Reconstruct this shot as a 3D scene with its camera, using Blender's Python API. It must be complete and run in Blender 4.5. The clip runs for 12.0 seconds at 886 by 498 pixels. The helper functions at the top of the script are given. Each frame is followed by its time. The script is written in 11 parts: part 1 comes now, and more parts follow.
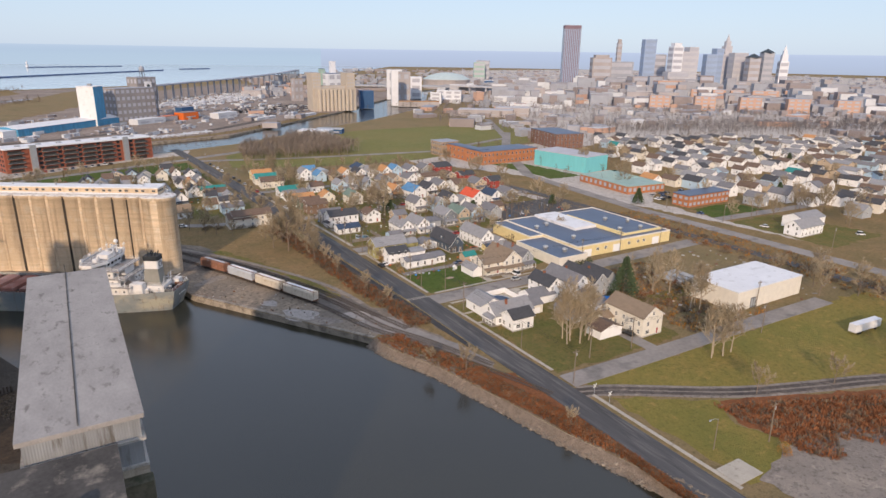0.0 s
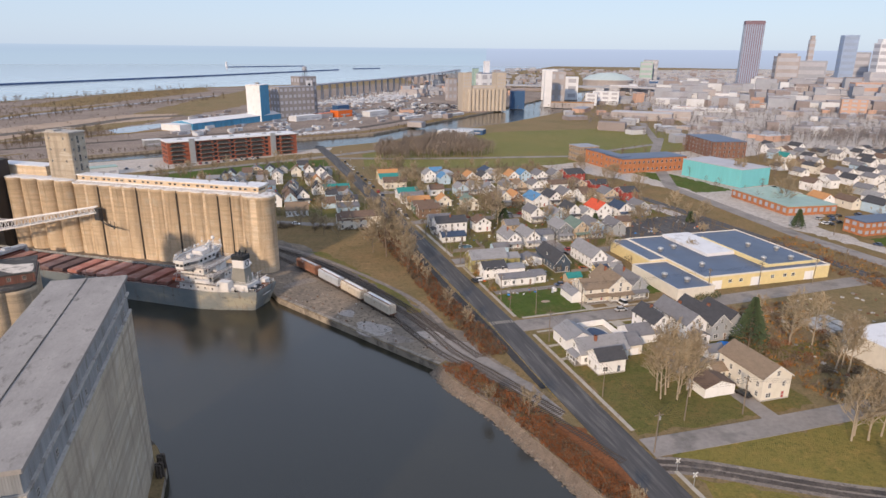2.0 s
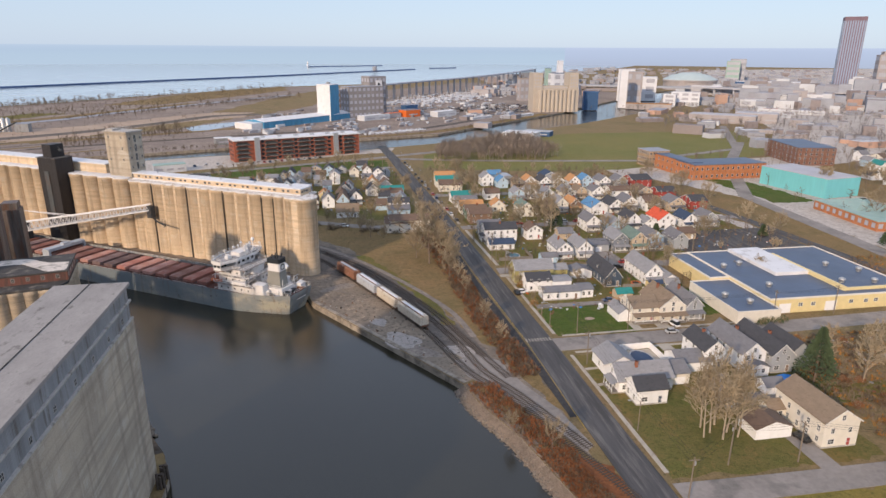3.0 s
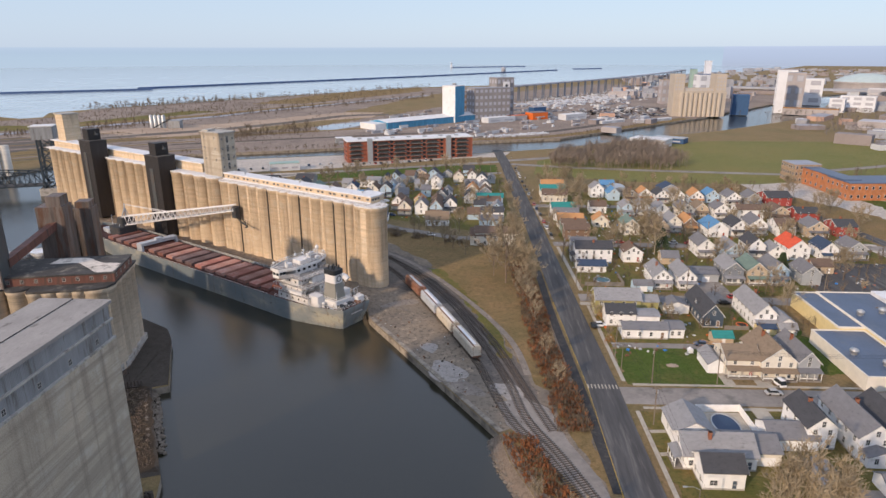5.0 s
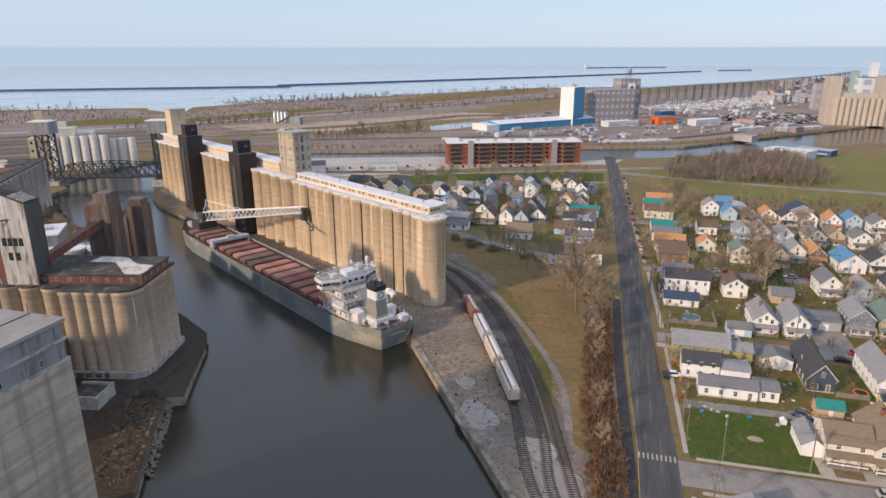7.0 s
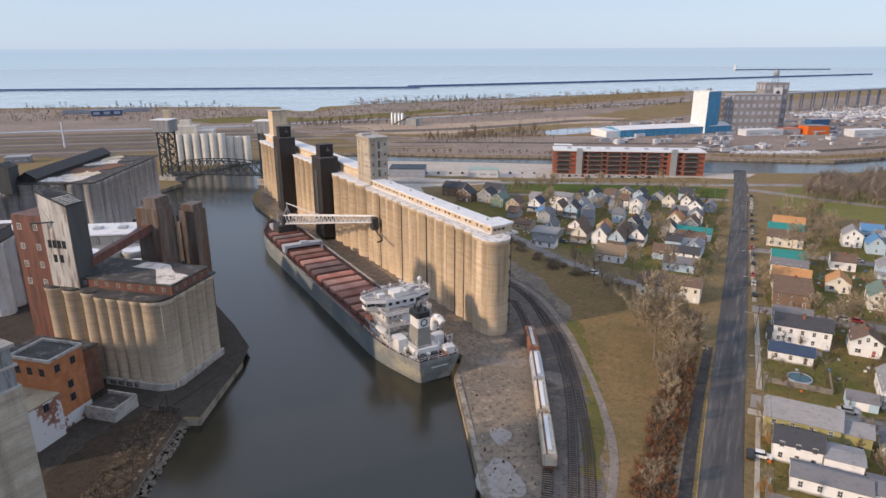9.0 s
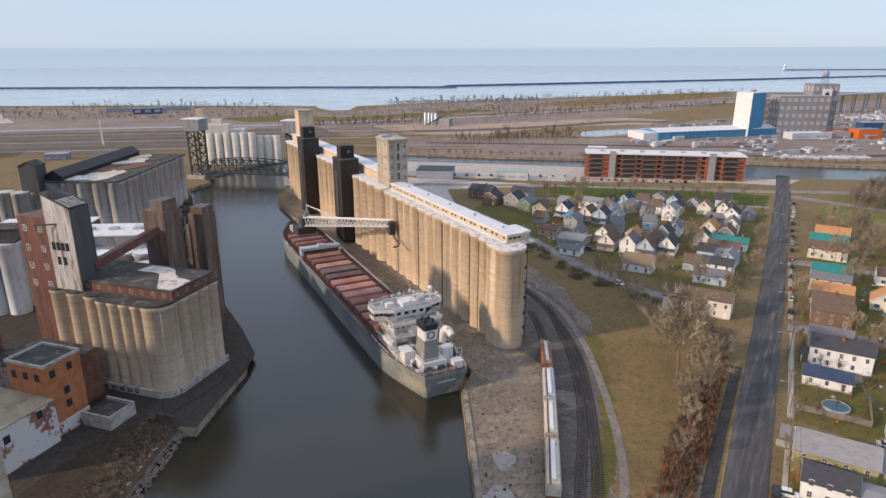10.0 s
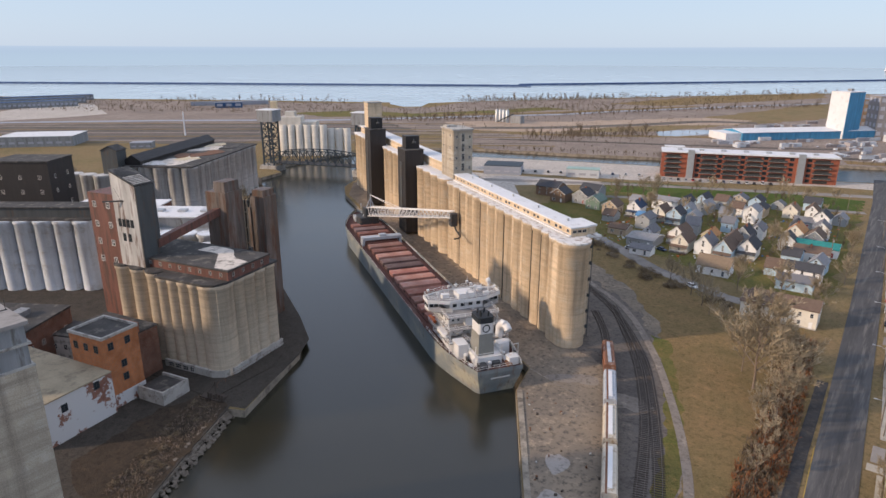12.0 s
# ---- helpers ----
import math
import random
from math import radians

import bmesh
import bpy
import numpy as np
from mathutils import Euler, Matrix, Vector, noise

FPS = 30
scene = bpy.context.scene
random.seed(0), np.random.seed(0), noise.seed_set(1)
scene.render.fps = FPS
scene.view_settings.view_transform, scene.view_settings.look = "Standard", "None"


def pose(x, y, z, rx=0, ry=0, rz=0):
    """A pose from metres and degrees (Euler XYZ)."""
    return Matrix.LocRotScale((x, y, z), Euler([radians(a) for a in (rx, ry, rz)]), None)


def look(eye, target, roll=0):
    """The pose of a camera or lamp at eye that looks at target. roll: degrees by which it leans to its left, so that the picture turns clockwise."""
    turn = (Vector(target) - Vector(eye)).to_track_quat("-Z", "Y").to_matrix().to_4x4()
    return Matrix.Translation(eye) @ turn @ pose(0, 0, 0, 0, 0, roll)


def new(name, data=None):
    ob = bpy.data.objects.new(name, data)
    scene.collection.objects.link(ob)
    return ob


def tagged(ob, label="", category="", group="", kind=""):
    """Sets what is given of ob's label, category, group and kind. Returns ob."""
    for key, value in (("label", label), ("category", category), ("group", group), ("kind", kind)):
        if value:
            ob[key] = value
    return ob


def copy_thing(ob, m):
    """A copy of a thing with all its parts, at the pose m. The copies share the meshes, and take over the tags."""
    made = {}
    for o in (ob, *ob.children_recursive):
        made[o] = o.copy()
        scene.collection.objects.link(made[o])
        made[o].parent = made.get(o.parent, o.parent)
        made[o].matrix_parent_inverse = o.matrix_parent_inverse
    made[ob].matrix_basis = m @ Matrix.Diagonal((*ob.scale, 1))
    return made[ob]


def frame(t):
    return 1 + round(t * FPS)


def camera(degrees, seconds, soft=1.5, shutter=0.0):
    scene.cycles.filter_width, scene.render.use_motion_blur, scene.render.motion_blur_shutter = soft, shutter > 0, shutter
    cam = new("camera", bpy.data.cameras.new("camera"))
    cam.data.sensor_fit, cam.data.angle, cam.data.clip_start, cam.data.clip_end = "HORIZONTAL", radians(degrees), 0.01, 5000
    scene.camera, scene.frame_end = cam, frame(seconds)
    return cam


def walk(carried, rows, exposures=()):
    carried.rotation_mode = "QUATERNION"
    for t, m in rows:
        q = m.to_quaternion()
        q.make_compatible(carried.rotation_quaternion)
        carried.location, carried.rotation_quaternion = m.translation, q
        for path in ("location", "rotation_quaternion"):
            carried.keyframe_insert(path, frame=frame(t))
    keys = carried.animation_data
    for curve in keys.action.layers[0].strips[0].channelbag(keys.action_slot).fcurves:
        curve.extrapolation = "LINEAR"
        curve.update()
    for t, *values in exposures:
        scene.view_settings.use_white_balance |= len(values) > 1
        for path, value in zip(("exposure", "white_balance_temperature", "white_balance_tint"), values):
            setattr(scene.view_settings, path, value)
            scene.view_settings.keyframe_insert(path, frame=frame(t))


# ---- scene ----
cam = camera(70.3, 12.0)
PATH = [
    (0, (1.307, -0.441, 87.659), (2.297, 1.194, 87.069), 0.8),
    (0.5, (9.136, 1.424, 87.48), (10.021, 3.118, 86.89), 0.8),
    (1, (16.412, 3.552, 87.673), (17.183, 5.3, 87.081), 0.7),
    (1.5, (23.903, 6.218, 87.661), (24.559, 8.011, 87.066), 0.6),
    (2, (31.511, 9.424, 87.68), (32.054, 11.254, 87.084), 0.5),
    (2.5, (38.42, 12.736, 87.756), (38.853, 14.595, 87.159), 0.4),
    (3, (45.646, 16.672, 88.076), (45.965, 18.553, 87.477), 0.3),
    (5, (71.209, 36.091, 88.162), (71.1, 37.996, 87.564), -0.1),
    (5.5, (77.195, 42.598, 87.957), (76.976, 44.494, 87.359), -0.1),
    (6, (81.913, 48.808, 87.695), (81.61, 50.692, 87.097), -0.1),
    (6.5, (86.65, 55.113, 87.633), (86.257, 56.981, 87.035), -0.1),
    (7, (90.912, 61.947, 87.529), (90.414, 63.789, 86.931), -0.0),
    (7.5, (94.766, 68.342, 87.645), (94.157, 70.151, 87.047), -0.1),
    (9.5, (105.62, 96.597, 87.854), (104.69, 98.265, 87.259), -0.1),
    (10, (106.435, 101.285, 87.971), (105.461, 102.927, 87.375), -0.1),
    (10.5, (106.213, 104.497, 87.48), (105.21, 106.122, 86.886), -0.1),
    (11, (105.784, 106.311, 86.3), (104.77, 107.93, 85.707), 0.1),
    (11.5, (105.522, 107.333, 85.061), (104.462, 108.92, 84.464), 0.1),
    (12, (105.73, 107.366, 83.336), (104.576, 108.887, 82.74), 0.1),
]
walk(cam, [(t, look(eye, target, roll)) for t, eye, target, roll in PATH], ((0, 0.0, 6450, 15), (12, 0.0, 6450, 15)))

# ---- world, sun ----
SUN_EL, SUN_AZ = 21.0, 220.0      # degrees; azimuth clockwise from +y to where the sun stands
world = bpy.data.worlds.new("hazy_sky")
world.use_nodes = True
scene.world = world
wn, wl = world.node_tree.nodes, world.node_tree.links
sky = wn.new("ShaderNodeTexSky")
sky.sky_type, sky.sun_disc = "NISHITA", False
sky.sun_elevation, sky.sun_rotation = radians(SUN_EL), radians(SUN_AZ)
sky.air_density, sky.dust_density, sky.ozone_density = 1.0, 0.6, 2.0
haze = wn.new("ShaderNodeBackground")
lift = wn.new("ShaderNodeSeparateXYZ")      # blue haze at the horizon, bright thin cloud overhead
wl.new(wn.new("ShaderNodeTexCoord").outputs["Generated"], lift.inputs[0])
veil = wn.new("ShaderNodeValToRGB")
veil.color_ramp.elements[0].color, veil.color_ramp.elements[1].color = (0.452, 0.570, 0.705, 1), (0.62, 0.70, 0.84, 1)
veil.color_ramp.elements[1].position = 1.0
for at_, c_ in ((0.12, (0.452, 0.570, 0.705, 1)), (0.4, (0.56, 0.645, 0.79, 1))):
    veil.color_ramp.elements.new(at_).color = c_
wl.new(lift.outputs[2], veil.inputs[0])
wl.new(veil.outputs[0], haze.inputs["Color"])
haze.inputs["Strength"].default_value = 1.0
wn["Background"].inputs["Strength"].default_value = 0.03
wl.new(sky.outputs["Color"], wn["Background"].inputs["Color"])
both = wn.new("ShaderNodeAddShader")
wl.new(wn["Background"].outputs[0], both.inputs[0])
wl.new(haze.outputs[0], both.inputs[1])
wl.new(both.outputs[0], wn["World Output"].inputs["Surface"])

sun = new("sun", bpy.data.lights.new("sun", "SUN"))
sun.data.energy, sun.data.angle, sun.data.color = 3.6, radians(2.0), (1.0, 0.77, 0.53)
sx, sy = math.sin(radians(SUN_AZ)), math.cos(radians(SUN_AZ))
sun.matrix_world = look((sx * 200, sy * 200, 200 * math.tan(radians(SUN_EL))), (0, 0, 0))

# ---- materials ----
MATS = {}


def ramp(nt, fac, stops):
    n = nt.nodes.new("ShaderNodeValToRGB")
    els = n.color_ramp.elements
    while len(els) < len(stops):
        els.new(0.5)
    for e, (p, c) in zip(els, stops):
        e.position, e.color = p, (*c[:3], 1)
    nt.links.new(fac, n.inputs[0])
    return n.outputs[0]


def noise_tex(nt, vec, scale, detail=4, rough=0.55, stretch=None):
    if stretch:
        mp = nt.nodes.new("ShaderNodeMapping")
        mp.inputs["Scale"].default_value = stretch
        nt.links.new(vec, mp.inputs[0])
        vec = mp.outputs[0]
    n = nt.nodes.new("ShaderNodeTexNoise")
    n.inputs["Scale"].default_value, n.inputs["Detail"].default_value, n.inputs["Roughness"].default_value = scale, detail, rough
    nt.links.new(vec, n.inputs["Vector"])
    return n.outputs["Fac"]


def mixc(nt, fac, a, b, mode="MIX"):
    n = nt.nodes.new("ShaderNodeMix")
    n.data_type, n.blend_type = "RGBA", mode
    for sock, v in ((n.inputs[0], fac), (n.inputs[6], a), (n.inputs[7], b)):
        if isinstance(v, (int, float)):
            sock.default_value = v
        elif isinstance(v, tuple):
            sock.default_value = (*v[:3], 1)
        else:
            nt.links.new(v, sock)
    return n.outputs[2]


def step(nt, fac, lo, hi):
    n = nt.nodes.new("ShaderNodeMapRange")
    n.inputs["From Min"].default_value, n.inputs["From Max"].default_value = lo, hi
    nt.links.new(fac, n.inputs["Value"])
    return n.outputs["Result"]


def start_mat(name):
    m = bpy.data.materials.new(name)
    m.use_nodes = True
    nt = m.node_tree
    bsdf = nt.nodes["Principled BSDF"]
    co = nt.nodes.new("ShaderNodeTexCoord").outputs["Object"]
    MATS[name] = m
    return m, nt, bsdf, co


def bump(nt, bsdf, height, strength=0.3, dist=0.05):
    b = nt.nodes.new("ShaderNodeBump")
    b.inputs["Strength"].default_value, b.inputs["Distance"].default_value = strength, dist
    nt.links.new(height, b.inputs["Height"])
    nt.links.new(b.outputs[0], bsdf.inputs["Normal"])


def world_co(nt):
    return nt.nodes.new("ShaderNodeNewGeometry").outputs["Position"]


def surf(name, col, rough=0.8, var=0.25, scale=0.5, fine=6.0, metal=0.0, dirt=None, dirt_amt=0.5, stretch=None,
         bumpy=0.2, dist=0.03, rand=0.0, spec=0.3):
    """A weathered surface: broad and fine colour variation, optional dirt or rust, relief."""
    m, nt, bsdf, co = start_mat(name)
    dark, light = tuple(c * (1 - var) for c in col), tuple(min(1, c * (1 + var)) for c in col)
    broad = noise_tex(nt, co, scale, 4, 0.6, stretch)
    grain = noise_tex(nt, co, fine, 3, 0.6, stretch)
    c = ramp(nt, broad, ((0.3, dark), (0.7, light)))
    c = mixc(nt, 0.35, c, ramp(nt, grain, ((0.3, dark), (0.7, light))))
    if dirt:
        f = step(nt, noise_tex(nt, co, scale * 1.7, 6, 0.65, stretch), 0.62 - 0.22 * dirt_amt, 0.78 - 0.2 * dirt_amt)
        c = mixc(nt, f, c, dirt)
    if rand:
        oi = nt.nodes.new("ShaderNodeObjectInfo")
        hs = nt.nodes.new("ShaderNodeHueSaturation")
        nt.links.new(c, hs.inputs["Color"])
        mr = nt.nodes.new("ShaderNodeMapRange")
        mr.inputs["To Min"].default_value, mr.inputs["To Max"].default_value = 1 - rand, 1 + rand
        nt.links.new(oi.outputs["Random"], mr.inputs["Value"])
        nt.links.new(mr.outputs[0], hs.inputs["Value"])
        c = hs.outputs[0]
    nt.links.new(c, bsdf.inputs["Base Color"])
    bsdf.inputs["Roughness"].default_value, bsdf.inputs["Metallic"].default_value = rough, metal
    bsdf.inputs["Specular IOR Level"].default_value = spec
    if bumpy:
        bump(nt, bsdf, grain, bumpy, dist)
    return m


def silo_mat(name, col, stain, streak=0.6, bands=0.12, pale=None):
    """Slip-formed concrete: lift lines every metre or so, streaks that run down, patches."""
    m, nt, bsdf, co = start_mat(name)
    broad = noise_tex(nt, co, 0.09, 4, 0.6)
    run = noise_tex(nt, co, 0.55, 4, 0.6, (1, 1, 0.06))
    lift = noise_tex(nt, co, 0.8, 3, 0.7, (0.03, 0.03, 1.0))
    grain = noise_tex(nt, co, 5, 4)
    c = ramp(nt, broad, ((0.32, tuple(v * 0.8 for v in col)), (0.7, tuple(min(1, v * 1.15) for v in col))))
    if pale:
        c = mixc(nt, step(nt, noise_tex(nt, co, 0.22, 5, 0.65), 0.52, 0.66), c, pale)
    c = mixc(nt, step(nt, lift, 0.45, 0.65), c, tuple(v * (1 - bands * 2) for v in col))
    f = nt.nodes.new("ShaderNodeMath")
    f.operation = "MULTIPLY"
    nt.links.new(step(nt, run, 0.5, 0.72), f.inputs[0])
    f.inputs[1].default_value = streak
    c = mixc(nt, f.outputs[0], c, stain)
    c = mixc(nt, 0.18, c, ramp(nt, grain, ((0.3, (0.1, 0.09, 0.08)), (0.7, (0.8, 0.75, 0.68)))))
    nt.links.new(c, bsdf.inputs["Base Color"])
    bsdf.inputs["Roughness"].default_value = 0.92
    bsdf.inputs["Specular IOR Level"].default_value = 0.2
    bump(nt, bsdf, mixc(nt, 0.5, lift, grain), 0.25, 0.06)
    return m


def ribbed(name, col, rust=None, rust_amt=0.5, pitch=0.28, rough=0.6, metal=0.0, vertical=True, var=0.25):
    """Corrugated sheet or clapboard: fine parallel ribs with stains."""
    m, nt, bsdf, co = start_mat(name)
    st = (1, 1, 0.12) if vertical else None
    c = ramp(nt, noise_tex(nt, co, 0.5, 4, 0.6, st), ((0.3, tuple(v * (1 - var) for v in col)), (0.7, tuple(min(1, v * (1 + var)) for v in col))))
    if rust:
        c = mixc(nt, step(nt, noise_tex(nt, co, 0.7, 6, 0.7, st), 0.66 - 0.3 * rust_amt, 0.74 - 0.2 * rust_amt), c, rust)
    sep = nt.nodes.new("ShaderNodeSeparateXYZ")
    nt.links.new(co, sep.inputs[0])
    add = nt.nodes.new("ShaderNodeMath")
    add.operation = "ADD"
    if vertical:
        nt.links.new(sep.outputs[0], add.inputs[0])
        nt.links.new(sep.outputs[1], add.inputs[1])
    else:
        nt.links.new(sep.outputs[2], add.inputs[0])
        add.inputs[1].default_value = 0
    mul = nt.nodes.new("ShaderNodeMath")
    mul.operation = "MULTIPLY"
    mul.inputs[1].default_value = 6.2832 / pitch
    nt.links.new(add.outputs[0], mul.inputs[0])
    sn = nt.nodes.new("ShaderNodeMath")
    sn.operation = "SINE"
    nt.links.new(mul.outputs[0], sn.inputs[0])
    nt.links.new(c, bsdf.inputs["Base Color"])
    bsdf.inputs["Roughness"].default_value, bsdf.inputs["Metallic"].default_value = rough, metal
    bump(nt, bsdf, sn.outputs[0], 0.35, 0.03)
    return m


def hull_mat(name):
    """Ship's side: blue-grey paint bleached to buff in long patches, rust that runs down from the deck edge."""
    m, nt, bsdf, co = start_mat(name)
    c = ramp(nt, noise_tex(nt, co, 0.12, 5, 0.6, (0.45, 1, 1.0)), ((0.40, (0.155, 0.185, 0.20)), (0.54, (0.22, 0.235, 0.23)), (0.64, (0.37, 0.35, 0.28))))
    c = mixc(nt, step(nt, noise_tex(nt, co, 0.9, 5, 0.65, (1, 1, 0.08)), 0.56, 0.74), c, (0.16, 0.105, 0.07))
    c = mixc(nt, step(nt, noise_tex(nt, co, 0.6, 6, 0.7, (0.5, 1, 1)), 0.60, 0.68), c, (0.10, 0.105, 0.105))
    nt.links.new(c, bsdf.inputs["Base Color"])
    bsdf.inputs["Roughness"].default_value = 0.55
    bump(nt, bsdf, noise_tex(nt, co, 0.8, 3), 0.2, 0.05)
    return m


def brick_mat(name, a, b, mortar=(0.24, 0.19, 0.16), paint=None, paint_amt=0.0):
    m, nt, bsdf, co = start_mat(name)
    sep = nt.nodes.new("ShaderNodeSeparateXYZ")
    nt.links.new(co, sep.inputs[0])
    add = nt.nodes.new("ShaderNodeMath")
    nt.links.new(sep.outputs[0], add.inputs[0])
    nt.links.new(sep.outputs[1], add.inputs[1])
    cmb = nt.nodes.new("ShaderNodeCombineXYZ")
    nt.links.new(add.outputs[0], cmb.inputs[0])
    nt.links.new(sep.outputs[2], cmb.inputs[1])
    br = nt.nodes.new("ShaderNodeTexBrick")
    br.inputs["Scale"].default_value = 1.0
    br.inputs["Brick Width"].default_value, br.inputs["Row Height"].default_value, br.inputs["Mortar Size"].default_value = 0.22, 0.075, 0.01
    for k, v in (("Color1", a), ("Color2", b), ("Mortar", mortar)):
        br.inputs[k].default_value = (*v, 1)
    nt.links.new(cmb.outputs[0], br.inputs["Vector"])
    c = mixc(nt, step(nt, noise_tex(nt, co, 0.4, 5, 0.65), 0.35, 0.8), br.outputs["Color"], tuple(v * 0.5 for v in a))
    if paint:
        c = mixc(nt, step(nt, noise_tex(nt, co, 0.16, 6, 0.7), 0.72 - 0.4 * paint_amt, 0.74 - 0.4 * paint_amt), c, paint)
    nt.links.new(c, bsdf.inputs["Base Color"])
    bsdf.inputs["Roughness"].default_value = 0.9
    bump(nt, bsdf, br.outputs["Fac"], 0.3, -0.01)
    return m


def ground_mat(name, cols, scale=0.03, fine=0.6, tuft=3.0, rough=0.95, bumpy=0.9, grain=0.45):
    """Earth and grass from three colours that run into one another, by the place in the world."""
    cols = tuple(tuple(v * 1.18 for v in c) for c in cols)
    m, nt, bsdf, _ = start_mat(name)
    co = world_co(nt)
    c = ramp(nt, noise_tex(nt, co, scale, 6, 0.62), ((0.36, cols[0]), (0.5, cols[1]), (0.64, cols[2])))
    c = mixc(nt, step(nt, noise_tex(nt, co, fine, 5, 0.7), 0.42, 0.72), c, cols[1])
    m1 = noise_tex(nt, co, 0.9, 4, 0.65)
    c = mixc(nt, step(nt, m1, 0.5, 0.68), c, tuple(v * 0.62 for v in cols[0]))
    c = mixc(nt, step(nt, noise_tex(nt, co, 0.35, 5, 0.7), 0.56, 0.72), c, tuple(min(1, v * 1.35) for v in cols[2]))
    g = noise_tex(nt, co, tuft, 4, 0.7)
    c = mixc(nt, grain, c, ramp(nt, g, ((0.3, tuple(v * 0.45 for v in cols[1])), (0.72, tuple(min(1, v * 1.5) for v in cols[1])))))
    nt.links.new(c, bsdf.inputs["Base Color"])
    bsdf.inputs["Roughness"].default_value = rough
    bsdf.inputs["Specular IOR Level"].default_value = 0.15
    bump(nt, bsdf, g, bumpy, 0.5)
    return m


def water_mat(name, col, ripple=0.05, scale=0.35, rough=0.06, ior=1.5):
    m, nt, bsdf, _ = start_mat(name)
    co = world_co(nt)
    c = ramp(nt, noise_tex(nt, co, 0.012, 4, 0.6), ((0.3, tuple(v * 0.75 for v in col)), (0.7, tuple(v * 1.25 for v in col))))
    nt.links.new(c, bsdf.inputs["Base Color"])
    bsdf.inputs["Roughness"].default_value = rough
    bsdf.inputs["IOR"].default_value = ior
    bump(nt, bsdf, noise_tex(nt, co, scale, 5, 0.6), ripple, 0.3)
    return m


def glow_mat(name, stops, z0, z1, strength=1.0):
    """Hazy distance painted as glow: emission colour by height alone."""
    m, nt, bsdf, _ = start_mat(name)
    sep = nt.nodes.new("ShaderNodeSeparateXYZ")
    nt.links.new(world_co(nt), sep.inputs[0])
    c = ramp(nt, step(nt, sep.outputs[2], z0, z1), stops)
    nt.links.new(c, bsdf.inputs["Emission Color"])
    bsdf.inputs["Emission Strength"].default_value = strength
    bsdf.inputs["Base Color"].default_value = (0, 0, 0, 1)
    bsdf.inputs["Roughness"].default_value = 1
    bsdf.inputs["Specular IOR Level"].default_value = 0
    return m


# concrete, masonry, metal
silo_mat("silo_buff", (0.68, 0.515, 0.335), (0.26, 0.18, 0.11), 0.75, 0.13, (0.66, 0.56, 0.42))
silo_mat("silo_grey", (0.66, 0.55, 0.41), (0.28, 0.23, 0.17), 0.6, 0.15)
silo_mat("silo_white", (0.74, 0.79, 0.86), (0.30, 0.29, 0.29), 0.45, 0.05, (0.5, 0.5, 0.5))
silo_mat("silo_cream", (0.66, 0.62, 0.55), (0.30, 0.26, 0.21), 0.5, 0.06, (0.6, 0.56, 0.5))
silo_mat("silo_derelict", (0.60, 0.60, 0.60), (0.19, 0.175, 0.165), 0.8, 0.1, (0.72, 0.71, 0.69))
silo_mat("silo_pale", (0.64, 0.67, 0.72), (0.26, 0.26, 0.27), 0.7)
silo_mat("concrete_stained", (0.45, 0.38, 0.285), (0.17, 0.135, 0.10), 0.7, 0.16, (0.5, 0.45, 0.37))
surf("concrete", (0.42, 0.40, 0.37), 0.9, 0.2, 0.3, 3, dirt=(0.2, 0.18, 0.16))
surf("concrete_walk", (0.40, 0.36, 0.30), 0.9, 0.15, 0.4, 3, dirt=(0.24, 0.21, 0.17), dirt_amt=0.3)
surf("quay_concrete", (0.30, 0.26, 0.21), 0.92, 0.3, 0.15, 2, dirt=(0.13, 0.11, 0.09), dirt_amt=0.7)
surf("roof_white_worn", (0.66, 0.64, 0.62), 0.8, 0.12, 0.35, 3, dirt=(0.30, 0.23, 0.18), dirt_amt=0.55)
surf("roof_white", (0.68, 0.68, 0.69), 0.7, 0.08, 0.15, 2, dirt=(0.45, 0.44, 0.43), dirt_amt=0.3)
surf("roof_tar", (0.06, 0.057, 0.055), 0.85, 0.45, 0.2, 2, dirt=(0.20, 0.18, 0.155), dirt_amt=0.4)
surf("roof_patch", (0.62, 0.56, 0.50), 0.9, 0.15, 0.3, 2, dirt=(0.2, 0.18, 0.15), dirt_amt=0.5)
surf("roof_felt", (0.30, 0.28, 0.265), 0.9, 0.2, 0.35, 3, dirt=(0.10, 0.09, 0.08), dirt_amt=0.22, stretch=(1, 0.45, 1))
surf("groove_dark", (0.05, 0.042, 0.034), 0.95, 0.3, 0.5, 3)
# concrete darkened for shade, with mossy stain
surf("concrete_shade_moss", (0.10, 0.092, 0.066), 0.95, 0.4, 0.3, 3, dirt=(0.045, 0.05, 0.03), dirt_amt=0.5)
surf("roof_membrane", (0.065, 0.095, 0.155), 0.45, 0.25, 0.08, 1.5, dirt=(0.10, 0.12, 0.16), dirt_amt=0.4, spec=0.5)
ribbed("corr_white", (0.50, 0.49, 0.47), (0.15, 0.10, 0.08), 0.5, 0.3)
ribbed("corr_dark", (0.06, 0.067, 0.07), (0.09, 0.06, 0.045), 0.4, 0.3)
ribbed("corr_rust", (0.115, 0.095, 0.085), (0.10, 0.046, 0.026), 0.6, 0.3, var=0.65)
ribbed("corr_red", (0.15, 0.062, 0.046), (0.075, 0.042, 0.035), 0.55, 0.3)
ribbed("corr_brown", (0.022, 0.019, 0.019), (0.038, 0.028, 0.025), 0.3, 0.4)
ribbed("corr_grey", (0.24, 0.25, 0.26), (0.12, 0.11, 0.10), 0.4, 0.3)
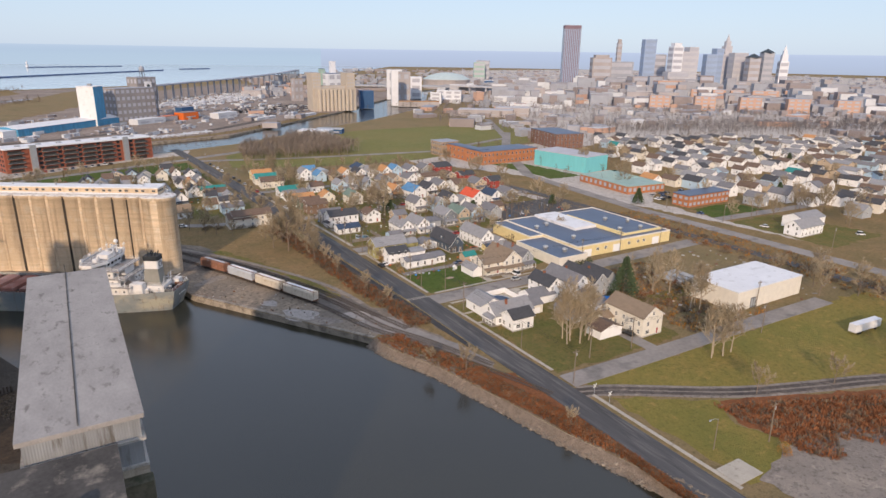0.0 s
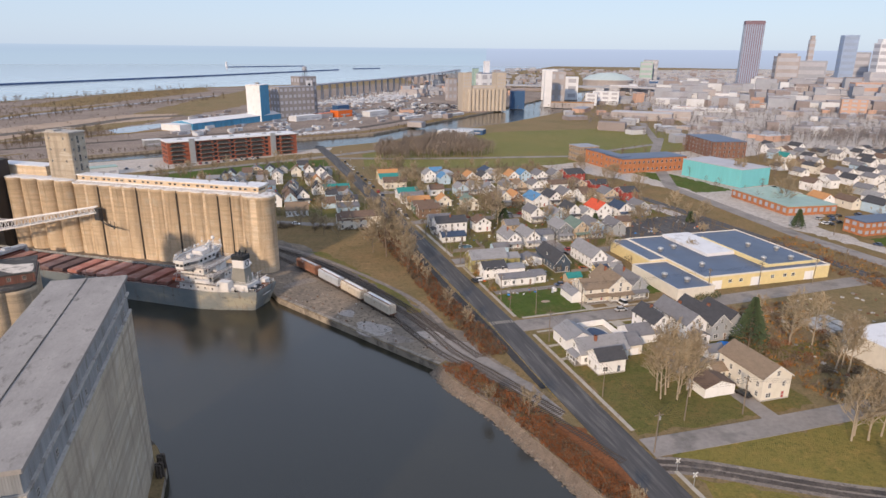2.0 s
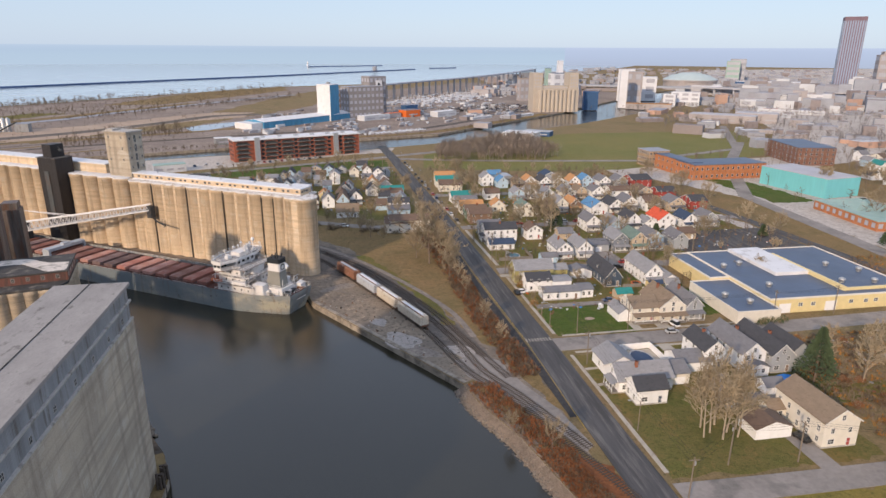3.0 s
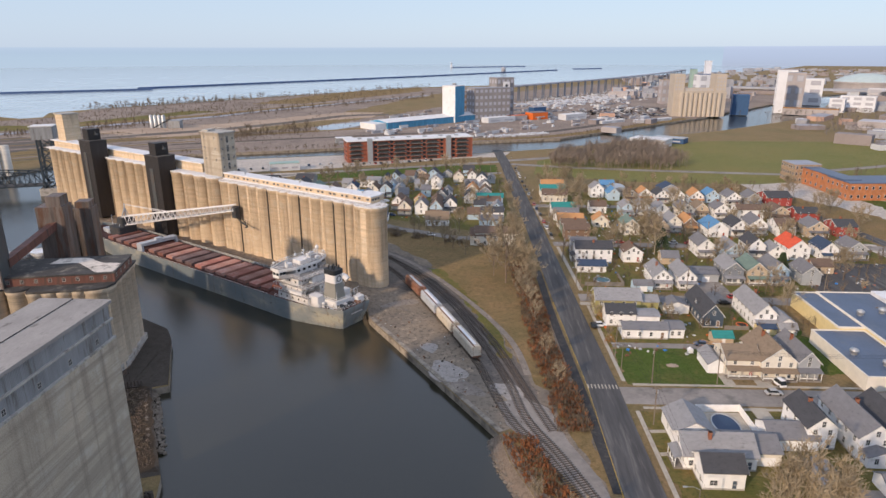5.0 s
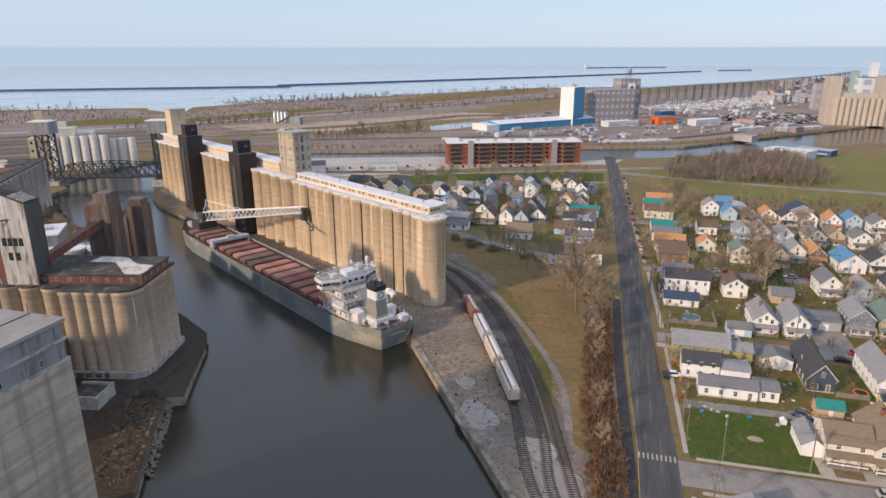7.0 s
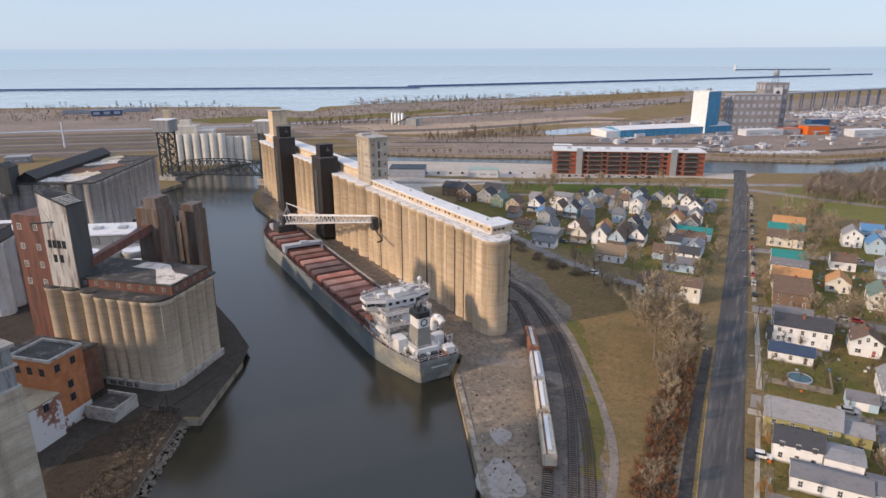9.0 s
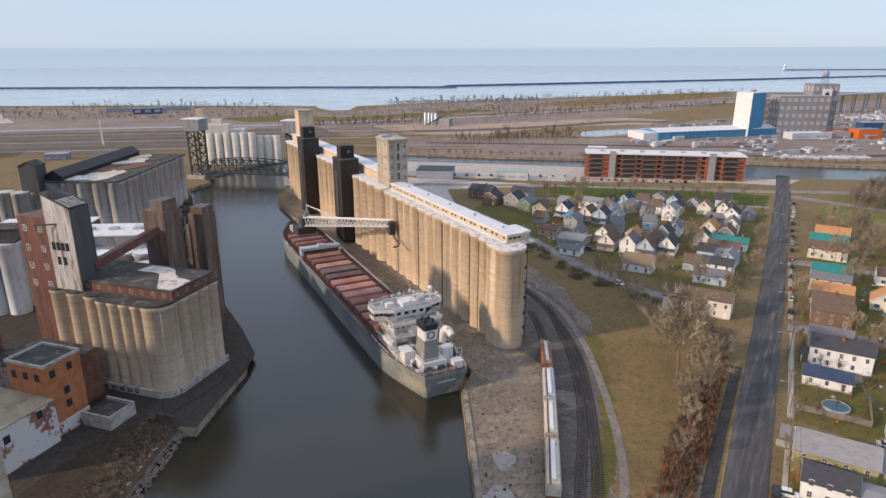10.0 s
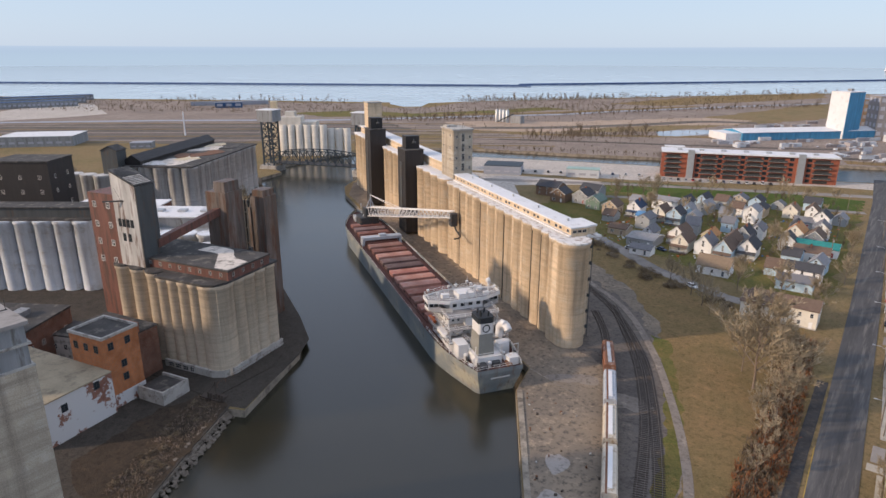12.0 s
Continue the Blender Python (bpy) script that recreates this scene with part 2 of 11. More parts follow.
ribbed("corr_blue", (0.06, 0.25, 0.42), (0.1, 0.2, 0.3), 0.1, 0.5)
ribbed("corr_teal", (0.16, 0.50, 0.53), (0.2, 0.44, 0.46), 0.1, 0.9, var=0.06)
brick_mat("brick_red", (0.34, 0.10, 0.045), (0.40, 0.135, 0.055))
brick_mat("brick_dark", (0.20, 0.085, 0.055), (0.25, 0.11, 0.065))
brick_mat("brick_orange", (0.50, 0.17, 0.06), (0.56, 0.21, 0.075), (0.34, 0.2, 0.13))
brick_mat("brick_tan", (0.40, 0.28, 0.17), (0.44, 0.32, 0.2))
brick_mat("brick_whitewash", (0.30, 0.12, 0.08), (0.34, 0.15, 0.1), paint=(0.60, 0.60, 0.60), paint_amt=0.62)
surf("steel_dark", (0.05, 0.055, 0.06), 0.6, 0.3, 0.5, 4, dirt=(0.12, 0.08, 0.06), dirt_amt=0.3)
surf("steel_green", (0.035, 0.05, 0.065), 0.6, 0.3, 0.4, 4)
surf("steel_rust", (0.17, 0.085, 0.05), 0.8, 0.35, 0.8, 5)
surf("steel_white", (0.72, 0.71, 0.69), 0.5, 0.08, 0.5, 4, dirt=(0.35, 0.27, 0.2), dirt_amt=0.15)
surf("galvanised", (0.45, 0.46, 0.47), 0.45, 0.12, 0.6, 4, metal=0.6)
surf("rail_steel", (0.16, 0.13, 0.11), 0.5, 0.2, 0.6, 4, metal=0.7)
surf("black_rubber", (0.02, 0.02, 0.02), 0.8, 0.3, 1, 5)
m, nt, bsdf, co = start_mat("glass")
bsdf.inputs["Base Color"].default_value = (0.025, 0.03, 0.035, 1)
bsdf.inputs["Roughness"].default_value = 0.08
m, nt, bsdf, co = start_mat("glass_warm")
bsdf.inputs["Base Color"].default_value = (0.05, 0.045, 0.042, 1)
bsdf.inputs["Roughness"].default_value = 0.2
m, nt, bsdf, co = start_mat("glass_blue")
bsdf.inputs["Base Color"].default_value = (0.03, 0.07, 0.13, 1)
bsdf.inputs["Roughness"].default_value = 0.12
# ground
ground_mat("meadow", ((0.118, 0.108, 0.048), (0.21, 0.155, 0.08), (0.215, 0.142, 0.08)), 0.03, 0.25)
ground_mat("lawn", ((0.075, 0.105, 0.02), (0.14, 0.122, 0.042), (0.215, 0.13, 0.052)), 0.07, 0.3)
ground_mat("lawn_green", ((0.054, 0.101, 0.014), (0.072, 0.101, 0.022), (0.137, 0.108, 0.043)), 0.07, 0.4)
ground_mat("dry_grass", ((0.112, 0.100, 0.042), (0.205, 0.143, 0.068), (0.25, 0.158, 0.078)), 0.06, 0.3)
ground_mat("field", ((0.12, 0.135, 0.032), (0.205, 0.165, 0.046), (0.28, 0.175, 0.06)), 0.022, 0.10)
ground_mat("flats", ((0.15, 0.125, 0.11), (0.225, 0.18, 0.15), (0.30, 0.25, 0.215)), 0.016, 0.06, 0.4, bumpy=0.4, grain=0.3)
ground_mat("sand_strip", ((0.40, 0.31, 0.235), (0.35, 0.265, 0.20), (0.27, 0.21, 0.165)), 0.03, 0.1, 0.5, bumpy=0.4, grain=0.2)
ground_mat("gravel", ((0.145, 0.123, 0.106), (0.204, 0.174, 0.149), (0.255, 0.217, 0.178)), 0.07, 0.5, 4, bumpy=0.3, grain=0.25)
ground_mat("yard", ((0.125, 0.108, 0.092), (0.19, 0.155, 0.12), (0.255, 0.20, 0.145)), 0.045, 0.2, 3, bumpy=0.1, grain=0.08)
ground_mat("pale_yard", ((0.252, 0.225, 0.203), (0.297, 0.270, 0.248), (0.207, 0.180, 0.158)), 0.2, 0.8, 4, bumpy=0.15, grain=0.12)
ground_mat("mud_track", ((0.055, 0.048, 0.045), (0.10, 0.085, 0.075), (0.19, 0.155, 0.13)), 0.12, 0.8, 3)
ground_mat("red_scrub_floor", ((0.128, 0.060, 0.028), (0.200, 0.080, 0.036), (0.256, 0.104, 0.040)), 0.12, 0.6, 2)
ground_mat("city_floor", ((0.32, 0.28, 0.24), (0.41, 0.37, 0.33), (0.48, 0.44, 0.40)), 0.02, 0.12, 0.5)
ground_mat("open_field", ((0.115, 0.135, 0.04), (0.165, 0.155, 0.055), (0.22, 0.165, 0.066)), 0.012, 0.08, 1.5)
ground_mat("bank_rubble", ((0.152, 0.116, 0.088), (0.208, 0.164, 0.128), (0.272, 0.216, 0.168)), 0.3, 1.2, 4)
ground_mat("rail_yard", ((0.085, 0.074, 0.068), (0.125, 0.108, 0.095), (0.165, 0.135, 0.11)), 0.03, 0.2, 1.5, bumpy=0.3, grain=0.25)
water_mat("pond_water", (0.30, 0.33, 0.36), 0.05, 0.3, 0.2)
ground_mat("bank_soil", ((0.035, 0.028, 0.021), (0.06, 0.046, 0.034), (0.075, 0.05, 0.032)), 0.15, 0.9, 3)
ground_mat("dock_dark", ((0.045, 0.04, 0.034), (0.075, 0.065, 0.055), (0.035, 0.032, 0.028)), 0.2, 0.9, 3)
surf("rip_rap", (0.25, 0.21, 0.17), 0.95, 0.35, 0.5, 3, rand=0.3)
surf("asphalt", (0.075, 0.073, 0.074), 0.85, 0.4, 0.45, 1.5, stretch=(1, 0.07, 1), dirt=(0.15, 0.142, 0.135), dirt_amt=0.5, bumpy=0.1)
surf("asphalt_old", (0.25, 0.225, 0.205), 0.9, 0.3, 0.07, 0.9, dirt=(0.14, 0.13, 0.12), dirt_amt=0.4, bumpy=0.1)
surf("asphalt_new", (0.04, 0.039, 0.04), 0.85, 0.4, 0.3, 1.2, dirt=(0.09, 0.078, 0.066), dirt_amt=0.4, bumpy=0.1)
surf("paint_white", (0.7, 0.7, 0.68), 0.7, 0.15, 1, 4, dirt=(0.2, 0.2, 0.2), dirt_amt=0.4)
surf("paint_yellow", (0.45, 0.30, 0.06), 0.7, 0.2, 1, 4, dirt=(0.15, 0.14, 0.12), dirt_amt=0.4)
water_mat("river_water", (0.021, 0.020, 0.012), 0.05, 0.5, 0.2, 1.6)
# lake base colour kept pale to hold the haze over the water
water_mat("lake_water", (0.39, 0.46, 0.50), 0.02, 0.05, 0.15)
# wood and plants
surf("wood_pole", (0.20, 0.165, 0.13), 0.9, 0.25, 1, 6, stretch=(1, 1, 0.1))
surf("wood_new", (0.50, 0.32, 0.17), 0.8, 0.2, 1, 6)
surf("wood_grey", (0.22, 0.20, 0.18), 0.9, 0.25, 1, 6)
surf("tie_wood", (0.075, 0.06, 0.05), 0.9, 0.3, 1, 5)
surf("bark", (0.21, 0.16, 0.125), 0.95, 0.3, 0.6, 4, stretch=(1, 1, 0.2))
surf("bark_pale", (0.36, 0.30, 0.225), 0.95, 0.25, 0.6, 4, stretch=(1, 1, 0.2))
surf("twig", (0.33, 0.27, 0.185), 0.95, 0.3, 0.3, 3, rand=0.15)
surf("rust_leaf", (0.25, 0.098, 0.04), 0.9, 0.45, 0.25, 3, rand=0.15)
surf("brown_brush", (0.17, 0.128, 0.088), 0.95, 0.4, 0.25, 3, rand=0.15)
surf("orange_leaf", (0.36, 0.17, 0.04), 0.9, 0.35, 0.3, 3)
surf("conifer", (0.055, 0.08, 0.038), 0.85, 0.4, 0.6, 4, rand=0.1)
# backdrop colours: haze over lake and land, given as emission
glow_mat("lake_haze_glow", ((0.0, (0.48, 0.615, 0.735)), (0.5, (0.47, 0.61, 0.735)), (0.75, (0.46, 0.595, 0.73)), (0.9, (0.475, 0.607, 0.745)), (1.0, (0.50, 0.63, 0.765))), 0, 115)
glow_mat("land_haze_glow", ((0.0, (0.45, 0.53, 0.66)), (0.5, (0.475, 0.57, 0.725)), (0.85, (0.495, 0.595, 0.755)), (1.0, (0.525, 0.625, 0.79))), 0, 115)
hull_mat("hull_grey")
surf("hatch_red", (0.27, 0.115, 0.09), 0.8, 0.35, 0.12, 2, dirt=(0.33, 0.22, 0.19), dirt_amt=0.4, rand=0.35)
surf("hatch_faded", (0.33, 0.17, 0.135), 0.8, 0.35, 0.12, 2, dirt=(0.36, 0.25, 0.22), dirt_amt=0.45, rand=0.3)
surf("hatch_dark", (0.16, 0.105, 0.10), 0.8, 0.35, 0.12, 2, dirt=(0.22, 0.17, 0.16), dirt_amt=0.4, rand=0.3)
# near-black for the shadow between hatch covers
surf("gap_shade", (0.035, 0.022, 0.02), 0.9, 0.3, 0.2, 2)
surf("deck_grey", (0.30, 0.29, 0.285), 0.8, 0.3, 0.3, 2, dirt=(0.24, 0.15, 0.11), dirt_amt=0.35)
surf("deck_red", (0.095, 0.042, 0.034), 0.85, 0.35, 0.15, 2, dirt=(0.16, 0.11, 0.09), dirt_amt=0.3)
surf("ship_white", (0.68, 0.67, 0.66), 0.45, 0.06, 0.3, 3, dirt=(0.5, 0.38, 0.28), dirt_amt=0.12)
surf("funnel_grey", (0.24, 0.235, 0.21), 0.5, 0.15, 0.3, 3)
surf("funnel_black", (0.025, 0.03, 0.035), 0.5, 0.2, 0.5, 3)
surf("orange_paint", (0.62, 0.14, 0.03), 0.5, 0.1, 1, 4)
surf("wagon_cream", (0.52, 0.47, 0.39), 0.6, 0.15, 0.4, 3, dirt=(0.25, 0.17, 0.1), dirt_amt=0.35)
surf("wagon_grey", (0.40, 0.43, 0.47), 0.6, 0.15, 0.4, 3, dirt=(0.22, 0.2, 0.18), dirt_amt=0.3)
surf("wagon_rust", (0.23, 0.11, 0.07), 0.7, 0.25, 0.4, 3, dirt=(0.45, 0.4, 0.36), dirt_amt=0.3)
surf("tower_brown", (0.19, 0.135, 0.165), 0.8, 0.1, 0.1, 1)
# far stone and city walls: distance haze put in as paler, bluer colour
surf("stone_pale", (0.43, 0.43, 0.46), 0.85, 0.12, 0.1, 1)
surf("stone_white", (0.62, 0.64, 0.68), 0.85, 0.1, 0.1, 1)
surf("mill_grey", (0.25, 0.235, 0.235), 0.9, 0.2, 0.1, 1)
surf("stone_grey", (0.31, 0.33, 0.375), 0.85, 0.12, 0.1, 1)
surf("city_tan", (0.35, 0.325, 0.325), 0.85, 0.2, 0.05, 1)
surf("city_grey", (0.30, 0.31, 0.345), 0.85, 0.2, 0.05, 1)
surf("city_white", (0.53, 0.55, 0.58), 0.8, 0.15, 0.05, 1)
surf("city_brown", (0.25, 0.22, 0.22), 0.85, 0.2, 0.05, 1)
surf("steel_blue", (0.035, 0.09, 0.20), 0.6, 0.15, 0.3, 2)
surf("copper_green", (0.28, 0.40, 0.36), 0.6, 0.15, 0.2, 2, dirt=(0.36, 0.38, 0.36), dirt_amt=0.3)
surf("dome_roof", (0.42, 0.50, 0.50), 0.5, 0.1, 0.1, 1)
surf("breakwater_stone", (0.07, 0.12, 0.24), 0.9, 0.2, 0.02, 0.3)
surf("yellow_plant", (0.56, 0.47, 0.33), 0.8, 0.15, 0.3, 2)
surf("dry_roof", (0.32, 0.27, 0.19), 0.9, 0.2, 0.2, 2, dirt=(0.18, 0.15, 0.11), dirt_amt=0.4)
for nm_, c_ in (("white", (0.80, 0.80, 0.80)), ("cream", (0.70, 0.66, 0.58)), ("grey", (0.34, 0.36, 0.38)), ("paleblue", (0.42, 0.56, 0.68)), ("navy", (0.06, 0.085, 0.12)), ("olive", (0.36, 0.33, 0.14)),
                ("tan", (0.50, 0.40, 0.29)), ("yellow", (0.70, 0.58, 0.30)), ("brown", (0.20, 0.13, 0.09)), ("red", (0.34, 0.06, 0.05)), ("slate", (0.20, 0.22, 0.25)), ("green", (0.16, 0.24, 0.19))):
    ribbed("siding_" + nm_, c_, tuple(v * 0.75 for v in c_), 0.15, 0.22, 0.7, vertical=False, var=0.07)
for nm_, c_ in (("light", (0.26, 0.26, 0.27)), ("grey", (0.175, 0.175, 0.187)), ("dark", (0.065, 0.067, 0.075)), ("brown", (0.15, 0.105, 0.08)), ("tan", (0.23, 0.175, 0.125)), ("teal", (0.03, 0.22, 0.21)),
                ("orange", (0.48, 0.25, 0.11)), ("red", (0.60, 0.10, 0.05)), ("navy", (0.045, 0.07, 0.12)), ("green", (0.15, 0.21, 0.18)), ("blue", (0.10, 0.24, 0.42))):
    surf("shingle_" + nm_, c_, 0.9, 0.16, 0.5, 5, dirt=tuple(v * 0.65 for v in c_), dirt_amt=0.3, bumpy=0.5, stretch=(1, 1, 3))
for nm_, c_ in (("white", (0.75, 0.75, 0.75)), ("black", (0.02, 0.02, 0.022)), ("blue", (0.04, 0.07, 0.14)), ("red", (0.35, 0.03, 0.025)), ("silver", (0.38, 0.39, 0.40))):
    surf("car_" + nm_, c_, 0.3, 0.04, 1, 4, spec=0.6, bumpy=0)
surf("pool_blue", (0.018, 0.045, 0.10), 0.4, 0.1, 1, 4)
surf("pool_water", (0.04, 0.10, 0.115), 0.05, 0.1, 1, 4, bumpy=0.02)
surf("tarp_blue", (0.03, 0.20, 0.55), 0.6, 0.25, 0.8, 4)
# far panes and blue towers, lightened in base colour for distance haze
surf("pane_haze", (0.38, 0.39, 0.44), 0.4, 0.1, 0.1, 1, bumpy=0)
surf("pane_haze_blue", (0.26, 0.33, 0.45), 0.35, 0.1, 0.1, 1, bumpy=0)
surf("tower_haze_blue", (0.27, 0.35, 0.50), 0.4, 0.1, 0.1, 1, bumpy=0)
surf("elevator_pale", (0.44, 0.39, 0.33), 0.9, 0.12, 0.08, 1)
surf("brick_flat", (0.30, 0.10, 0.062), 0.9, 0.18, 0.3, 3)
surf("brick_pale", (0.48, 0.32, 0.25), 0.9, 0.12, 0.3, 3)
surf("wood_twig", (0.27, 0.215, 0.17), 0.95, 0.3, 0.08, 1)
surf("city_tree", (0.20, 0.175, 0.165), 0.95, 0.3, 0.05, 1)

# ---- mesh tools ----
class Geo:
    """Gathers faces for one mesh."""

    def __init__(self):
        self.v, self.f, self.mi, self.smooth = [], [], [], []

    def face(self, pts, mat=0, smooth=False):
        i = len(self.v)
        self.v.extend(tuple(p) for p in pts)
        self.f.append(tuple(range(i, i + len(pts))))
        self.mi.append(mat)
        self.smooth.append(smooth)

    def grid(self, rows, mat=0, smooth=False, close=False):
        """Quads between rows of points."""
        i, n = len(self.v), len(rows[0])
        for r in rows:
            self.v.extend(tuple(p) for p in r)
        for a in range(len(rows) - 1):
            for b in range(n if close else n - 1):
                c = (b + 1) % n
                self.f.append((i + a * n + b, i + a * n + c, i + (a + 1) * n + c, i + (a + 1) * n + b))
                self.mi.append(mat)
                self.smooth.append(smooth)

    def box(self, x0, y0, z0, x1, y1, z1, mat=0, bevel=0.0, m=None):
        """A box, its upright edges cut by bevel."""
        if bevel:
            b = bevel
            ring = [(x0 + b, y0), (x1 - b, y0), (x1, y0 + b), (x1, y1 - b), (x1 - b, y1), (x0 + b, y1), (x0, y1 - b), (x0, y0 + b)]
        else:
            ring = [(x0, y0), (x1, y0), (x1, y1), (x0, y1)]
        self.prism(ring, z0, z1, mat, m)

    def prism(self, ring, z0, z1, mat=0, m=None, top=None):
        """An upright prism over a ring of (x, y) that runs anticlockwise; top: the material of its upper face."""
        lo, hi = [Vector((x, y, z0)) for x, y in ring], [Vector((x, y, z1)) for x, y in ring]
        if m is not None:
            lo, hi = [m @ p for p in lo], [m @ p for p in hi]
        self.grid([lo, hi], mat, close=True)
        self.face(hi, mat if top is None else top)
        self.face(lo[::-1], mat)

    def tube(self, a, b, ra, rb=None, n=6, mat=0, caps=True, smooth=True):
        a, b = Vector(a), Vector(b)
        rb = ra if rb is None else rb
        d = (b - a).normalized()
        s = d.orthogonal().normalized()
        t = d.cross(s)
        ring = [(math.cos(2 * math.pi * k / n), math.sin(2 * math.pi * k / n)) for k in range(n)]
        lo = [a + (s * c + t * q) * ra for c, q in ring]
        hi = [b + (s * c + t * q) * rb for c, q in ring]
        self.grid([lo, hi], mat, smooth, True)
        if caps:
            self.face(hi, mat)
            self.face(lo[::-1], mat)

    def lathe(self, cx, cy, prof, n=20, mat=0, smooth=True, a0=0.0, a1=2 * math.pi):
        """Turns a profile of (radius, z) round an upright axis."""
        full = abs(a1 - a0 - 2 * math.pi) < 1e-6
        k = n if full else n + 1
        rows = [[(cx + r * math.cos(a0 + (a1 - a0) * i / n), cy + r * math.sin(a0 + (a1 - a0) * i / n), z) for i in range(k)] for r, z in prof]
        self.grid(rows, mat, smooth, full)

    def gable(self, x0, y0, x1, y1, z0, zr, axis, over=0.4, thick=0.18, mat=0):
        """A pitched roof of two slabs over a plan, ridge along axis."""
        if axis == "x":
            mid, half = (y0 + y1) / 2, (y1 - y0) / 2
            sl = (zr - z0) / half
            for s in (-1, 1):
                e = mid + s * (half + over)
                ze = z0 - over * sl
                p = [(x0 - over, e, ze), (x1 + over, e, ze), (x1 + over, mid, zr), (x0 - over, mid, zr)]
                self.slab(p if s < 0 else p[::-1], thick, mat)
        else:
            mid, half = (x0 + x1) / 2, (x1 - x0) / 2
            sl = (zr - z0) / half
            for s in (-1, 1):
                e = mid + s * (half + over)
                ze = z0 - over * sl
                p = [(e, y0 - over, ze), (e, y1 + over, ze), (mid, y1 + over, zr), (mid, y0 - over, zr)]
                self.slab(p if s > 0 else p[::-1], thick, mat)

    def slab(self, p, thick, mat=0):
        """A plate whose lower face is the polygon p."""
        lo, hi = [Vector(q) for q in p], [Vector(q) + Vector((0, 0, thick)) for q in p]
        self.grid([lo, hi], mat, close=True)
        self.face(hi, mat)
        self.face(lo[::-1], mat)

    def house_walls(self, x0, y0, x1, y1, z0, ze, zr, axis, mat=0):
        """Four walls, two of them gables."""
        self.face([(x0, y0, z0), (x1, y0, z0), (x1, y0, ze)] + ([((x0 + x1) / 2, y0, zr)] if axis == "y" else []) + [(x0, y0, ze)], mat)
        self.face([(x1, y1, z0), (x0, y1, z0), (x0, y1, ze)] + ([((x0 + x1) / 2, y1, zr)] if axis == "y" else []) + [(x1, y1, ze)], mat)
        self.face([(x1, y0, z0), (x1, y1, z0), (x1, y1, ze)] + ([(x1, (y0 + y1) / 2, zr)] if axis == "x" else []) + [(x1, y0, ze)], mat)
        self.face([(x0, y1, z0), (x0, y0, z0), (x0, y0, ze)] + ([(x0, (y0 + y1) / 2, zr)] if axis == "x" else []) + [(x0, y1, ze)], mat)

    def mesh(self, name, *mats):
        me = bpy.data.meshes.new(name)
        me.from_pydata(self.v, [], self.f)
        for k in mats:
            me.materials.append(MATS[k] if isinstance(k, str) else k)
        if len(mats) > 1:
            me.polygons.foreach_set("material_index", self.mi)
        me.polygons.foreach_set("use_smooth", self.smooth)
        me.update()
        return me


def part(name, geo, mat, parent, label=""):
    """One mesh under a thing or a part. mat: a material's name or several."""
    me = geo if isinstance(geo, bpy.types.Mesh) else geo.mesh(name, *((mat,) if isinstance(mat, str) else mat))
    ob = new(name, me)
    ob.parent = parent
    if label:
        ob["label"] = label
    return ob


def thing(name, m, label, category, group="", kind=""):
    ob = new(name)
    ob.empty_display_size = 0.5
    ob.matrix_basis = m
    return tagged(ob, label, category, group, kind)


def solid(name, geo, mat, label, category="", group="", kind="", m=None):
    """A top-level thing of one mesh."""
    ob = new(name, geo.mesh(name, *((mat,) if isinstance(mat, str) else mat)))
    if m is not None:
        ob.matrix_basis = m
    return tagged(ob, label, category, group, kind)


def strip(pts, width):
    """Left and right edges of a band along a line of (x, y)."""
    left, right = [], []
    for i, p in enumerate(pts):
        a, b = Vector(pts[max(0, i - 1)]), Vector(pts[min(len(pts) - 1, i + 1)])
        d = (b - a).normalized()
        n = Vector((-d.y, d.x)) * width / 2
        left.append(Vector(p) + n)
        right.append(Vector(p) - n)
    return left, right


def smooth_line(pts, n=8):
    """A Catmull-Rom line through pts."""
    out, q = [], [pts[0], *pts, pts[-1]]
    for i in range(1, len(q) - 2):
        p0, p1, p2, p3 = (Vector(q[k]) for k in (i - 1, i, i + 1, i + 2))
        for k in range(n):
            t = k / n
            out.append(0.5 * (2 * p1 + (p2 - p0) * t + (2 * p0 - 5 * p1 + 4 * p2 - p3) * t * t + (3 * p1 - p0 - 3 * p2 + p3) * t ** 3))
    out.append(Vector(pts[-1]))
    return out


ROAD_LINES = []


def band(name, pts, width, z, mat, label, category, thick=0.12, kind="structure"):
    """A road or path: a thin plate along a line."""
    ROAD_LINES.append(([Vector(p) for p in pts], width))
    g = Geo()
    l, r = strip(pts, width)
    g.grid([[(*p, z) for p in r], [(*p, z) for p in l]])
    g.grid([[(*p, z - thick) for p in r], [(*p, z) for p in r]])
    g.grid([[(*p, z) for p in l], [(*p, z - thick) for p in l]])
    return solid(name, g, mat, label, category, kind=kind)


def ragged(cx, cy, rx, ry, n=28, wob=0.18, seed=1, rot=0.0):
    """An uneven oval outline."""
    rnd = random.Random(seed)
    ph = [rnd.uniform(0, 6.28) for _ in range(5)]
    out = []
    for i in range(n):
        a = 2 * math.pi * i / n
        k = 1 + wob * sum(math.sin((j + 2) * a + ph[j]) / (j + 1.2) for j in range(5))
        x, y = rx * k * math.cos(a), ry * k * math.sin(a)
        out.append((cx + x * math.cos(rot) - y * math.sin(rot), cy + x * math.sin(rot) + y * math.cos(rot)))
    return out


FRAYED = {"lawn", "field", "dry_grass", "red_scrub_floor", "gravel", "lawn_green", "flats", "sand_strip", "bank_soil", "pale_yard", "meadow", "rail_yard"}


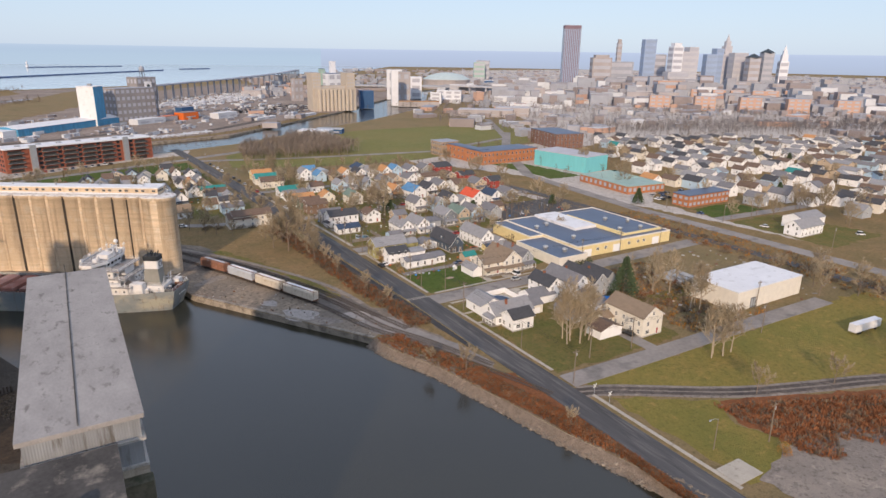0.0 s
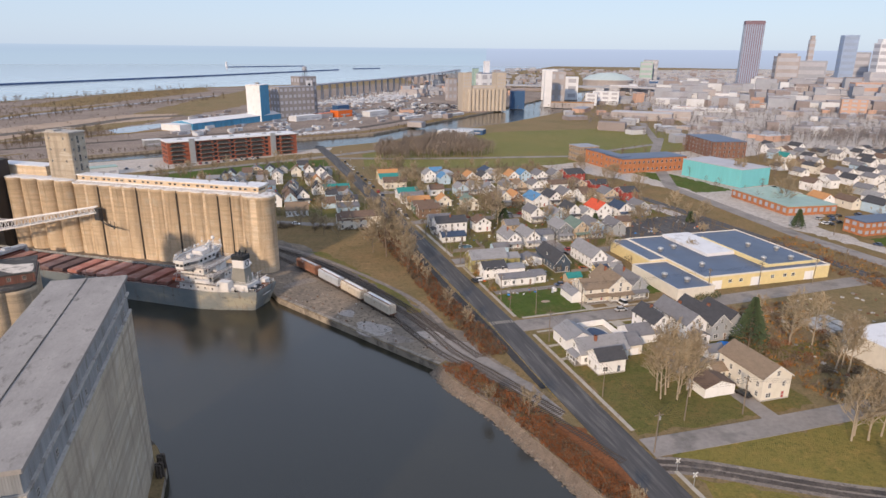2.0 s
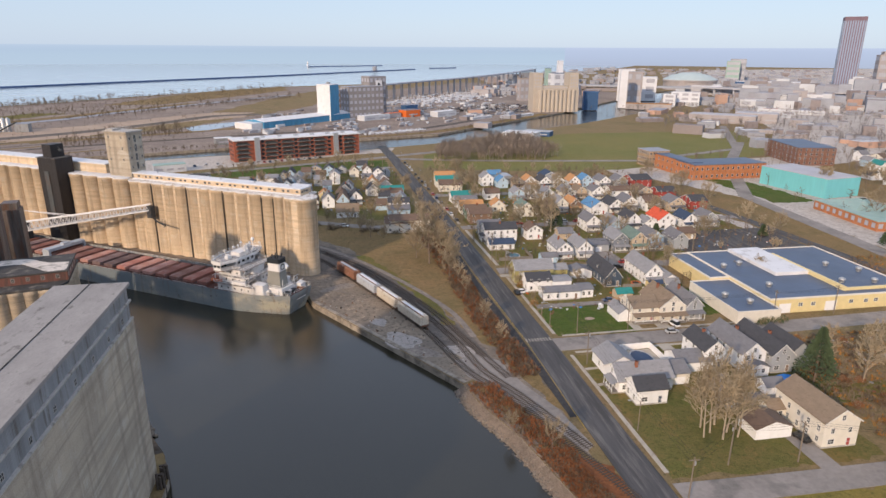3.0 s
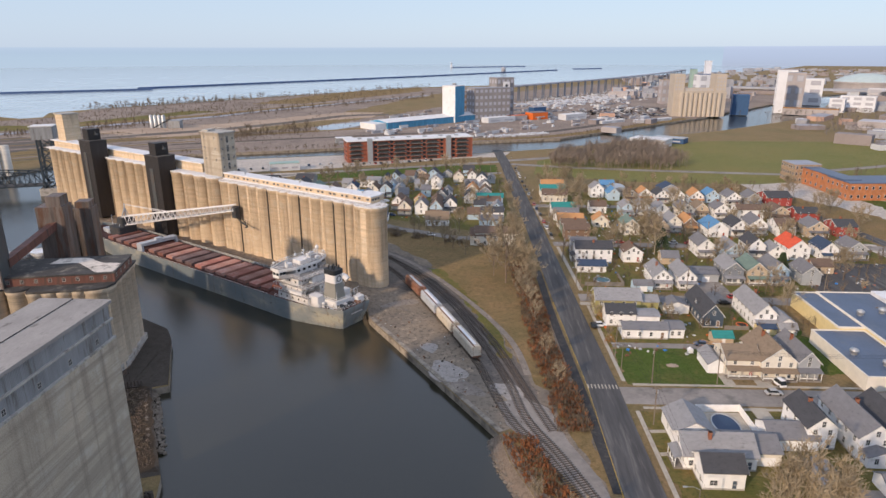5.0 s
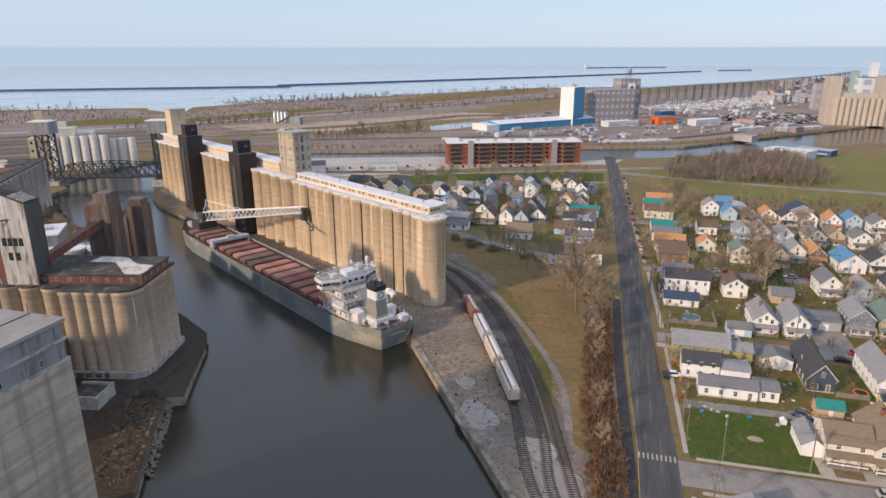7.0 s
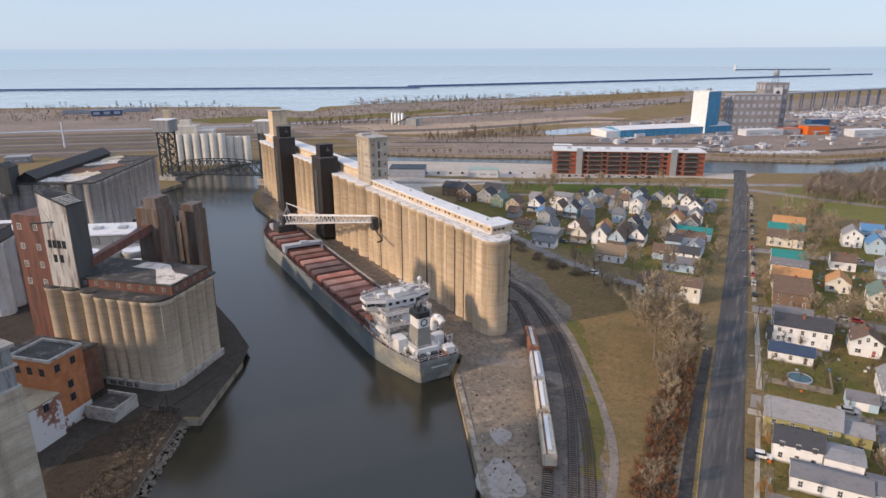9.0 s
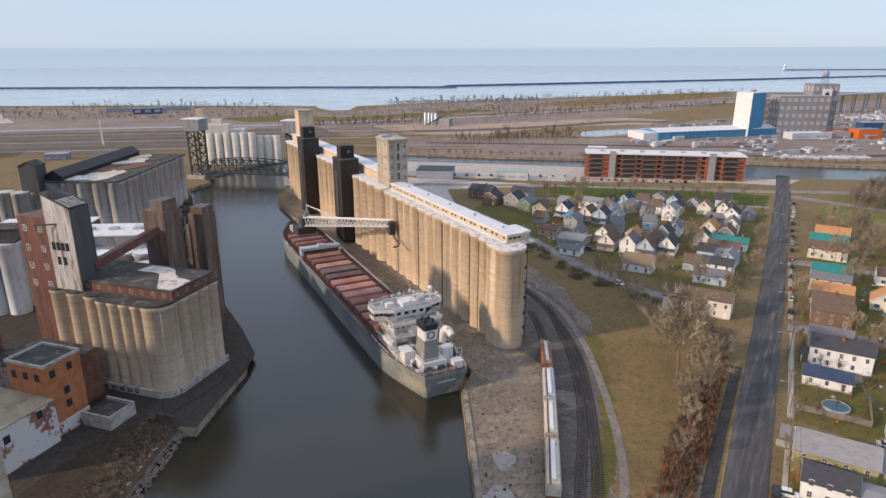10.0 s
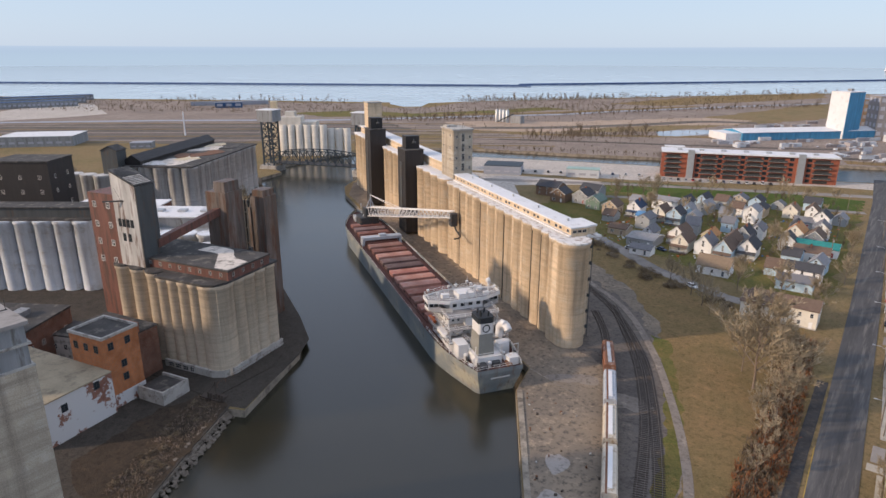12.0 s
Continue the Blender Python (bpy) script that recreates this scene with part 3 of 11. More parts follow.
def fray(ring, amp=None):
    """The outline with its long sides broken into uneven steps."""
    r = random.Random(len(ring) * 31 + int(abs(ring[0][0])))
    out = []
    for i, a in enumerate(ring):
        a, b = Vector(a), Vector(ring[(i + 1) % len(ring)])
        k = (b - a).length
        n = max(1, min(24, int(k / 2.5)))
        w = amp or min(6.0, 0.35 + 0.012 * k + 0.0016 * a.length)
        d = (b - a).normalized()
        q = Vector((-d.y, d.x))
        for j in range(n):
            p = a.lerp(b, (j + (0.3 * r.uniform(-1, 1) if j else 0)) / n)
            out.append(tuple(p + q * r.uniform(-w, w)) if j else tuple(p))
    return out


def patch(name, ring, z, mat, label, category="ground", kind="structure"):
    """A flat piece of ground cover with an edge of its own, frayed where it is grown or trodden."""
    if mat in FRAYED:
        ring = fray(ring)
    from_top = [Vector((x, y, z)) for x, y in ring]
    g = Geo()
    g.face(from_top)
    g.grid([[(x, y, z - 0.25) for x, y in ring], from_top], close=True)
    return solid(name, g, mat, label, category, kind=kind)

# ---- ground, water, roads ----
G0, W0 = 1.5, -0.5                 # level of the land and of the water
g = Geo()
shore = [(104, 50), (102, 70), (98.5, 84), (95, 96), (92, 111), (85.5, 139), (79, 156), (77, 166), (34.8, 231.5), (31.5, 244),
         (-7, 268), (-100, 326), (-166, 368), (-183, 384), (-189, 394), (-200, 425), (-196, 500), (-186, 535), (-107, 565), (-51, 583), (66, 598),
         (152, 636), (243, 712), (348, 781), (497, 915), (600, 1060), (760, 1330), (900, 1500),
         (700, 1330), (553, 1145), (383, 938), (279, 832), (156, 703), (58, 671), (-64, 622), (-122, 599), (-211, 573), (-262, 545), (-286, 470),
         (-277, 400), (-256, 393), (-250, 370), (-180, 318), (-105, 268), (-72, 243), (-48, 230), (-32, 219), (-25, 212), (-12, 184), (-16, 182), (-8, 167), (-1.5, 156),
         (4.5, 146), (7.5, 137), (8, 60), (14, -100), (10, -1500), (-4500, -1500), (-4200, -300), (-2600, 100), (-1500, 520), (-1114, 665), (-900, 800), (-638, 934),
         (-610, 905), (-560, 880), (-540, 900), (-575, 965), (-540, 1040), (-300, 1400), (-72, 1697), (204, 1847), (420, 2080), (700, 2500), (1000, 2750), (1500, 3300), (2200, 4400),
         (4600, 4400), (4700, -1500), (130, -1500), (110, -80)]
g.face([(x, y, G0) for x, y in shore], 0)
g.grid([[(x, y, G0) for x, y in shore], [(x, y, -3) for x, y in shore]], 1, close=True)
solid("ground", g, ("meadow", "quay_concrete"), "rough late-autumn grass and earth over flat waterfront land", "ground", kind="structure")
g = Geo()
g.box(-400, -1500, W0 - 1, 900, 1230, W0)
solid("water", g, "river_water", "dark calm river water with faint ripples", "water", kind="structure")
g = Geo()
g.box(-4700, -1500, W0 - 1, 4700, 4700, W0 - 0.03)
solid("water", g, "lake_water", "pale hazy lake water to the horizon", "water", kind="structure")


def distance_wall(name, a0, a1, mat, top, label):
    """A far ring whose glow stands in for hazy distance, angles from +y towards +x."""
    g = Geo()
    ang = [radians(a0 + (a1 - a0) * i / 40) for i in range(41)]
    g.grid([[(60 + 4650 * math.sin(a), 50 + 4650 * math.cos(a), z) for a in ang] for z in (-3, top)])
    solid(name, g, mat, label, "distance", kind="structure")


distance_wall("backdrop", -100, 20, "lake_haze_glow", 118, "glowing backdrop of hazy far lake and low blue far shore")
distance_wall("backdrop", 20, 115, "land_haze_glow", 118, "glowing backdrop of hazy blue-grey distance beyond the city")

# ground covers
patch("ground", [(34.95, 231.65), (77.1, 166.4), (84, 172), (92, 150), (99, 128), (99, 190), (97, 230), (80, 245), (70, 262), (50, 300), (20, 330), (-60, 380), (-180, 450), (-195, 425), (-187, 396), (-165, 370), (-100, 328), (-7, 268.4), (31.7, 244.3)], G0 + 0.03,
      "yard", "worn gravel and cinder wharf yard", "yard")
patch("ground", [(50, 294), (58, 273), (68, 251), (77.5, 226), (83.5, 206), (87.5, 190), (94, 186), (95.5, 222), (95.5, 262), (93, 300), (86, 324), (62, 334), (38, 340), (20, 350), (0, 365), (-20, 380), (-35, 390), (0, 345), (30, 320)], G0 + 0.044,
      "dry_grass", "brown dry grass beside the tracks", "grass")
patch("ground", [(56, 284), (66, 262), (74, 240), (79, 222), (82, 205), (78.5, 205), (72, 235), (62, 262), (50, 285)], G0 + 0.05, "lawn", "narrow green verge between tracks", "grass")
patch("ground", [(37, 262), (50, 256), (60, 262), (50, 284), (36, 304), (14, 322), (-10, 340), (-60, 372), (-110, 398), (-112, 380), (-60, 346), (0, 305)], G0 + 0.034, "rail_yard", "dark cinder ground behind the elevator", "cinders")
patch("ground", [(22, 306), (38, 284), (52, 254), (64, 225), (75, 196), (82, 176), (89, 176), (86, 192), (83, 206), (77, 226), (67.5, 251), (57, 273), (42, 300)], G0 + 0.037, "rail_yard", "dark cinder bed between the tracks", "cinders")
patch("ground", [(81, 166), (87, 152), (93, 138), (97, 130), (92, 120), (87, 138), (80, 156)], G0 + 0.058, "dry_grass", "brown and olive dead grass on the river bank", "grass")
patch("ground", [(96, 131), (102.4, 126), (103, 109), (103, 86), (104.5, 62), (104, 55), (102, 75), (97, 97), (92, 118), (90, 128)], G0 + 0.06,
      "red_scrub_floor", "rust-red scrub litter on the river bank", "scrub")
patch("grass", [(116, 107), (121, 104), (160, 84), (240, 60), (330, 40), (330, 112), (240, 112), (116, 112)], G0 + 0.04, "field", "mown field of yellow-green grass", "grass")
patch("grass", [(116, 62), (116, 103), (140, 87.5), (134, 78), (138, 66), (128, 62)], G0 + 0.04, "field", "mown grass beside the pavement", "grass")
patch("ground", [(140, 87), (152, 84), (190, 66), (240, 50), (240, 0), (170, 10), (128, 40), (120, 55), (128, 63), (139, 66), (135, 78)], G0 + 0.04, "red_scrub_floor", "rust-brown dead weeds in waste ground", "scrub")
patch("ground", [(119, 62), (136, 66), (160, 62), (200, 30), (170, 5), (128, 20)], G0 + 0.07, "gravel", "bare grey-brown gravel lot", "gravel")
patch("grass", [(113, 120), (113, 178), (138, 179.5), (175, 179.5), (175, 150), (205, 150), (205, 142), (165, 142), (165, 120)], G0 + 0.04, "lawn", "lawn with fallen leaves round houses", "grass")
patch("grass", [(113, 191.5), (113, 213), (142, 215), (142, 191.5)], G0 + 0.05, "lawn_green", "green mown corner lawn", "grass")
patch("grass", [(112, 214), (170, 214), (170, 247), (112, 247)], G0 + 0.03, "lawn", "back yards with worn grass", "grass")
patch("grass", [(160, 200), (176, 200), (176, 246), (160, 246)], G0 + 0.05, "lawn_green", "green lawn beside the blue-roofed works", "grass")
patch("grass", [(112, 261), (250, 261), (250, 318), (112, 318)], G0 + 0.03, "lawn", "back yards with worn grass", "grass")
patch("grass", [(112, 328), (260, 328), (260, 440), (112, 440)], G0 + 0.03, "lawn", "back yards with worn grass", "grass")
patch("grass", [(-60, 395), (-10, 375), (30, 362), (66, 345), (90, 345), (88, 498), (-60, 470)], G0 + 0.03, "lawn", "back yards with worn grass", "grass")
patch("grass", [(-60, 472), (86, 500), (84, 540), (-20, 520), (-60, 500)], G0 + 0.05, "lawn_green", "open green mown lawn", "grass")
patch("grass", [(112, 500), (175, 476), (260, 470), (420, 520), (540, 690), (305, 690), (215, 660), (120, 560)], G0 + 0.03, "open_field", "broad yellow-green open field", "grass")
patch("ground", [(-186, 534), (-107, 563), (-51, 581), (66, 596), (100, 608), (92, 580), (60, 573), (-40, 520), (-190, 470)], G0 + 0.05, "city_floor", "gravelled parking strip beside the canal", "parking")
patch("ground", [(-100, 455), (-40, 505), (-190, 465), (-190, 420), (-90, 380), (-55, 395)], G0 + 0.05, "city_floor", "gravelled yards and parking behind the elevator", "yard")
patch("ground", [(-205, 576), (-122, 601), (-64, 624), (58, 673), (156, 705), (279, 834), (383, 940), (553, 1147), (700, 1335), (600, 1600), (420, 1900), (150, 1500), (0, 1080), (-130, 800), (-300, 640)], G0 + 0.04, "flats", "bare industrial land and yards", "yard")
patch("ground", [(-1100, 640), (-640, 900), (-560, 850), (-520, 900), (-540, 1020), (-290, 1380), (-60, 1670), (60, 1700), (-60, 1300), (-140, 960), (-330, 640), (-500, 420), (-900, 300), (-1500, 200), (-1500, 480)], G0 + 0.05, "flats", "brown grassy lakeside flats", "grass")
patch("ground", [(-372, 737), (-338, 775), (-253, 830), (-161, 956), (-128, 991), (-73, 989), (-76, 920), (-140, 870), (-184, 806), (-214, 727), (-283, 687)], G0 + 0.1, "sand_strip", "pale sandy heaps and strip", "sand")
patch("ground", [(-756, 387), (-665, 474), (-534, 585), (-420, 690), (-330, 640), (-431, 430), (-516, 400), (-649, 351)], G0 + 0.09, "rail_yard", "dark brown abandoned rail yard", "yard")
for k in range(13):
    o_ = 14 * k
    band("ground", [(-770 + o_, 400 - 0.62 * o_), (-640 + o_, 505 - 0.62 * o_), (-520 + o_, 600 - 0.6 * o_), (-400 + o_, 688 - 0.62 * o_), (-330 + o_, 735 - 0.62 * o_)], (5.5, 3.0, 7.5, 4.0)[k % 4], G0 + 0.13 + 0.004 * (k % 3), ("dry_grass", "rail_yard", "flats", "mud_track")[(k * 3) % 4], "weedy strip between abandoned sidings", "ground", 0.05)
for pts_, w_, mt_ in (([(-330, 690), (-240, 760), (-170, 850), (-120, 935), (-60, 960)], 22, "rail_yard"), ([(-230, 640), (-120, 690), (0, 740), (60, 775)], 9, "mud_track"), ([(-300, 660), (-190, 715), (-60, 790)], 14, "dry_grass"), ([(-440, 800), (-340, 905), (-290, 990), (-190, 1170)], 26, "dry_grass"), ([(60, 690), (150, 722), (250, 815), (350, 920)], 16, "dry_grass"), ([(30, 700), (130, 745), (230, 845)], 12, "mud_track")):
    band("ground", smooth_line(pts_), w_, G0 + 0.12, mt_, "brown weedy strip across the flats", "ground", 0.05)
patch("ground", [(-955, 455), (-1036, 547), (-1000, 606), (-801, 533), (-793, 478), (-814, 407)], G0 + 0.1, "city_floor", "pale paved lakeside pad", "yard")
patch("ground", [(-326, 1142), (-280, 1354), (-194, 1553), (-82, 1700), (-56, 1534), (-167, 1300), (-235, 1154)], G0 + 0.1, "dry_grass", "wide golden-brown lakeside meadow", "grass")
patch("grass", [(-620, 700), (-560, 790), (-470, 800), (-420, 900), (-380, 1010), (-330, 1000), (-420, 780), (-540, 690)], G0 + 0.1, "lawn", "rough olive lakeside grass", "grass")
patch("ground", [(-127, 796), (-113, 826), (-75, 863), (-66, 831), (-96, 772), (-113, 764)], G0 + 0.16, "pond_water", "small pale pond in waste ground", "pond")
band("road", [(-900, 270), (-784, 397), (-649, 536), (-488, 672), (-382, 812), (-298, 919), (-263, 1002), (-154, 1190), (-36, 1372)], 16, G0 + 0.4, "stone_grey", "long grey lakeside expressway", "road")
patch("ground", [(250, 262), (250, 480), (420, 510), (560, 700), (900, 1400), (2000, 3200), (3500, 3500), (3500, -300), (420, -300), (330, 110), (300, 112)], G0 + 0.02, "city_floor", "built-up city ground of streets and yards", "ground")
patch("grass", [(312, 130), (312, 262), (350, 290), (372, 330), (372, 420), (440, 470), (560, 500), (800, 380), (1000, 240), (900, 120), (600, 60), (420, 60)], G0 + 0.04, "dry_grass", "worn yards and lawns between houses", "grass")
patch("ground", [(264, 440), (300, 360), (296, 262), (306, 200), (318, 120), (330, 60), (300, 40), (274, 60), (258, 110), (262, 262), (252, 380)], G0 + 0.035, "dry_grass", "tan dry grass along the old railway land", "grass")
patch("ground", [(176, 255), (262, 258), (262, 205), (256, 150), (240, 121), (206, 121), (206, 150), (176, 152), (176, 196), (254, 196), (254, 255)], G0 + 0.05, "meadow", "gravel lot round the works", "yard")
patch("grass", [(262, 262), (262, 110), (278, 60), (310, 40), (310, 120), (285, 240), (283, 262)], G0 + 0.05, "dry_grass", "dry brown verge beside the railway", "grass")
patch("grass", [(305, 430), (330, 412), (335, 350), (305, 350)], G0 + 0.06, "lawn_green", "green lawn before brick works", "grass")
patch("grass", [(318, 236), (356, 236), (356, 216), (312, 216)], G0 + 0.06, "lawn_green", "green lawn beside orange brick building", "grass")
patch("grass", [(312, 205), (350, 205), (360, 150), (312, 150)], G0 + 0.06, "lawn", "green lawn round white house", "grass")
patch("ground", [(4, 147), (-2, 157), (-8.5, 168), (-16.3, 183), (-12.6, 184.6), (-24.8, 212), (-30, 220), (-46, 230), (-72, 244), (-105, 269), (-180, 319), (-250, 371), (-330, 330), (-300, 150), (-150, 60), (-14, 60), (-14, 140)], G0 + 0.05,
      "dock_dark", "dark cinder ground between derelict mills", "yard")
patch("ground", [(-17, 183), (-9, 168.5), (-2.6, 157), (3, 148), (-12, 146), (-24, 150), (-29, 172), (-25, 186)], G0 + 0.09, "bank_soil", "bare earth river bank with weeds", "earth")

patch("ground", [(77, 180), (84, 183), (90, 178), (93, 164), (98, 151), (101, 134), (98.6, 132), (93, 146), (86, 160), (79, 170)], G0 + 0.066, "asphalt_old", "damp pale grey paved apron between tracks and street", "yard")
patch("ground", [(100.5, 146), (99, 166), (97.8, 186), (95, 188), (92, 178), (95, 162), (98.8, 150)], G0 + 0.07, "dry_grass", "olive and brown grass verge beside the street", "grass")

# roads
band("road", [(107.2, -200), (107.2, 62), (106.8, 120), (105.9, 160), (105.6, 190), (103.4, 250), (100.3, 350), (93, 540), (88, 620)], 8.6, G0 + 0.12, "asphalt", "worn grey asphalt main street", "road")
band("road", [(101.2, 146), (100.3, 166), (99.7, 184), (98.95, 200), (97.6, 227), (96.9, 247), (96.6, 265), (96.2, 284)], 2.6, G0 + 0.11, "asphalt_new", "dark asphalt lane strip beside the street", "road")
band("road", [(110, 185.5), (180, 186.5), (262, 190)], 8.5, G0 + 0.11, "asphalt_old", "pale worn asphalt side street", "road")
band("road", [(109, 255), (190, 254.5), (262, 256)], 7.0, G0 + 0.11, "asphalt_old", "pale worn asphalt side street", "road")
band("road", [(107, 323), (262, 323)], 6.5, G0 + 0.10, "asphalt_old", "worn asphalt side street", "road")
band("road", [(105, 400), (262, 398)], 6.5, G0 + 0.10, "asphalt_old", "worn asphalt side street", "road")
band("road", smooth_line([(112, 115), (140, 114.5), (180, 114.5), (238, 114)]), 7.0, G0 + 0.13, "asphalt_old", "cracked old asphalt lane ending at a field", "road")
band("road", smooth_line([(111, 109), (121, 104.5), (147, 88.5), (170, 79), (192, 71), (250, 45), (300, 30)]), 6.0, G0 + 0.08, "gravel", "muddy cinder track through grass", "track")
for off in (-1.3, 1.2):
    band("road", smooth_line([(111, 109 + off), (121, 104.5 + off), (147, 88.5 + off), (170, 79 + off), (192, 71 + off), (250, 45 + off), (300, 30 + off)]), 1.5, G0 + 0.1, "mud_track", "wet dark wheel rut", "rut")
band("road", [(92, 545), (145, 530), (200, 520), (295, 508), (420, 560), (520, 740)], 8.0, G0 + 0.10, "asphalt_old", "grey worn asphalt cross road", "road")
band("road", [(94, 560), (150, 585), (250, 640)], 9.0, G0 + 0.09, "asphalt_old", "asphalt road beyond the crossing", "road")
band("road", [(90, 556), (40, 535), (-40, 503), (-120, 462), (-190, 425)], 8.0, G0 + 0.10, "asphalt_old", "grey asphalt street by the canal", "road")
band("road", [(88, 505), (20, 487), (-60, 450)], 5.5, G0 + 0.10, "asphalt_old", "narrow grey asphalt street", "road")
band("road", [(84, 328), (60, 331), (30, 346), (5, 366), (-25, 388), (-60, 412)], 6.0, G0 + 0.10, "asphalt_old", "curving asphalt street behind the elevator", "road")
band("road", [(296, 40), (292, 150), (289, 250), (300, 370), (360, 480), (450, 600)], 9.0, G0 + 0.118, "asphalt_old", "wide grey asphalt highway", "road")
band("road", [(272, 40), (270, 150), (268, 250), (262, 340), (250, 430)], 6.5, G0 + 0.09, "asphalt", "dark asphalt and ballast strip", "road")
band("road", [(310, 213), (430, 207)], 7.0, G0 + 0.11, "asphalt_old", "grey worn asphalt side street", "road")
band("road", smooth_line([(14, 318), (36, 300), (54, 275.5), (67, 252), (76.5, 232), (83, 214), (86, 195)]), 2.0, G0 + 0.09, "gravel", "pale gravel track through grass", "track")
# pavements
for i, (pts, w) in enumerate((([(113.3, 62), (113.2, 106)], 1.05), ([(112.8, 122), (112.2, 178)], 1.05), ([(112, 193), (111, 247)], 1.05), ([(110.8, 262), (108.5, 318)], 1.4),
                              ([(107.5, 330), (104, 398)], 1.4), ([(114, 179.6), (176, 180.6)], 1.0), ([(114, 191.4), (176, 192.4)], 1.0), ([(113, 160), (121, 161)], 1.2), ([(113, 169), (119, 169.5)], 1.2))):
    band("pavement", pts, w, G0 + 0.14, "concrete_walk", "pale concrete pavement slabs", "pavement")
g = Geo()
g.box(114, 63, G0, 122, 69, G0 + 0.15)
solid("pavement", g, "concrete_walk", "pale concrete driveway apron", "pavement", kind="structure")
# painted marks
for i in range(9):
    g = Geo()
    g.box(101.6 + i * 0.95, 188.6, G0 + 0.12, 101.95 + i * 0.95, 190.8, G0 + 0.126)
    solid("crossing_stripe", g, "concrete_walk", "worn white crossing stripe on asphalt", "road marking", "zebra crossing", "structure")
for x0, y0, x1, y1 in ((101.7, 140, 101.5, 190), (101.5, 190, 98.9, 250)):
    band("trim", [(x0, y0), (x1, y1)], 0.15, G0 + 0.126, "paint_yellow", "worn yellow edge line", "road marking", 0.004)


def track(pts, label):
    """Ballast-level railway: two rails and wooden sleepers."""
    line = smooth_line(pts, 10)
    th = thing("railway_track", Matrix.Translation((*line[0], G0)), label, "railway track", "yard tracks", "structure")
    o = line[0]
    l, r = strip([p - o for p in line], 1.5)
    for side in (l, r):
        g = Geo()
        for a, b in zip(side[:-1], side[1:]):
            d = (b - a).normalized()
            n = Vector((-d.y, d.x)) * 0.06
            g.slab([(*(a - n), 0.12), (*(b - n), 0.12), (*(b + n), 0.12), (*(a + n), 0.12)], 0.16)
        part("rail", g, "rail_steel", th)
    g = Geo()
    run, gap = 0.0, 0.75
    for a, b in zip(line[:-1], line[1:]):
        d = b - a
        k = d.length
        u = d.normalized()
        n = Vector((-u.y, u.x))
        while run < k:
            c = a + u * run - o
            p = [c - u * 0.13 - n * 1.3, c + u * 0.13 - n * 1.3, c + u * 0.13 + n * 1.3, c - u * 0.13 + n * 1.3]
            g.slab([(*q, 0.03) for q in p], 0.11)
            run += gap
        run -= k
    part("sleepers", g, "tie_wood", th)["kind"] = "stuff"


track([(29, 292), (39, 277), (50, 254), (60, 231), (71, 204), (79.5, 174), (88, 157), (97, 132), (104, 112)], "old railway track carrying parked hopper wagons")
track([(32, 300), (52, 268), (65, 240), (74, 213), (80.5, 190), (84, 173), (91, 157), (100, 133)], "worn railway track in cinder ballast")
track([(16, 313), (35, 295), (53, 270), (64, 248), (74.5, 222), (80, 205), (85, 186), (90, 168)], "rusty railway track in cinder ballast")

# ---- grain elevators ----
def win_mesh(name, w, h, wall="glass", trim="paint_white", proud=0.06, bars=1, rail=1):
    """A window on a wall in the plane y = 0 that looks to -y, from the middle of its sill: frame, bars and recessed panes in one skin."""
    t = max(0.07, 0.09 * min(w, h))
    return panelled(name, w, h, t, bars, rail, proud, 0.012, trim, wall)


def panelled(name, w, h, t, bars, rail, proud, back, trim, fill):
    """A framed leaf whose panels lie back from its frame."""
    def lines(lo, hi, n):
        out, gap = [lo, lo + t], (hi - lo - 2 * t) / (n + 1)
        for i in range(n):
            m = lo + t + gap * (i + 1)
            out += [m - t / 3, m + t / 3]
        return out + [hi - t, hi]

    xs, zs = lines(-w / 2, w / 2, bars), lines(0, h, rail)
    g, seen = Geo(), {}

    def at(x, y, z):
        k = (round(x, 4), round(y, 4), round(z, 4))
        if k not in seen:
            seen[k] = len(g.v)
            g.v.append(k)
        return seen[k]

    def quad(p, mat):
        g.f.append(tuple(at(*q) for q in p))
        g.mi.append(mat)
        g.smooth.append(False)

    def depth(i, j):
        return -back if i % 2 and j % 2 else -proud

    nx, nz = len(xs) - 1, len(zs) - 1
    for i in range(nx):
        for j in range(nz):
            x0, x1, z0, z1, y = xs[i], xs[i + 1], zs[j], zs[j + 1], depth(i, j)
            quad([(x0, y, z0), (x1, y, z0), (x1, y, z1), (x0, y, z1)], 1 if y == -back else 0)
            if i + 1 < nx and depth(i + 1, j) != y:
                q = depth(i + 1, j)
                quad([(x1, y, z0), (x1, q, z0), (x1, q, z1), (x1, y, z1)], 0)
            if j + 1 < nz and depth(i, j + 1) != y:
                q = depth(i, j + 1)
                quad([(x0, y, z1), (x1, y, z1), (x1, q, z1), (x0, q, z1)], 0)
    for a, b in zip(xs[:-1], xs[1:]):
        quad([(a, 0.02, 0), (b, 0.02, 0), (b, -proud, 0), (a, -proud, 0)], 0)
        quad([(a, -proud, h), (b, -proud, h), (b, 0.02, h), (a, 0.02, h)], 0)
    for a, b in zip(zs[:-1], zs[1:]):
        quad([(-w / 2, 0.02, a), (-w / 2, -proud, a), (-w / 2, -proud, b), (-w / 2, 0.02, b)], 0)
        quad([(w / 2, -proud, a), (w / 2, 0.02, a), (w / 2, 0.02, b), (w / 2, -proud, b)], 0)
    return g.mesh(name, trim, fill)


SIDE = {"s": 0, "e": 90, "n": 180, "w": 270}


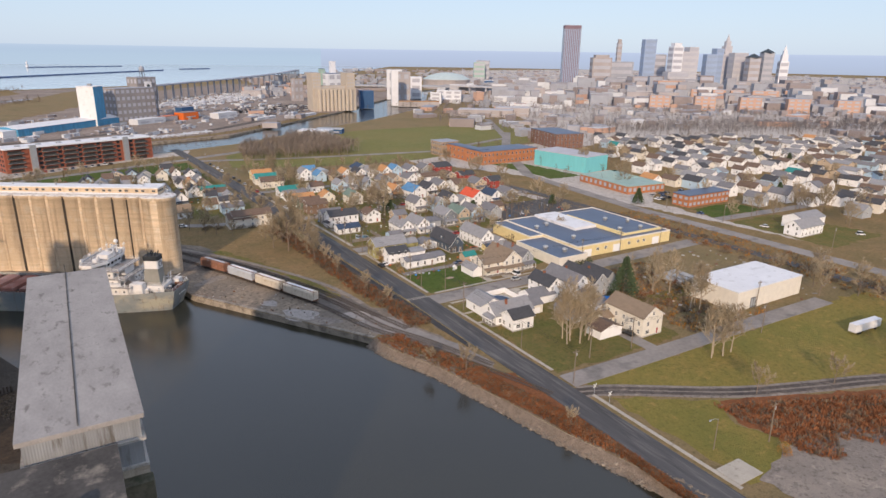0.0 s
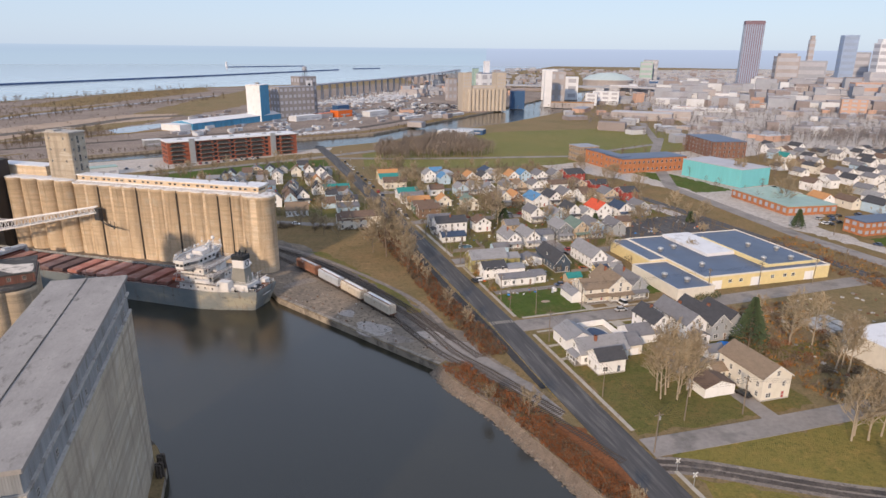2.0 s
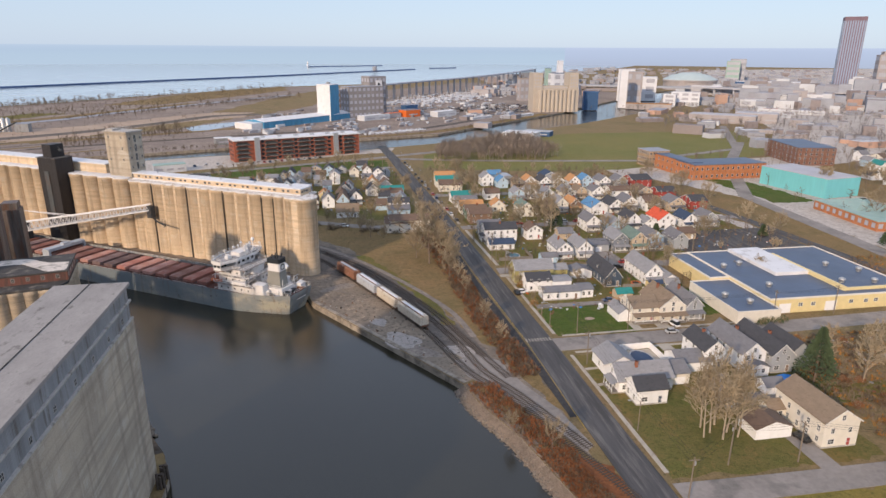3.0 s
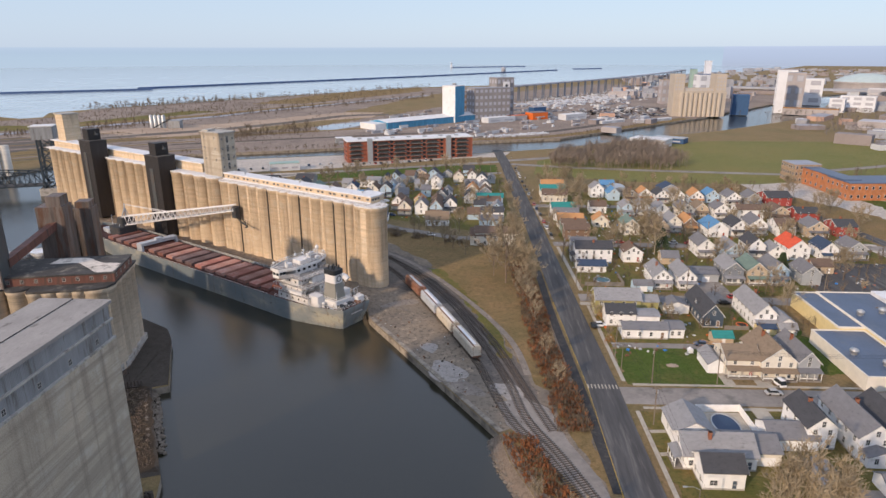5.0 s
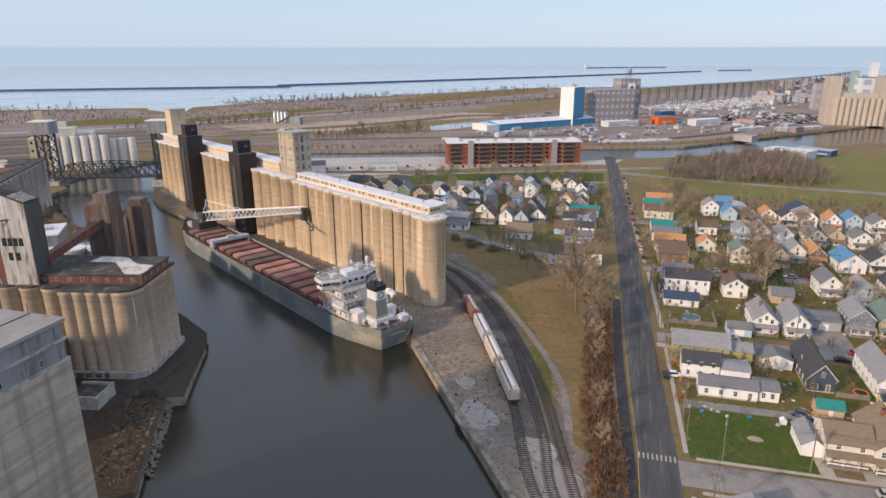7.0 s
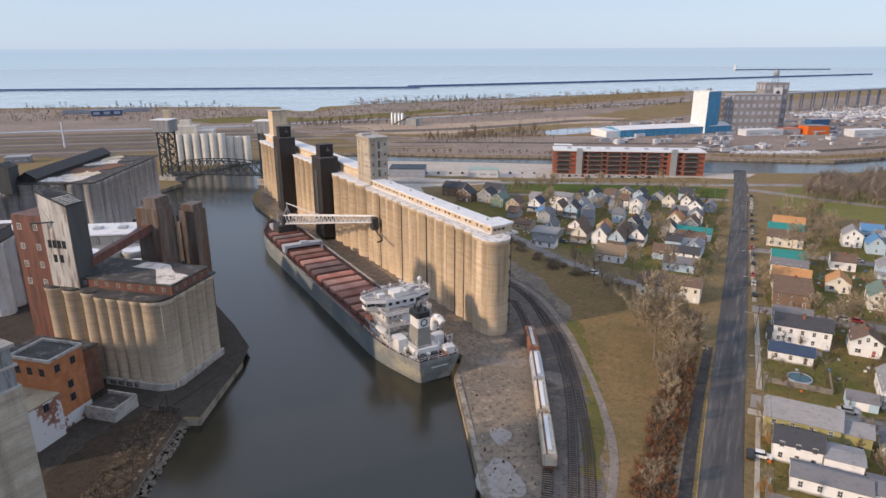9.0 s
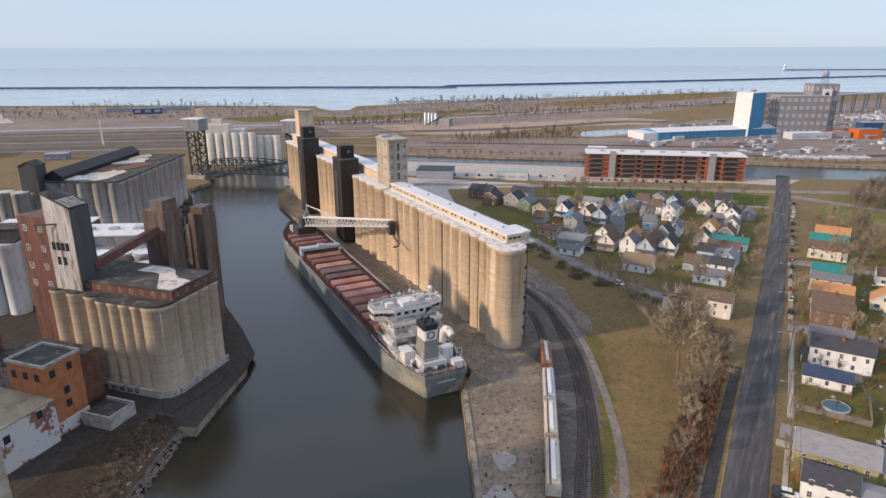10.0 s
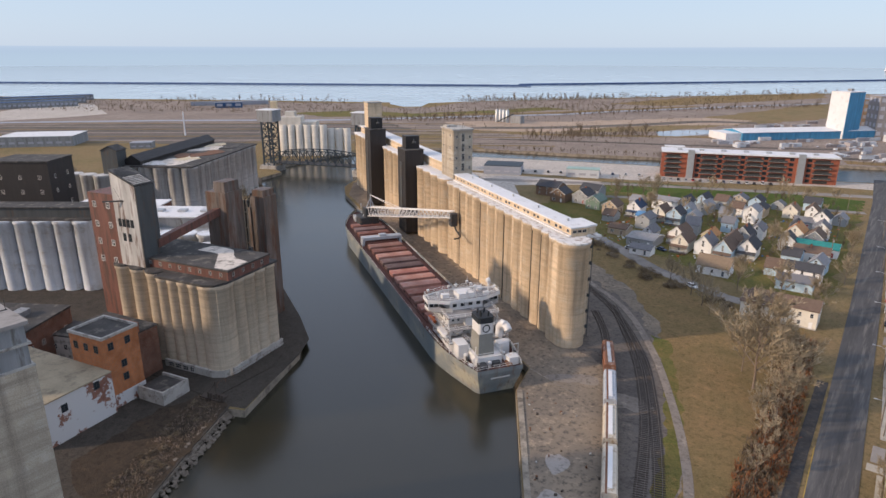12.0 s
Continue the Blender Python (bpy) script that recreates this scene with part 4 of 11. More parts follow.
def put_window(mesh, parent, x, y, z, side, name="window"):
    """side: the way the wall looks."""
    ob = new(name, mesh)
    ob.parent = parent
    ob.matrix_basis = pose(x, y, z, 0, 0, SIDE[side] if isinstance(side, str) else side)
    return ob


def ring_pts(cx, cy, r, n, a0, a1):
    return [(cx + r * math.cos(a0 + (a1 - a0) * i / n), cy + r * math.sin(a0 + (a1 - a0) * i / n)) for i in range(n + 1)]


def bin_mesh(name, r, h, mat, n=28, lip=0.25):
    g = Geo()
    g.lathe(0, 0, [(r, 0), (r, h - 1.2), (r + lip, h - 1.1), (r + lip, h)], n)
    g.face([(r * math.cos(6.2832 * i / n), r * math.sin(6.2832 * i / n), h) for i in range(n)])
    return g.mesh(name, mat)


win_small = win_mesh("window", 0.9, 1.1, trim="concrete", bars=1, rail=1)
win_low = win_mesh("window", 1.3, 0.9, trim="concrete", bars=1, rail=0)
win_wide = win_mesh("window", 2.0, 1.4, trim="concrete", bars=2, rail=1)
win_tall = win_mesh("window", 1.3, 3.2, trim="concrete", bars=1, rail=3)

# main elevator: local x towards its river end, y towards the land, origin on the front foot of the end bins
main = thing("grain_elevator", pose(34.9, 259.3, G0, 0, 0, -31.8), "long buff concrete grain elevator with white roof on the wharf", "grain elevator")
b35 = bin_mesh("bin", 3.95, 33, "silo_buff")
b33 = bin_mesh("bin", 4.6, 32, "silo_buff")
MAIN_BINS = [(-5.3, 4.6), (-9.2, 4.6), (-15.9, 2.65), (-21.35, 2.85)] + [(-27.45 - 6.5 * i, 3.25) for i in range(11)]
bin_of = {}
for row in range(2):
    for i, (x, half) in enumerate(MAIN_BINS):
        r_ = half if i < 2 else half * 1.42
        if row and i < 2:
            continue
        if r_ not in bin_of:
            bin_of[r_] = bin_mesh("bin", r_, 31.4, "silo_buff", 40)
        ob = new("bin", bin_of[r_])
        ob.parent = main
        ob.matrix_basis = pose(x, 3.6 if i < 2 else r_ if not row else 14.2 - r_, 0, 0, 0, 37 * i)
g = Geo()
g.box(-95.5, 1.9, 0, -9.3, 12.4, 31.1)
g.box(-9.3, -0.95, 0, -5.3, 8.1, 31.3)
part("filler_wall", g, "silo_buff", main)
for i, x in enumerate((-13.3, -18.5, -24.2, -30.7, -37.2, -43.7, -50.2, -56.7, -63.2, -69.7, -76.2, -82.7, -89.2)):
    g = Geo()
    # dark column in each deep groove, plain pilaster in the others
    if i in (1, 2, 5, 8, 11):
        g.lathe(x, 1.45, [(0.75, 0), (0.75, 31.2)], 8)
        part("expansion_joint", g, "groove_dark", main, "dark strip in the groove between bins")
    else:
        g.lathe(x, 1.55, [(0.95, 0), (0.95, 31.1)], 10)
        part("pilaster", g, "silo_buff", main)
g = Geo()
g.box(-95.6, 0.8, 31.2, -6.0, 13.4, 31.75)
for row in range(2):
    for i, (x, half) in enumerate(MAIN_BINS):
        r_ = half if i < 2 else half * 1.42
        if row and i < 2:
            continue
        g.lathe(x, 3.6 if i < 2 else r_ if not row else 14.2 - r_, [(r_ + 0.4, 31.25), (r_ + 0.4, 31.7), (0.1, 31.76 + 0.004 * i + 0.002 * row)], 32, smooth=False)
part("roof_deck", g, "roof_white_worn", main)
g = Geo()
g.box(-95.3, 3.8, 31.7, -7.2, 9.3, 34.2)
part("gallery", g, "silo_buff", main)
g = Geo()
g.box(-95.6, 3.4, 34.2, -6.8, 9.7, 34.6)
part("gallery_roof", g, "roof_white", main, "flat white gallery roof")
g = Geo()
g.box(-16.0, 9.3, 31.7, -8.2, 12.6, 34.0)
part("gallery_end", g, "silo_buff", main)
g = Geo()
g.box(-16.2, 9.7, 34.0, -8.0, 13.0, 34.5)
part("gallery_roof", g, "roof_white", main)
g = Geo()
g.box(-95.3, 3.0, 31.9, -7.0, 3.8, 32.3)
part("gallery_ledge", g, "roof_white", main)
for i in range(26):
    put_window(win_low, main, -8.8 - i * 3.3 - (0.9 if i % 2 else 0), 3.8, 32.75, "s")
for y in (5.0, 6.6, 8.2):
    put_window(win_low, main, -7.2, y, 32.75, "e")
for k in range(5):
    g = Geo()
    g.lathe(-14 - 17.5 * k, 6.8, [(0.3, 34.6), (0.3, 35.1), (0.5, 35.2), (0.05, 35.5)], 10)
    part("roof_vent", g, "galvanised", main)
# stair of landings on the end
g = Geo()
for z in range(3, 31, 5):
    g.box(-10.0, 8.4, z, -6.2, 10.8, z + 0.2)
    g.box(-6.3, 8.4, z + 0.2, -6.2, 10.8, z + 1.1)
for x, y in ((-6.2, 8.4), (-6.2, 10.8)):
    g.tube((x, y, 0), (x, y, 32), 0.09)
part("fire_stair", g, "steel_dark", main, "dark steel stair landings")
g = Geo()
g.box(-12.5, 7.0, 0, -8.0, 11.6, 31.3)
part("stair_shaft", g, "silo_buff", main, "pale concrete stair shaft")
# head tower
g = Geo()
g.box(-109, 3.2, 0, -95.8, 11.8, 52.0, bevel=0.3)
part("head_tower", g, "concrete_stained", main, "tall stained concrete head house")
g = Geo()
g.box(-109.4, 2.8, 52.0, -95.4, 12.2, 52.5)
g.box(-108, 3.6, 52.5, -104, 8, 53.2)
for k in range(6):
    g.tube((-108 + k * 2.0, 9, 52.4), (-108 + k * 2.0, 9, 53.8), 0.09)
g.tube((-108, 9, 53.8), (-98, 9, 53.8), 0.09)
part("tower_roof", g, "concrete", main)
for z in (49.3, 44.5, 39.5):
    for x in (-106.5, -99):
        put_window(win_small, main, x, 3.2, z, "s")
for k in range(4):
    put_window(win_tall, main, -95.8, 7.5, 35.5 + k * 4.0, "e")
    for y in (4.7, 10.4):
        put_window(win_small, main, -95.8, y, 36.2 + k * 4.2, "e")
# middle bins, lower roof
for row in range(2):
    for i in range(4):
        ob = new("bin", b33)
        ob.parent = main
        ob.matrix_basis = pose(-101.2 - i * 9.1, 3.6 + row * 9.0, 0, 0, 0, 50 * i)
g = Geo()
g.box(-134, 1.5, 0, -98.5, 15, 31.5)
part("filler_wall", g, "silo_buff", main)
g = Geo()
g.box(-134, 0.2, 32.0, -97.4, 15.5, 32.55)
for i in range(4):
    g.lathe(-101.2 - i * 9.1, 3.6, [(4.95, 32.05), (4.95, 32.5), (0.1, 32.56 + 0.004 * i)], 28, smooth=False)
part("roof_deck", g, "roof_white", main)
g = Geo()
g.box(-190, 5, 32.6, -113, 12, 36.6)
part("gallery", g, "silo_buff", main)
g = Geo()
g.box(-262, 4.6, 36.6, -113, 12.4, 37.0)
part("gallery_roof", g, "roof_white", main)
# far bins
for row in range(2):
    for i in range(15):
        ob = new("bin", b35)
        ob.parent = main
        ob.matrix_basis = pose(-138.5 - i * 8.2, 4.0 + row * 8.0, 0, 0, 0, 61 * i)
g = Geo()
g.box(-255, 2.2, 0, -137, 14, 32.3)
part("filler_wall", g, "silo_buff", main)
g = Geo()
g.box(-260, 0.6, 32.7, -134, 15.2, 33.2)
for i in range(15):
    g.lathe(-138.5 - i * 8.2, 4.0, [(4.3, 32.6), (4.3, 33.1), (0.1, 33.14)], 20, smooth=False)
part("roof_deck", g, "roof_white", main)
g = Geo()
g.box(-258, 5, 33.2, -190, 12, 36.6)
part("gallery", g, "silo_buff", main)
g = Geo()
g.box(-256, 7, 33, -247, 16, 52)
part("head_tower", g, "silo_buff", main, "pale concrete far head house")
g = Geo()
g.box(-256.4, 6.6, 52, -246.6, 16.4, 52.6)
part("tower_roof", g, "concrete", main)
# marine legs
for x0, top in ((-142.5, 43.5), (-204.5, 46.0)):
    g = Geo()
    g.box(x0, -6.0, 1.0, x0 + 11.5, 2.8, top - 4)
    leg = part("marine_leg", g, "corr_brown", main, "dark brown corrugated marine tower")
    g = Geo()
    g.box(x0 + 3.5, -6.25, 6, x0 + 6.5, -6.0, top - 10)
    part("leg_slot", g, "corr_dark", leg)
    g = Geo()
    g.box(x0 + 2.5, -4.5, top - 4, x0 + 8.0, 2.0, top + 2)
    part("leg_head", g, "corr_brown", leg)
    g = Geo()
    for s in (-1, 1):
        g.tube((x0 + 5.2 + s * 2.8, -1.0, top + 1.0), (x0 + 5.2 + s * 4.6, -1.0, top - 0.4), 0.2, n=5)
        g.lathe(x0 + 5.2 + s * 4.4, -1.0, [(0.9, top - 1.0), (0.9, top - 0.3), (0.1, top - 0.2)], 10)
    part("sheave", g, "steel_dark", leg)
    g = Geo()
    g.box(x0 - 0.3, -6.3, top - 4, x0 + 11.8, 3.1, top - 3.7)
    part("leg_roof", g, "roof_tar", leg)

# near elevator that the camera passes
near = thing("grain_elevator", pose(-8, 76, G0), "weathered concrete grain elevator with flat grey felt roof", "grain elevator")
g = Geo()
g.box(0.0, 0.0, -1.5, 13.0, 62.3, 36.6)
part("wall_shaft", g, "concrete_stained", near)
g = Geo()
g.box(0.35, 0.35, 36.6, 12.65, 61.95, 43.4)
part("gallery", g, "corr_grey", near, "grey sheeted gallery under the roof")
g = Geo()
g.box(-0.2, -0.2, 43.4, 13.2, 62.5, 44.0, bevel=0.1)
part("roof", g, "roof_felt", near, "stained grey felt roof")
g = Geo()
g.box(6.1, 0.5, 44.0, 6.25, 62.2, 44.12)
part("roof_seam", g, "roof_tar", near)
g = Geo()
for z in (36.6, 40.2):
    g.box(-0.05, -0.05, z, 13.06, 62.36, z + 0.35)
part("ledge", g, "concrete", near)
for i in range(8):
    put_window(win_small, near, 12.65, 4 + i * 7.6, 37.5, "e")
for x in (2.5, 6.5, 10.5):
    put_window(win_small, near, x, 61.95, 37.5, "n")
g = Geo()
g.tube((6.2, 62, 44), (6.2, 62, 46), 0.05)
part("vent_pipe", g, "steel_dark", near)
# dark slab added over the end wall: shade and moss stain in its colour
g = Geo()
g.box(9.7, -2.0, -1.5, 13.25, -0.02, 35.5, bevel=0.15)
part("pier", g, "concrete_shade_moss", near, "added dark slab for the wall's shaded, mossy end")
# fender piles on the water side
for y in (58.5, 61.5):
    for a in range(7):
        g = Geo()
        g.tube((14.6 + 0.9 * math.cos(a), y + 0.9 * math.sin(a), -4), (14.6 + 0.6 * math.cos(a), y + 0.6 * math.sin(a), 3.2 - 0.15 * (a % 3)), 0.3)
        part("fender_pile", g, "tie_wood", near)

# pale workhouse in front of it
wh = thing("mill_building", pose(-52, 60, G0), "cream-walled mill workhouse with black tarred roof and vents", "mill building")
g = Geo()
g.box(0, 0, -0.5, 53.5, 13.5, 40.0)
part("wall_block", g, "roof_patch", wh, "cream rendered wall")
g = Geo()
g.face([(-0.4, -0.4, 40.0), (53.9, -0.4, 40.0), (53.9, 13.8, 42.0), (-0.4, 13.8, 42.0)])
g.grid([[(-0.4, -0.4, 39.6), (53.9, -0.4, 39.6), (53.9, 13.8, 41.6), (-0.4, 13.8, 41.6)], [(-0.4, -0.4, 40.0), (53.9, -0.4, 40.0), (53.9, 13.8, 42.0), (-0.4, 13.8, 42.0)]], close=True)
part("roof", g, "roof_tar", wh, "black patched tar roof")
for x, y in ((48.5, 4), (43.5, 3), (38.5, 5), (30, 4)):
    g = Geo()
    z = 40 + (y + 0.4) * 2 / 14.2
    g.lathe(x, y, [(0.55, z - 0.2), (0.55, z + 1.2), (0.95, z + 1.3), (0.95, z + 1.6), (0.1, z + 2.1)], 12)
    part("roof_vent", g, "steel_rust", wh, "rusty turbine vent")
for i in range(8):
    put_window(win_small, wh, 51 - i * 3.3, 0, 36.5, "s")
g = Geo()
g.tube((52.4, -0.4, 20), (52.4, -0.4, 38.5), 0.4, n=10)
g.tube((52.4, -0.4, 38.5), (52.4, 0.3, 39.3), 0.4, n=10)
part("duct", g, "steel_rust", wh, "rusty vertical duct")

# elevator across the dock
A_ROT = 13.0
lo = thing("grain_elevator", pose(-28.0, 189.8, G0, 0, 0, A_ROT), "derelict stained concrete elevator with rusty red roof house", "grain elevator")
b26 = bin_mesh("bin", 2.25, 25.5, "silo_grey", 24)
b27 = bin_mesh("bin", 2.6, 25.5, "silo_grey", 24)
for i in range(4):
    ob = new("bin", b26)
    ob.parent = lo
    ob.matrix_basis = pose(-8.2 - i * 3.65, 2.25, 0, 0, 0, 47 * i)
ob = new("bin", bin_mesh("bin", 4.3, 25.5, "silo_grey", 40))
ob.parent = lo
ob.matrix_basis = pose(-4.1, 4.2, 0)
for i in range(4):
    ob = new("bin", b27)
    ob.parent = lo
    ob.matrix_basis = pose(-2.4, 8.9 + i * 4.15, 0, 0, 0, 61 * i)
g = Geo()
g.box(-20.5, 1.1, 0, -1.0, 22.5, 25.2)
part("filler_wall", g, "silo_grey", lo)
g = Geo()
g.prism([(-20.6, -0.3), (-4.0, -0.4), (-1.0, 0.9), (0.3, 4.0), (0.3, 24), (-22, 24)], 25.5, 26.1)
part("roof_deck", g, "roof_tar", lo)
g = Geo()
g.prism([(-20.5, -0.5), (-3.8, -0.6), (-0.8, 0.9), (0.5, 4.2), (0.5, 23.4), (-0.2, 23.4), (-0.2, 4.5), (-1.6, 1.4), (-4.2, 0.3), (-20.5, 0.3)], 0.1, 2.2)
part("plinth", g, "concrete", lo)
for i in range(6):
    put_window(win_wide, lo, -5.2 - i * 2.6, -0.55, 0.5, "s")
b26s = bin_mesh("bin", 3.0, 25.8, "silo_grey", 24)
for i in range(3):
    ob = new("bin", b26s)
    ob.parent = lo
    ob.matrix_basis = pose(-24.2 - i * 6.4, 4.4 + 0.5 * i, 0, 0, 0, 80 * i)
    g = Geo()
    g.lathe(-24.2 - i * 6.4, 4.4 + 0.5 * i, [(3.35, 25.6), (3.35, 26.1), (0.1, 26.3)], 24, smooth=False)
    part("bin_cap", g, "roof_tar", lo)
g = Geo()
g.box(-44, 8.0, 0, -22, 22, 25)
part("rear_block", g, "silo_grey", lo)
g = Geo()
g.box(-46, 4.6, 26.1, 0.2, 20.5, 28.5)
part("roof_house", g, "corr_red", lo, "rust-red sheeted roof house")
g = Geo()
g.box(-46.2, 4.3, 28.5, 0.5, 20.8, 28.9)
part("roof_house_roof", g, "roof_tar", lo)
g = Geo()
g.prism(fray([(-4.5, 5.0), (-0.2, 5.0), (-0.2, 12.5), (-5, 13.5), (-11, 19.2), (-19, 19.6), (-20, 15), (-12, 14.5), (-8, 9.5)], 0.35), 28.9, 28.94)
part("roof_patch", g, "roof_patch", lo, "bare cream patch on the roof")
for i in range(12):
    put_window(win_small, lo, -2.2 - i * 3.5, 4.6, 26.9, "s")
for y in (6.5, 10.2, 13.9, 17.6):
    put_window(win_small, lo, 0.2, y, 26.9, "e")
# sheeted tower with a slanted roof
g = Geo()
g.grid([[(-36, 3.3, 26), (-27.5, 3.3, 26), (-27.5, 9.4, 26), (-36, 9.4, 26)], [(-36, 3.3, 52.0), (-27.5, 3.3, 48.5), (-27.5, 9.4, 48.5), (-36, 9.4, 52.0)]], close=True)
tw = part("work_tower", g, "corr_white", lo, "white sheeted work tower streaked with rust")
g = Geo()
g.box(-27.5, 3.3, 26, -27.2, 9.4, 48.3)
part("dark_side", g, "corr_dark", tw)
g = Geo()
g.slab([(-36.2, 3.0, 52.0), (-27.1, 3.0, 48.4), (-27.1, 9.7, 48.4), (-36.2, 9.7, 52.0)], 0.3)
part("roof", g, "roof_tar", tw)
for k in range(6):
    x0 = -31.5 + k * 0.7
    g = Geo()
    g.box(x0, 3.6, 49.9, x0 + 0.35, 9.0, 50.2, m=Matrix.Translation((0, 0, 0.3 - (x0 + 31.5) * 0.39)))
    part("roof_batten", g, "roof_patch", tw)
for x, z in ((-34.5, 37), (-33, 37), (-31.5, 37), (-30, 37), (-33.5, 33), (-31.5, 33)):
    put_window(win_mesh("window", 1.2, 2.2, trim="steel_dark"), tw, x, 3.3, z, "s")
g = Geo()
g.tube((-37, 0.9, 44), (-32, 3.5, 44.2), 0.22)
g.tube((-33, 3.3, 44.2), (-35, 3.3, 47.5), 0.04)
part("hoist_beam", g, "steel_dark", tw)
g = Geo()
g.box(-45.8, 3.35, 8.0, -36.0, 13, 45.5)
bh = part("brick_head", g, "corr_red", lo, "rust-red sheeted head house")
for x in (-43.6, -38.4):
    for z in (41.5, 36, 31, 26):
        put_window(win_mesh("window", 1.3, 1.7, trim="paint_white"), bh, x, 3.35, z, "s")
# rusty conveyor to the river towers
g = Geo()
g.slab([(-27, 8.2, 30.5), (-20.5, 27, 36.5), (-22.6, 28.3, 36.5), (-29.2, 9.5, 30.5)], 2.3)
part("conveyor_gallery", g, "corr_red", lo, "rust-red sloping conveyor gallery")
for (x0, y0, x1, y1, z0, z1) in ((-26, 26, -18.5, 33, 24, 43), (-23, 26.5, -19, 32.5, 43, 46), (-20.5, 38.5, -15.3, 44.5, 0, 39.5), (-20, 39, -15.8, 44, 39.5, 41.5), (-21.5, 38.2, -20.5, 43, 6, 36)):
    g = Geo()
    g.box(x0, y0, z0, x1, y1, z1)
    part("river_tower", g, "corr_rust", lo, "rust-streaked sheeted river tower")
g = Geo()
for x, y in ((-26, 27), (-17, 27), (-26, 33), (-17, 33)):
    g.box(x - 0.5, y - 0.5, 0, x + 0.5, y + 0.5, 25)
for z in (8, 16):
    g.box(-26, 26.6, z, -17, 27.4, z + 0.7)
    g.box(-17.4, 27, z, -16.6, 33, z + 0.7)
for x in (-23.2, -21.8):
    for y in (38.6, 43.4):
        g.box(x - 0.35, y - 0.35, 0, x + 0.35, y + 0.35, 38)
for z in range(4, 38, 5):
    g.box(-23.5, 38.3, z, -21.4, 38.9, z + 0.5)
    g.box(-23.5, 43.1, z, -21.4, 43.7, z + 0.5)
part("trestle", g, "steel_dark", lo, "black steel trestle legs")
ob = new("bin", bin_mesh("bin", 4.4, 24, "silo_pale"))
ob.parent = lo
ob.matrix_basis = pose(-33, 31, 0)
# dock of timber and concrete round its tip
g = Geo()
g.prism([(-26, -5), (3.5, -8.5), (6.4, 11), (2.2, 24), (-8, 34), (-20, 34)], -3.5, 0.25)
part("dock", g, "dock_dark", lo)
for a in range(6):
    g = Geo()
    g.tube((3 + a * 0.8, -9.2 + a * 0.1, -3), (3 + a * 0.8, -9.0 + a * 0.1, 2.2 - 0.2 * (a % 3)), 0.28)
    part("pile", g, "tie_wood", lo)
g = Geo()
g.box(0.5, -9.3, 0.2, 6.5, -6.2, 0.55)
g.tube((4, -7.5, 0.5), (4, -7.5, 4.5), 0.15)
g.tube((1, -7, 0.5), (4, -7.5, 4.0), 0.08)
part("mooring_dolphin", g, "tie_wood", lo, "broken timber dolphin")
g = Geo()
for y in range(-4, 20, 3):
    g.tube((1.0, y, 0.3), (1.0, y, 1.4), 0.05)
g.tube((1.0, -4, 1.4), (1.0, 17, 1.4), 0.04)
part("railing", g, "steel_rust", lo)

# ---- lake freighter at the wharf: local x forward, y to port, z from the waterline ----
ship = thing("lake_freighter", pose(30.9, 230.2, W0, 0, 0, 146.9), "long grey lake freighter with rust-red hatches and white deckhouse", "ship")
LEN, HB, DK = 171.0, 10.1, 6.0


def breadth(x, level):
    """Half-breadth of the hull; level 0 at the waterline, 1 at the deck."""
    k = 1.0
    if x < 24:
        t = x / 24
        k = (0.62 + 0.38 * math.sin(t * math.pi / 2)) * (0.72 + 0.28 * level + 0.28 * (1 - level) * t)
    if x > LEN - 26:
        t = (LEN - x) / 26
        k = max(0.02, math.sin(min(1, t) * math.pi / 2) ** 0.75) * (0.9 + 0.1 * level)
    return HB * min(1, k)


def sheer(x):
    return DK + (2.2 * ((x - 140) / 31) ** 2 if x > 140 else 0) + (0.5 * (1 - x / 14) if x < 14 else 0)


stations = [LEN * i / 60 for i in range(61)]
g = Geo()
for s in (1, -1):
    rows = []
    for lv, zf in ((0.0, -0.6), (0.25, 0.2), (0.6, 0.55), (1.0, 1.0), (1.0, 1.17)):
        rows.append([(x - (0.0 if x > 1 else (1 - lv) * -2.2), s * breadth(x, lv), sheer(x) * zf if zf > 0 else -1.0) for x in stations])
    g.grid(rows, 0, True)
w = [(2.2, -1.0), (1.7, 1.2), (0.9, 3.3), (0.0, 6.5), (0.0, 7.6)]
for (xa, za), (xb, zb), la, lb in zip(w[:-1], w[1:], (0, 0.25, 0.6, 1), (0.25, 0.6, 1, 1)):
    g.face([(xa, breadth(0, la), za), (xb, breadth(0, lb), zb), (xb, -breadth(0, lb), zb), (xa, -breadth(0, la), za)])
hull = part("hull", g, "hull_grey", ship, "grey steel hull streaked with rust")
g = Geo()
for a, b in zip(stations[:-1], stations[1:]):
    g.face([(a, -breadth(a, 1) + 0.05, sheer(a)), (b, -breadth(b, 1) + 0.05, sheer(b)), (b, breadth(b, 1) - 0.05, sheer(b)), (a, breadth(a, 1) - 0.05, sheer(a))])
part("deck", g, "deck_red", ship, "rust-red steel deck")
hm = Geo()
hm.box(-2.3, -7.0, 0, 2.3, 7.0, 1.3, bevel=0.15)
for k in range(9):
    hm.box(-2.15, -6.6 + k * 1.6, 1.3, 2.15, -6.45 + k * 1.6, 1.42)
hms = {mt: hm.mesh("hatch_cover", mt) for mt in ("hatch_red", "hatch_faded", "hatch_dark")}
HATCH_PAINT = "red red faded red faded faded red dark dark faded red faded red faded red dark red".split()
for i in range(17):
    ob = new("hatch_cover", hms["hatch_" + HATCH_PAINT[i]])
    ob.parent = ship
    ob.matrix_basis = pose(39.0 + i * 6.9, 0, DK + 0.03)
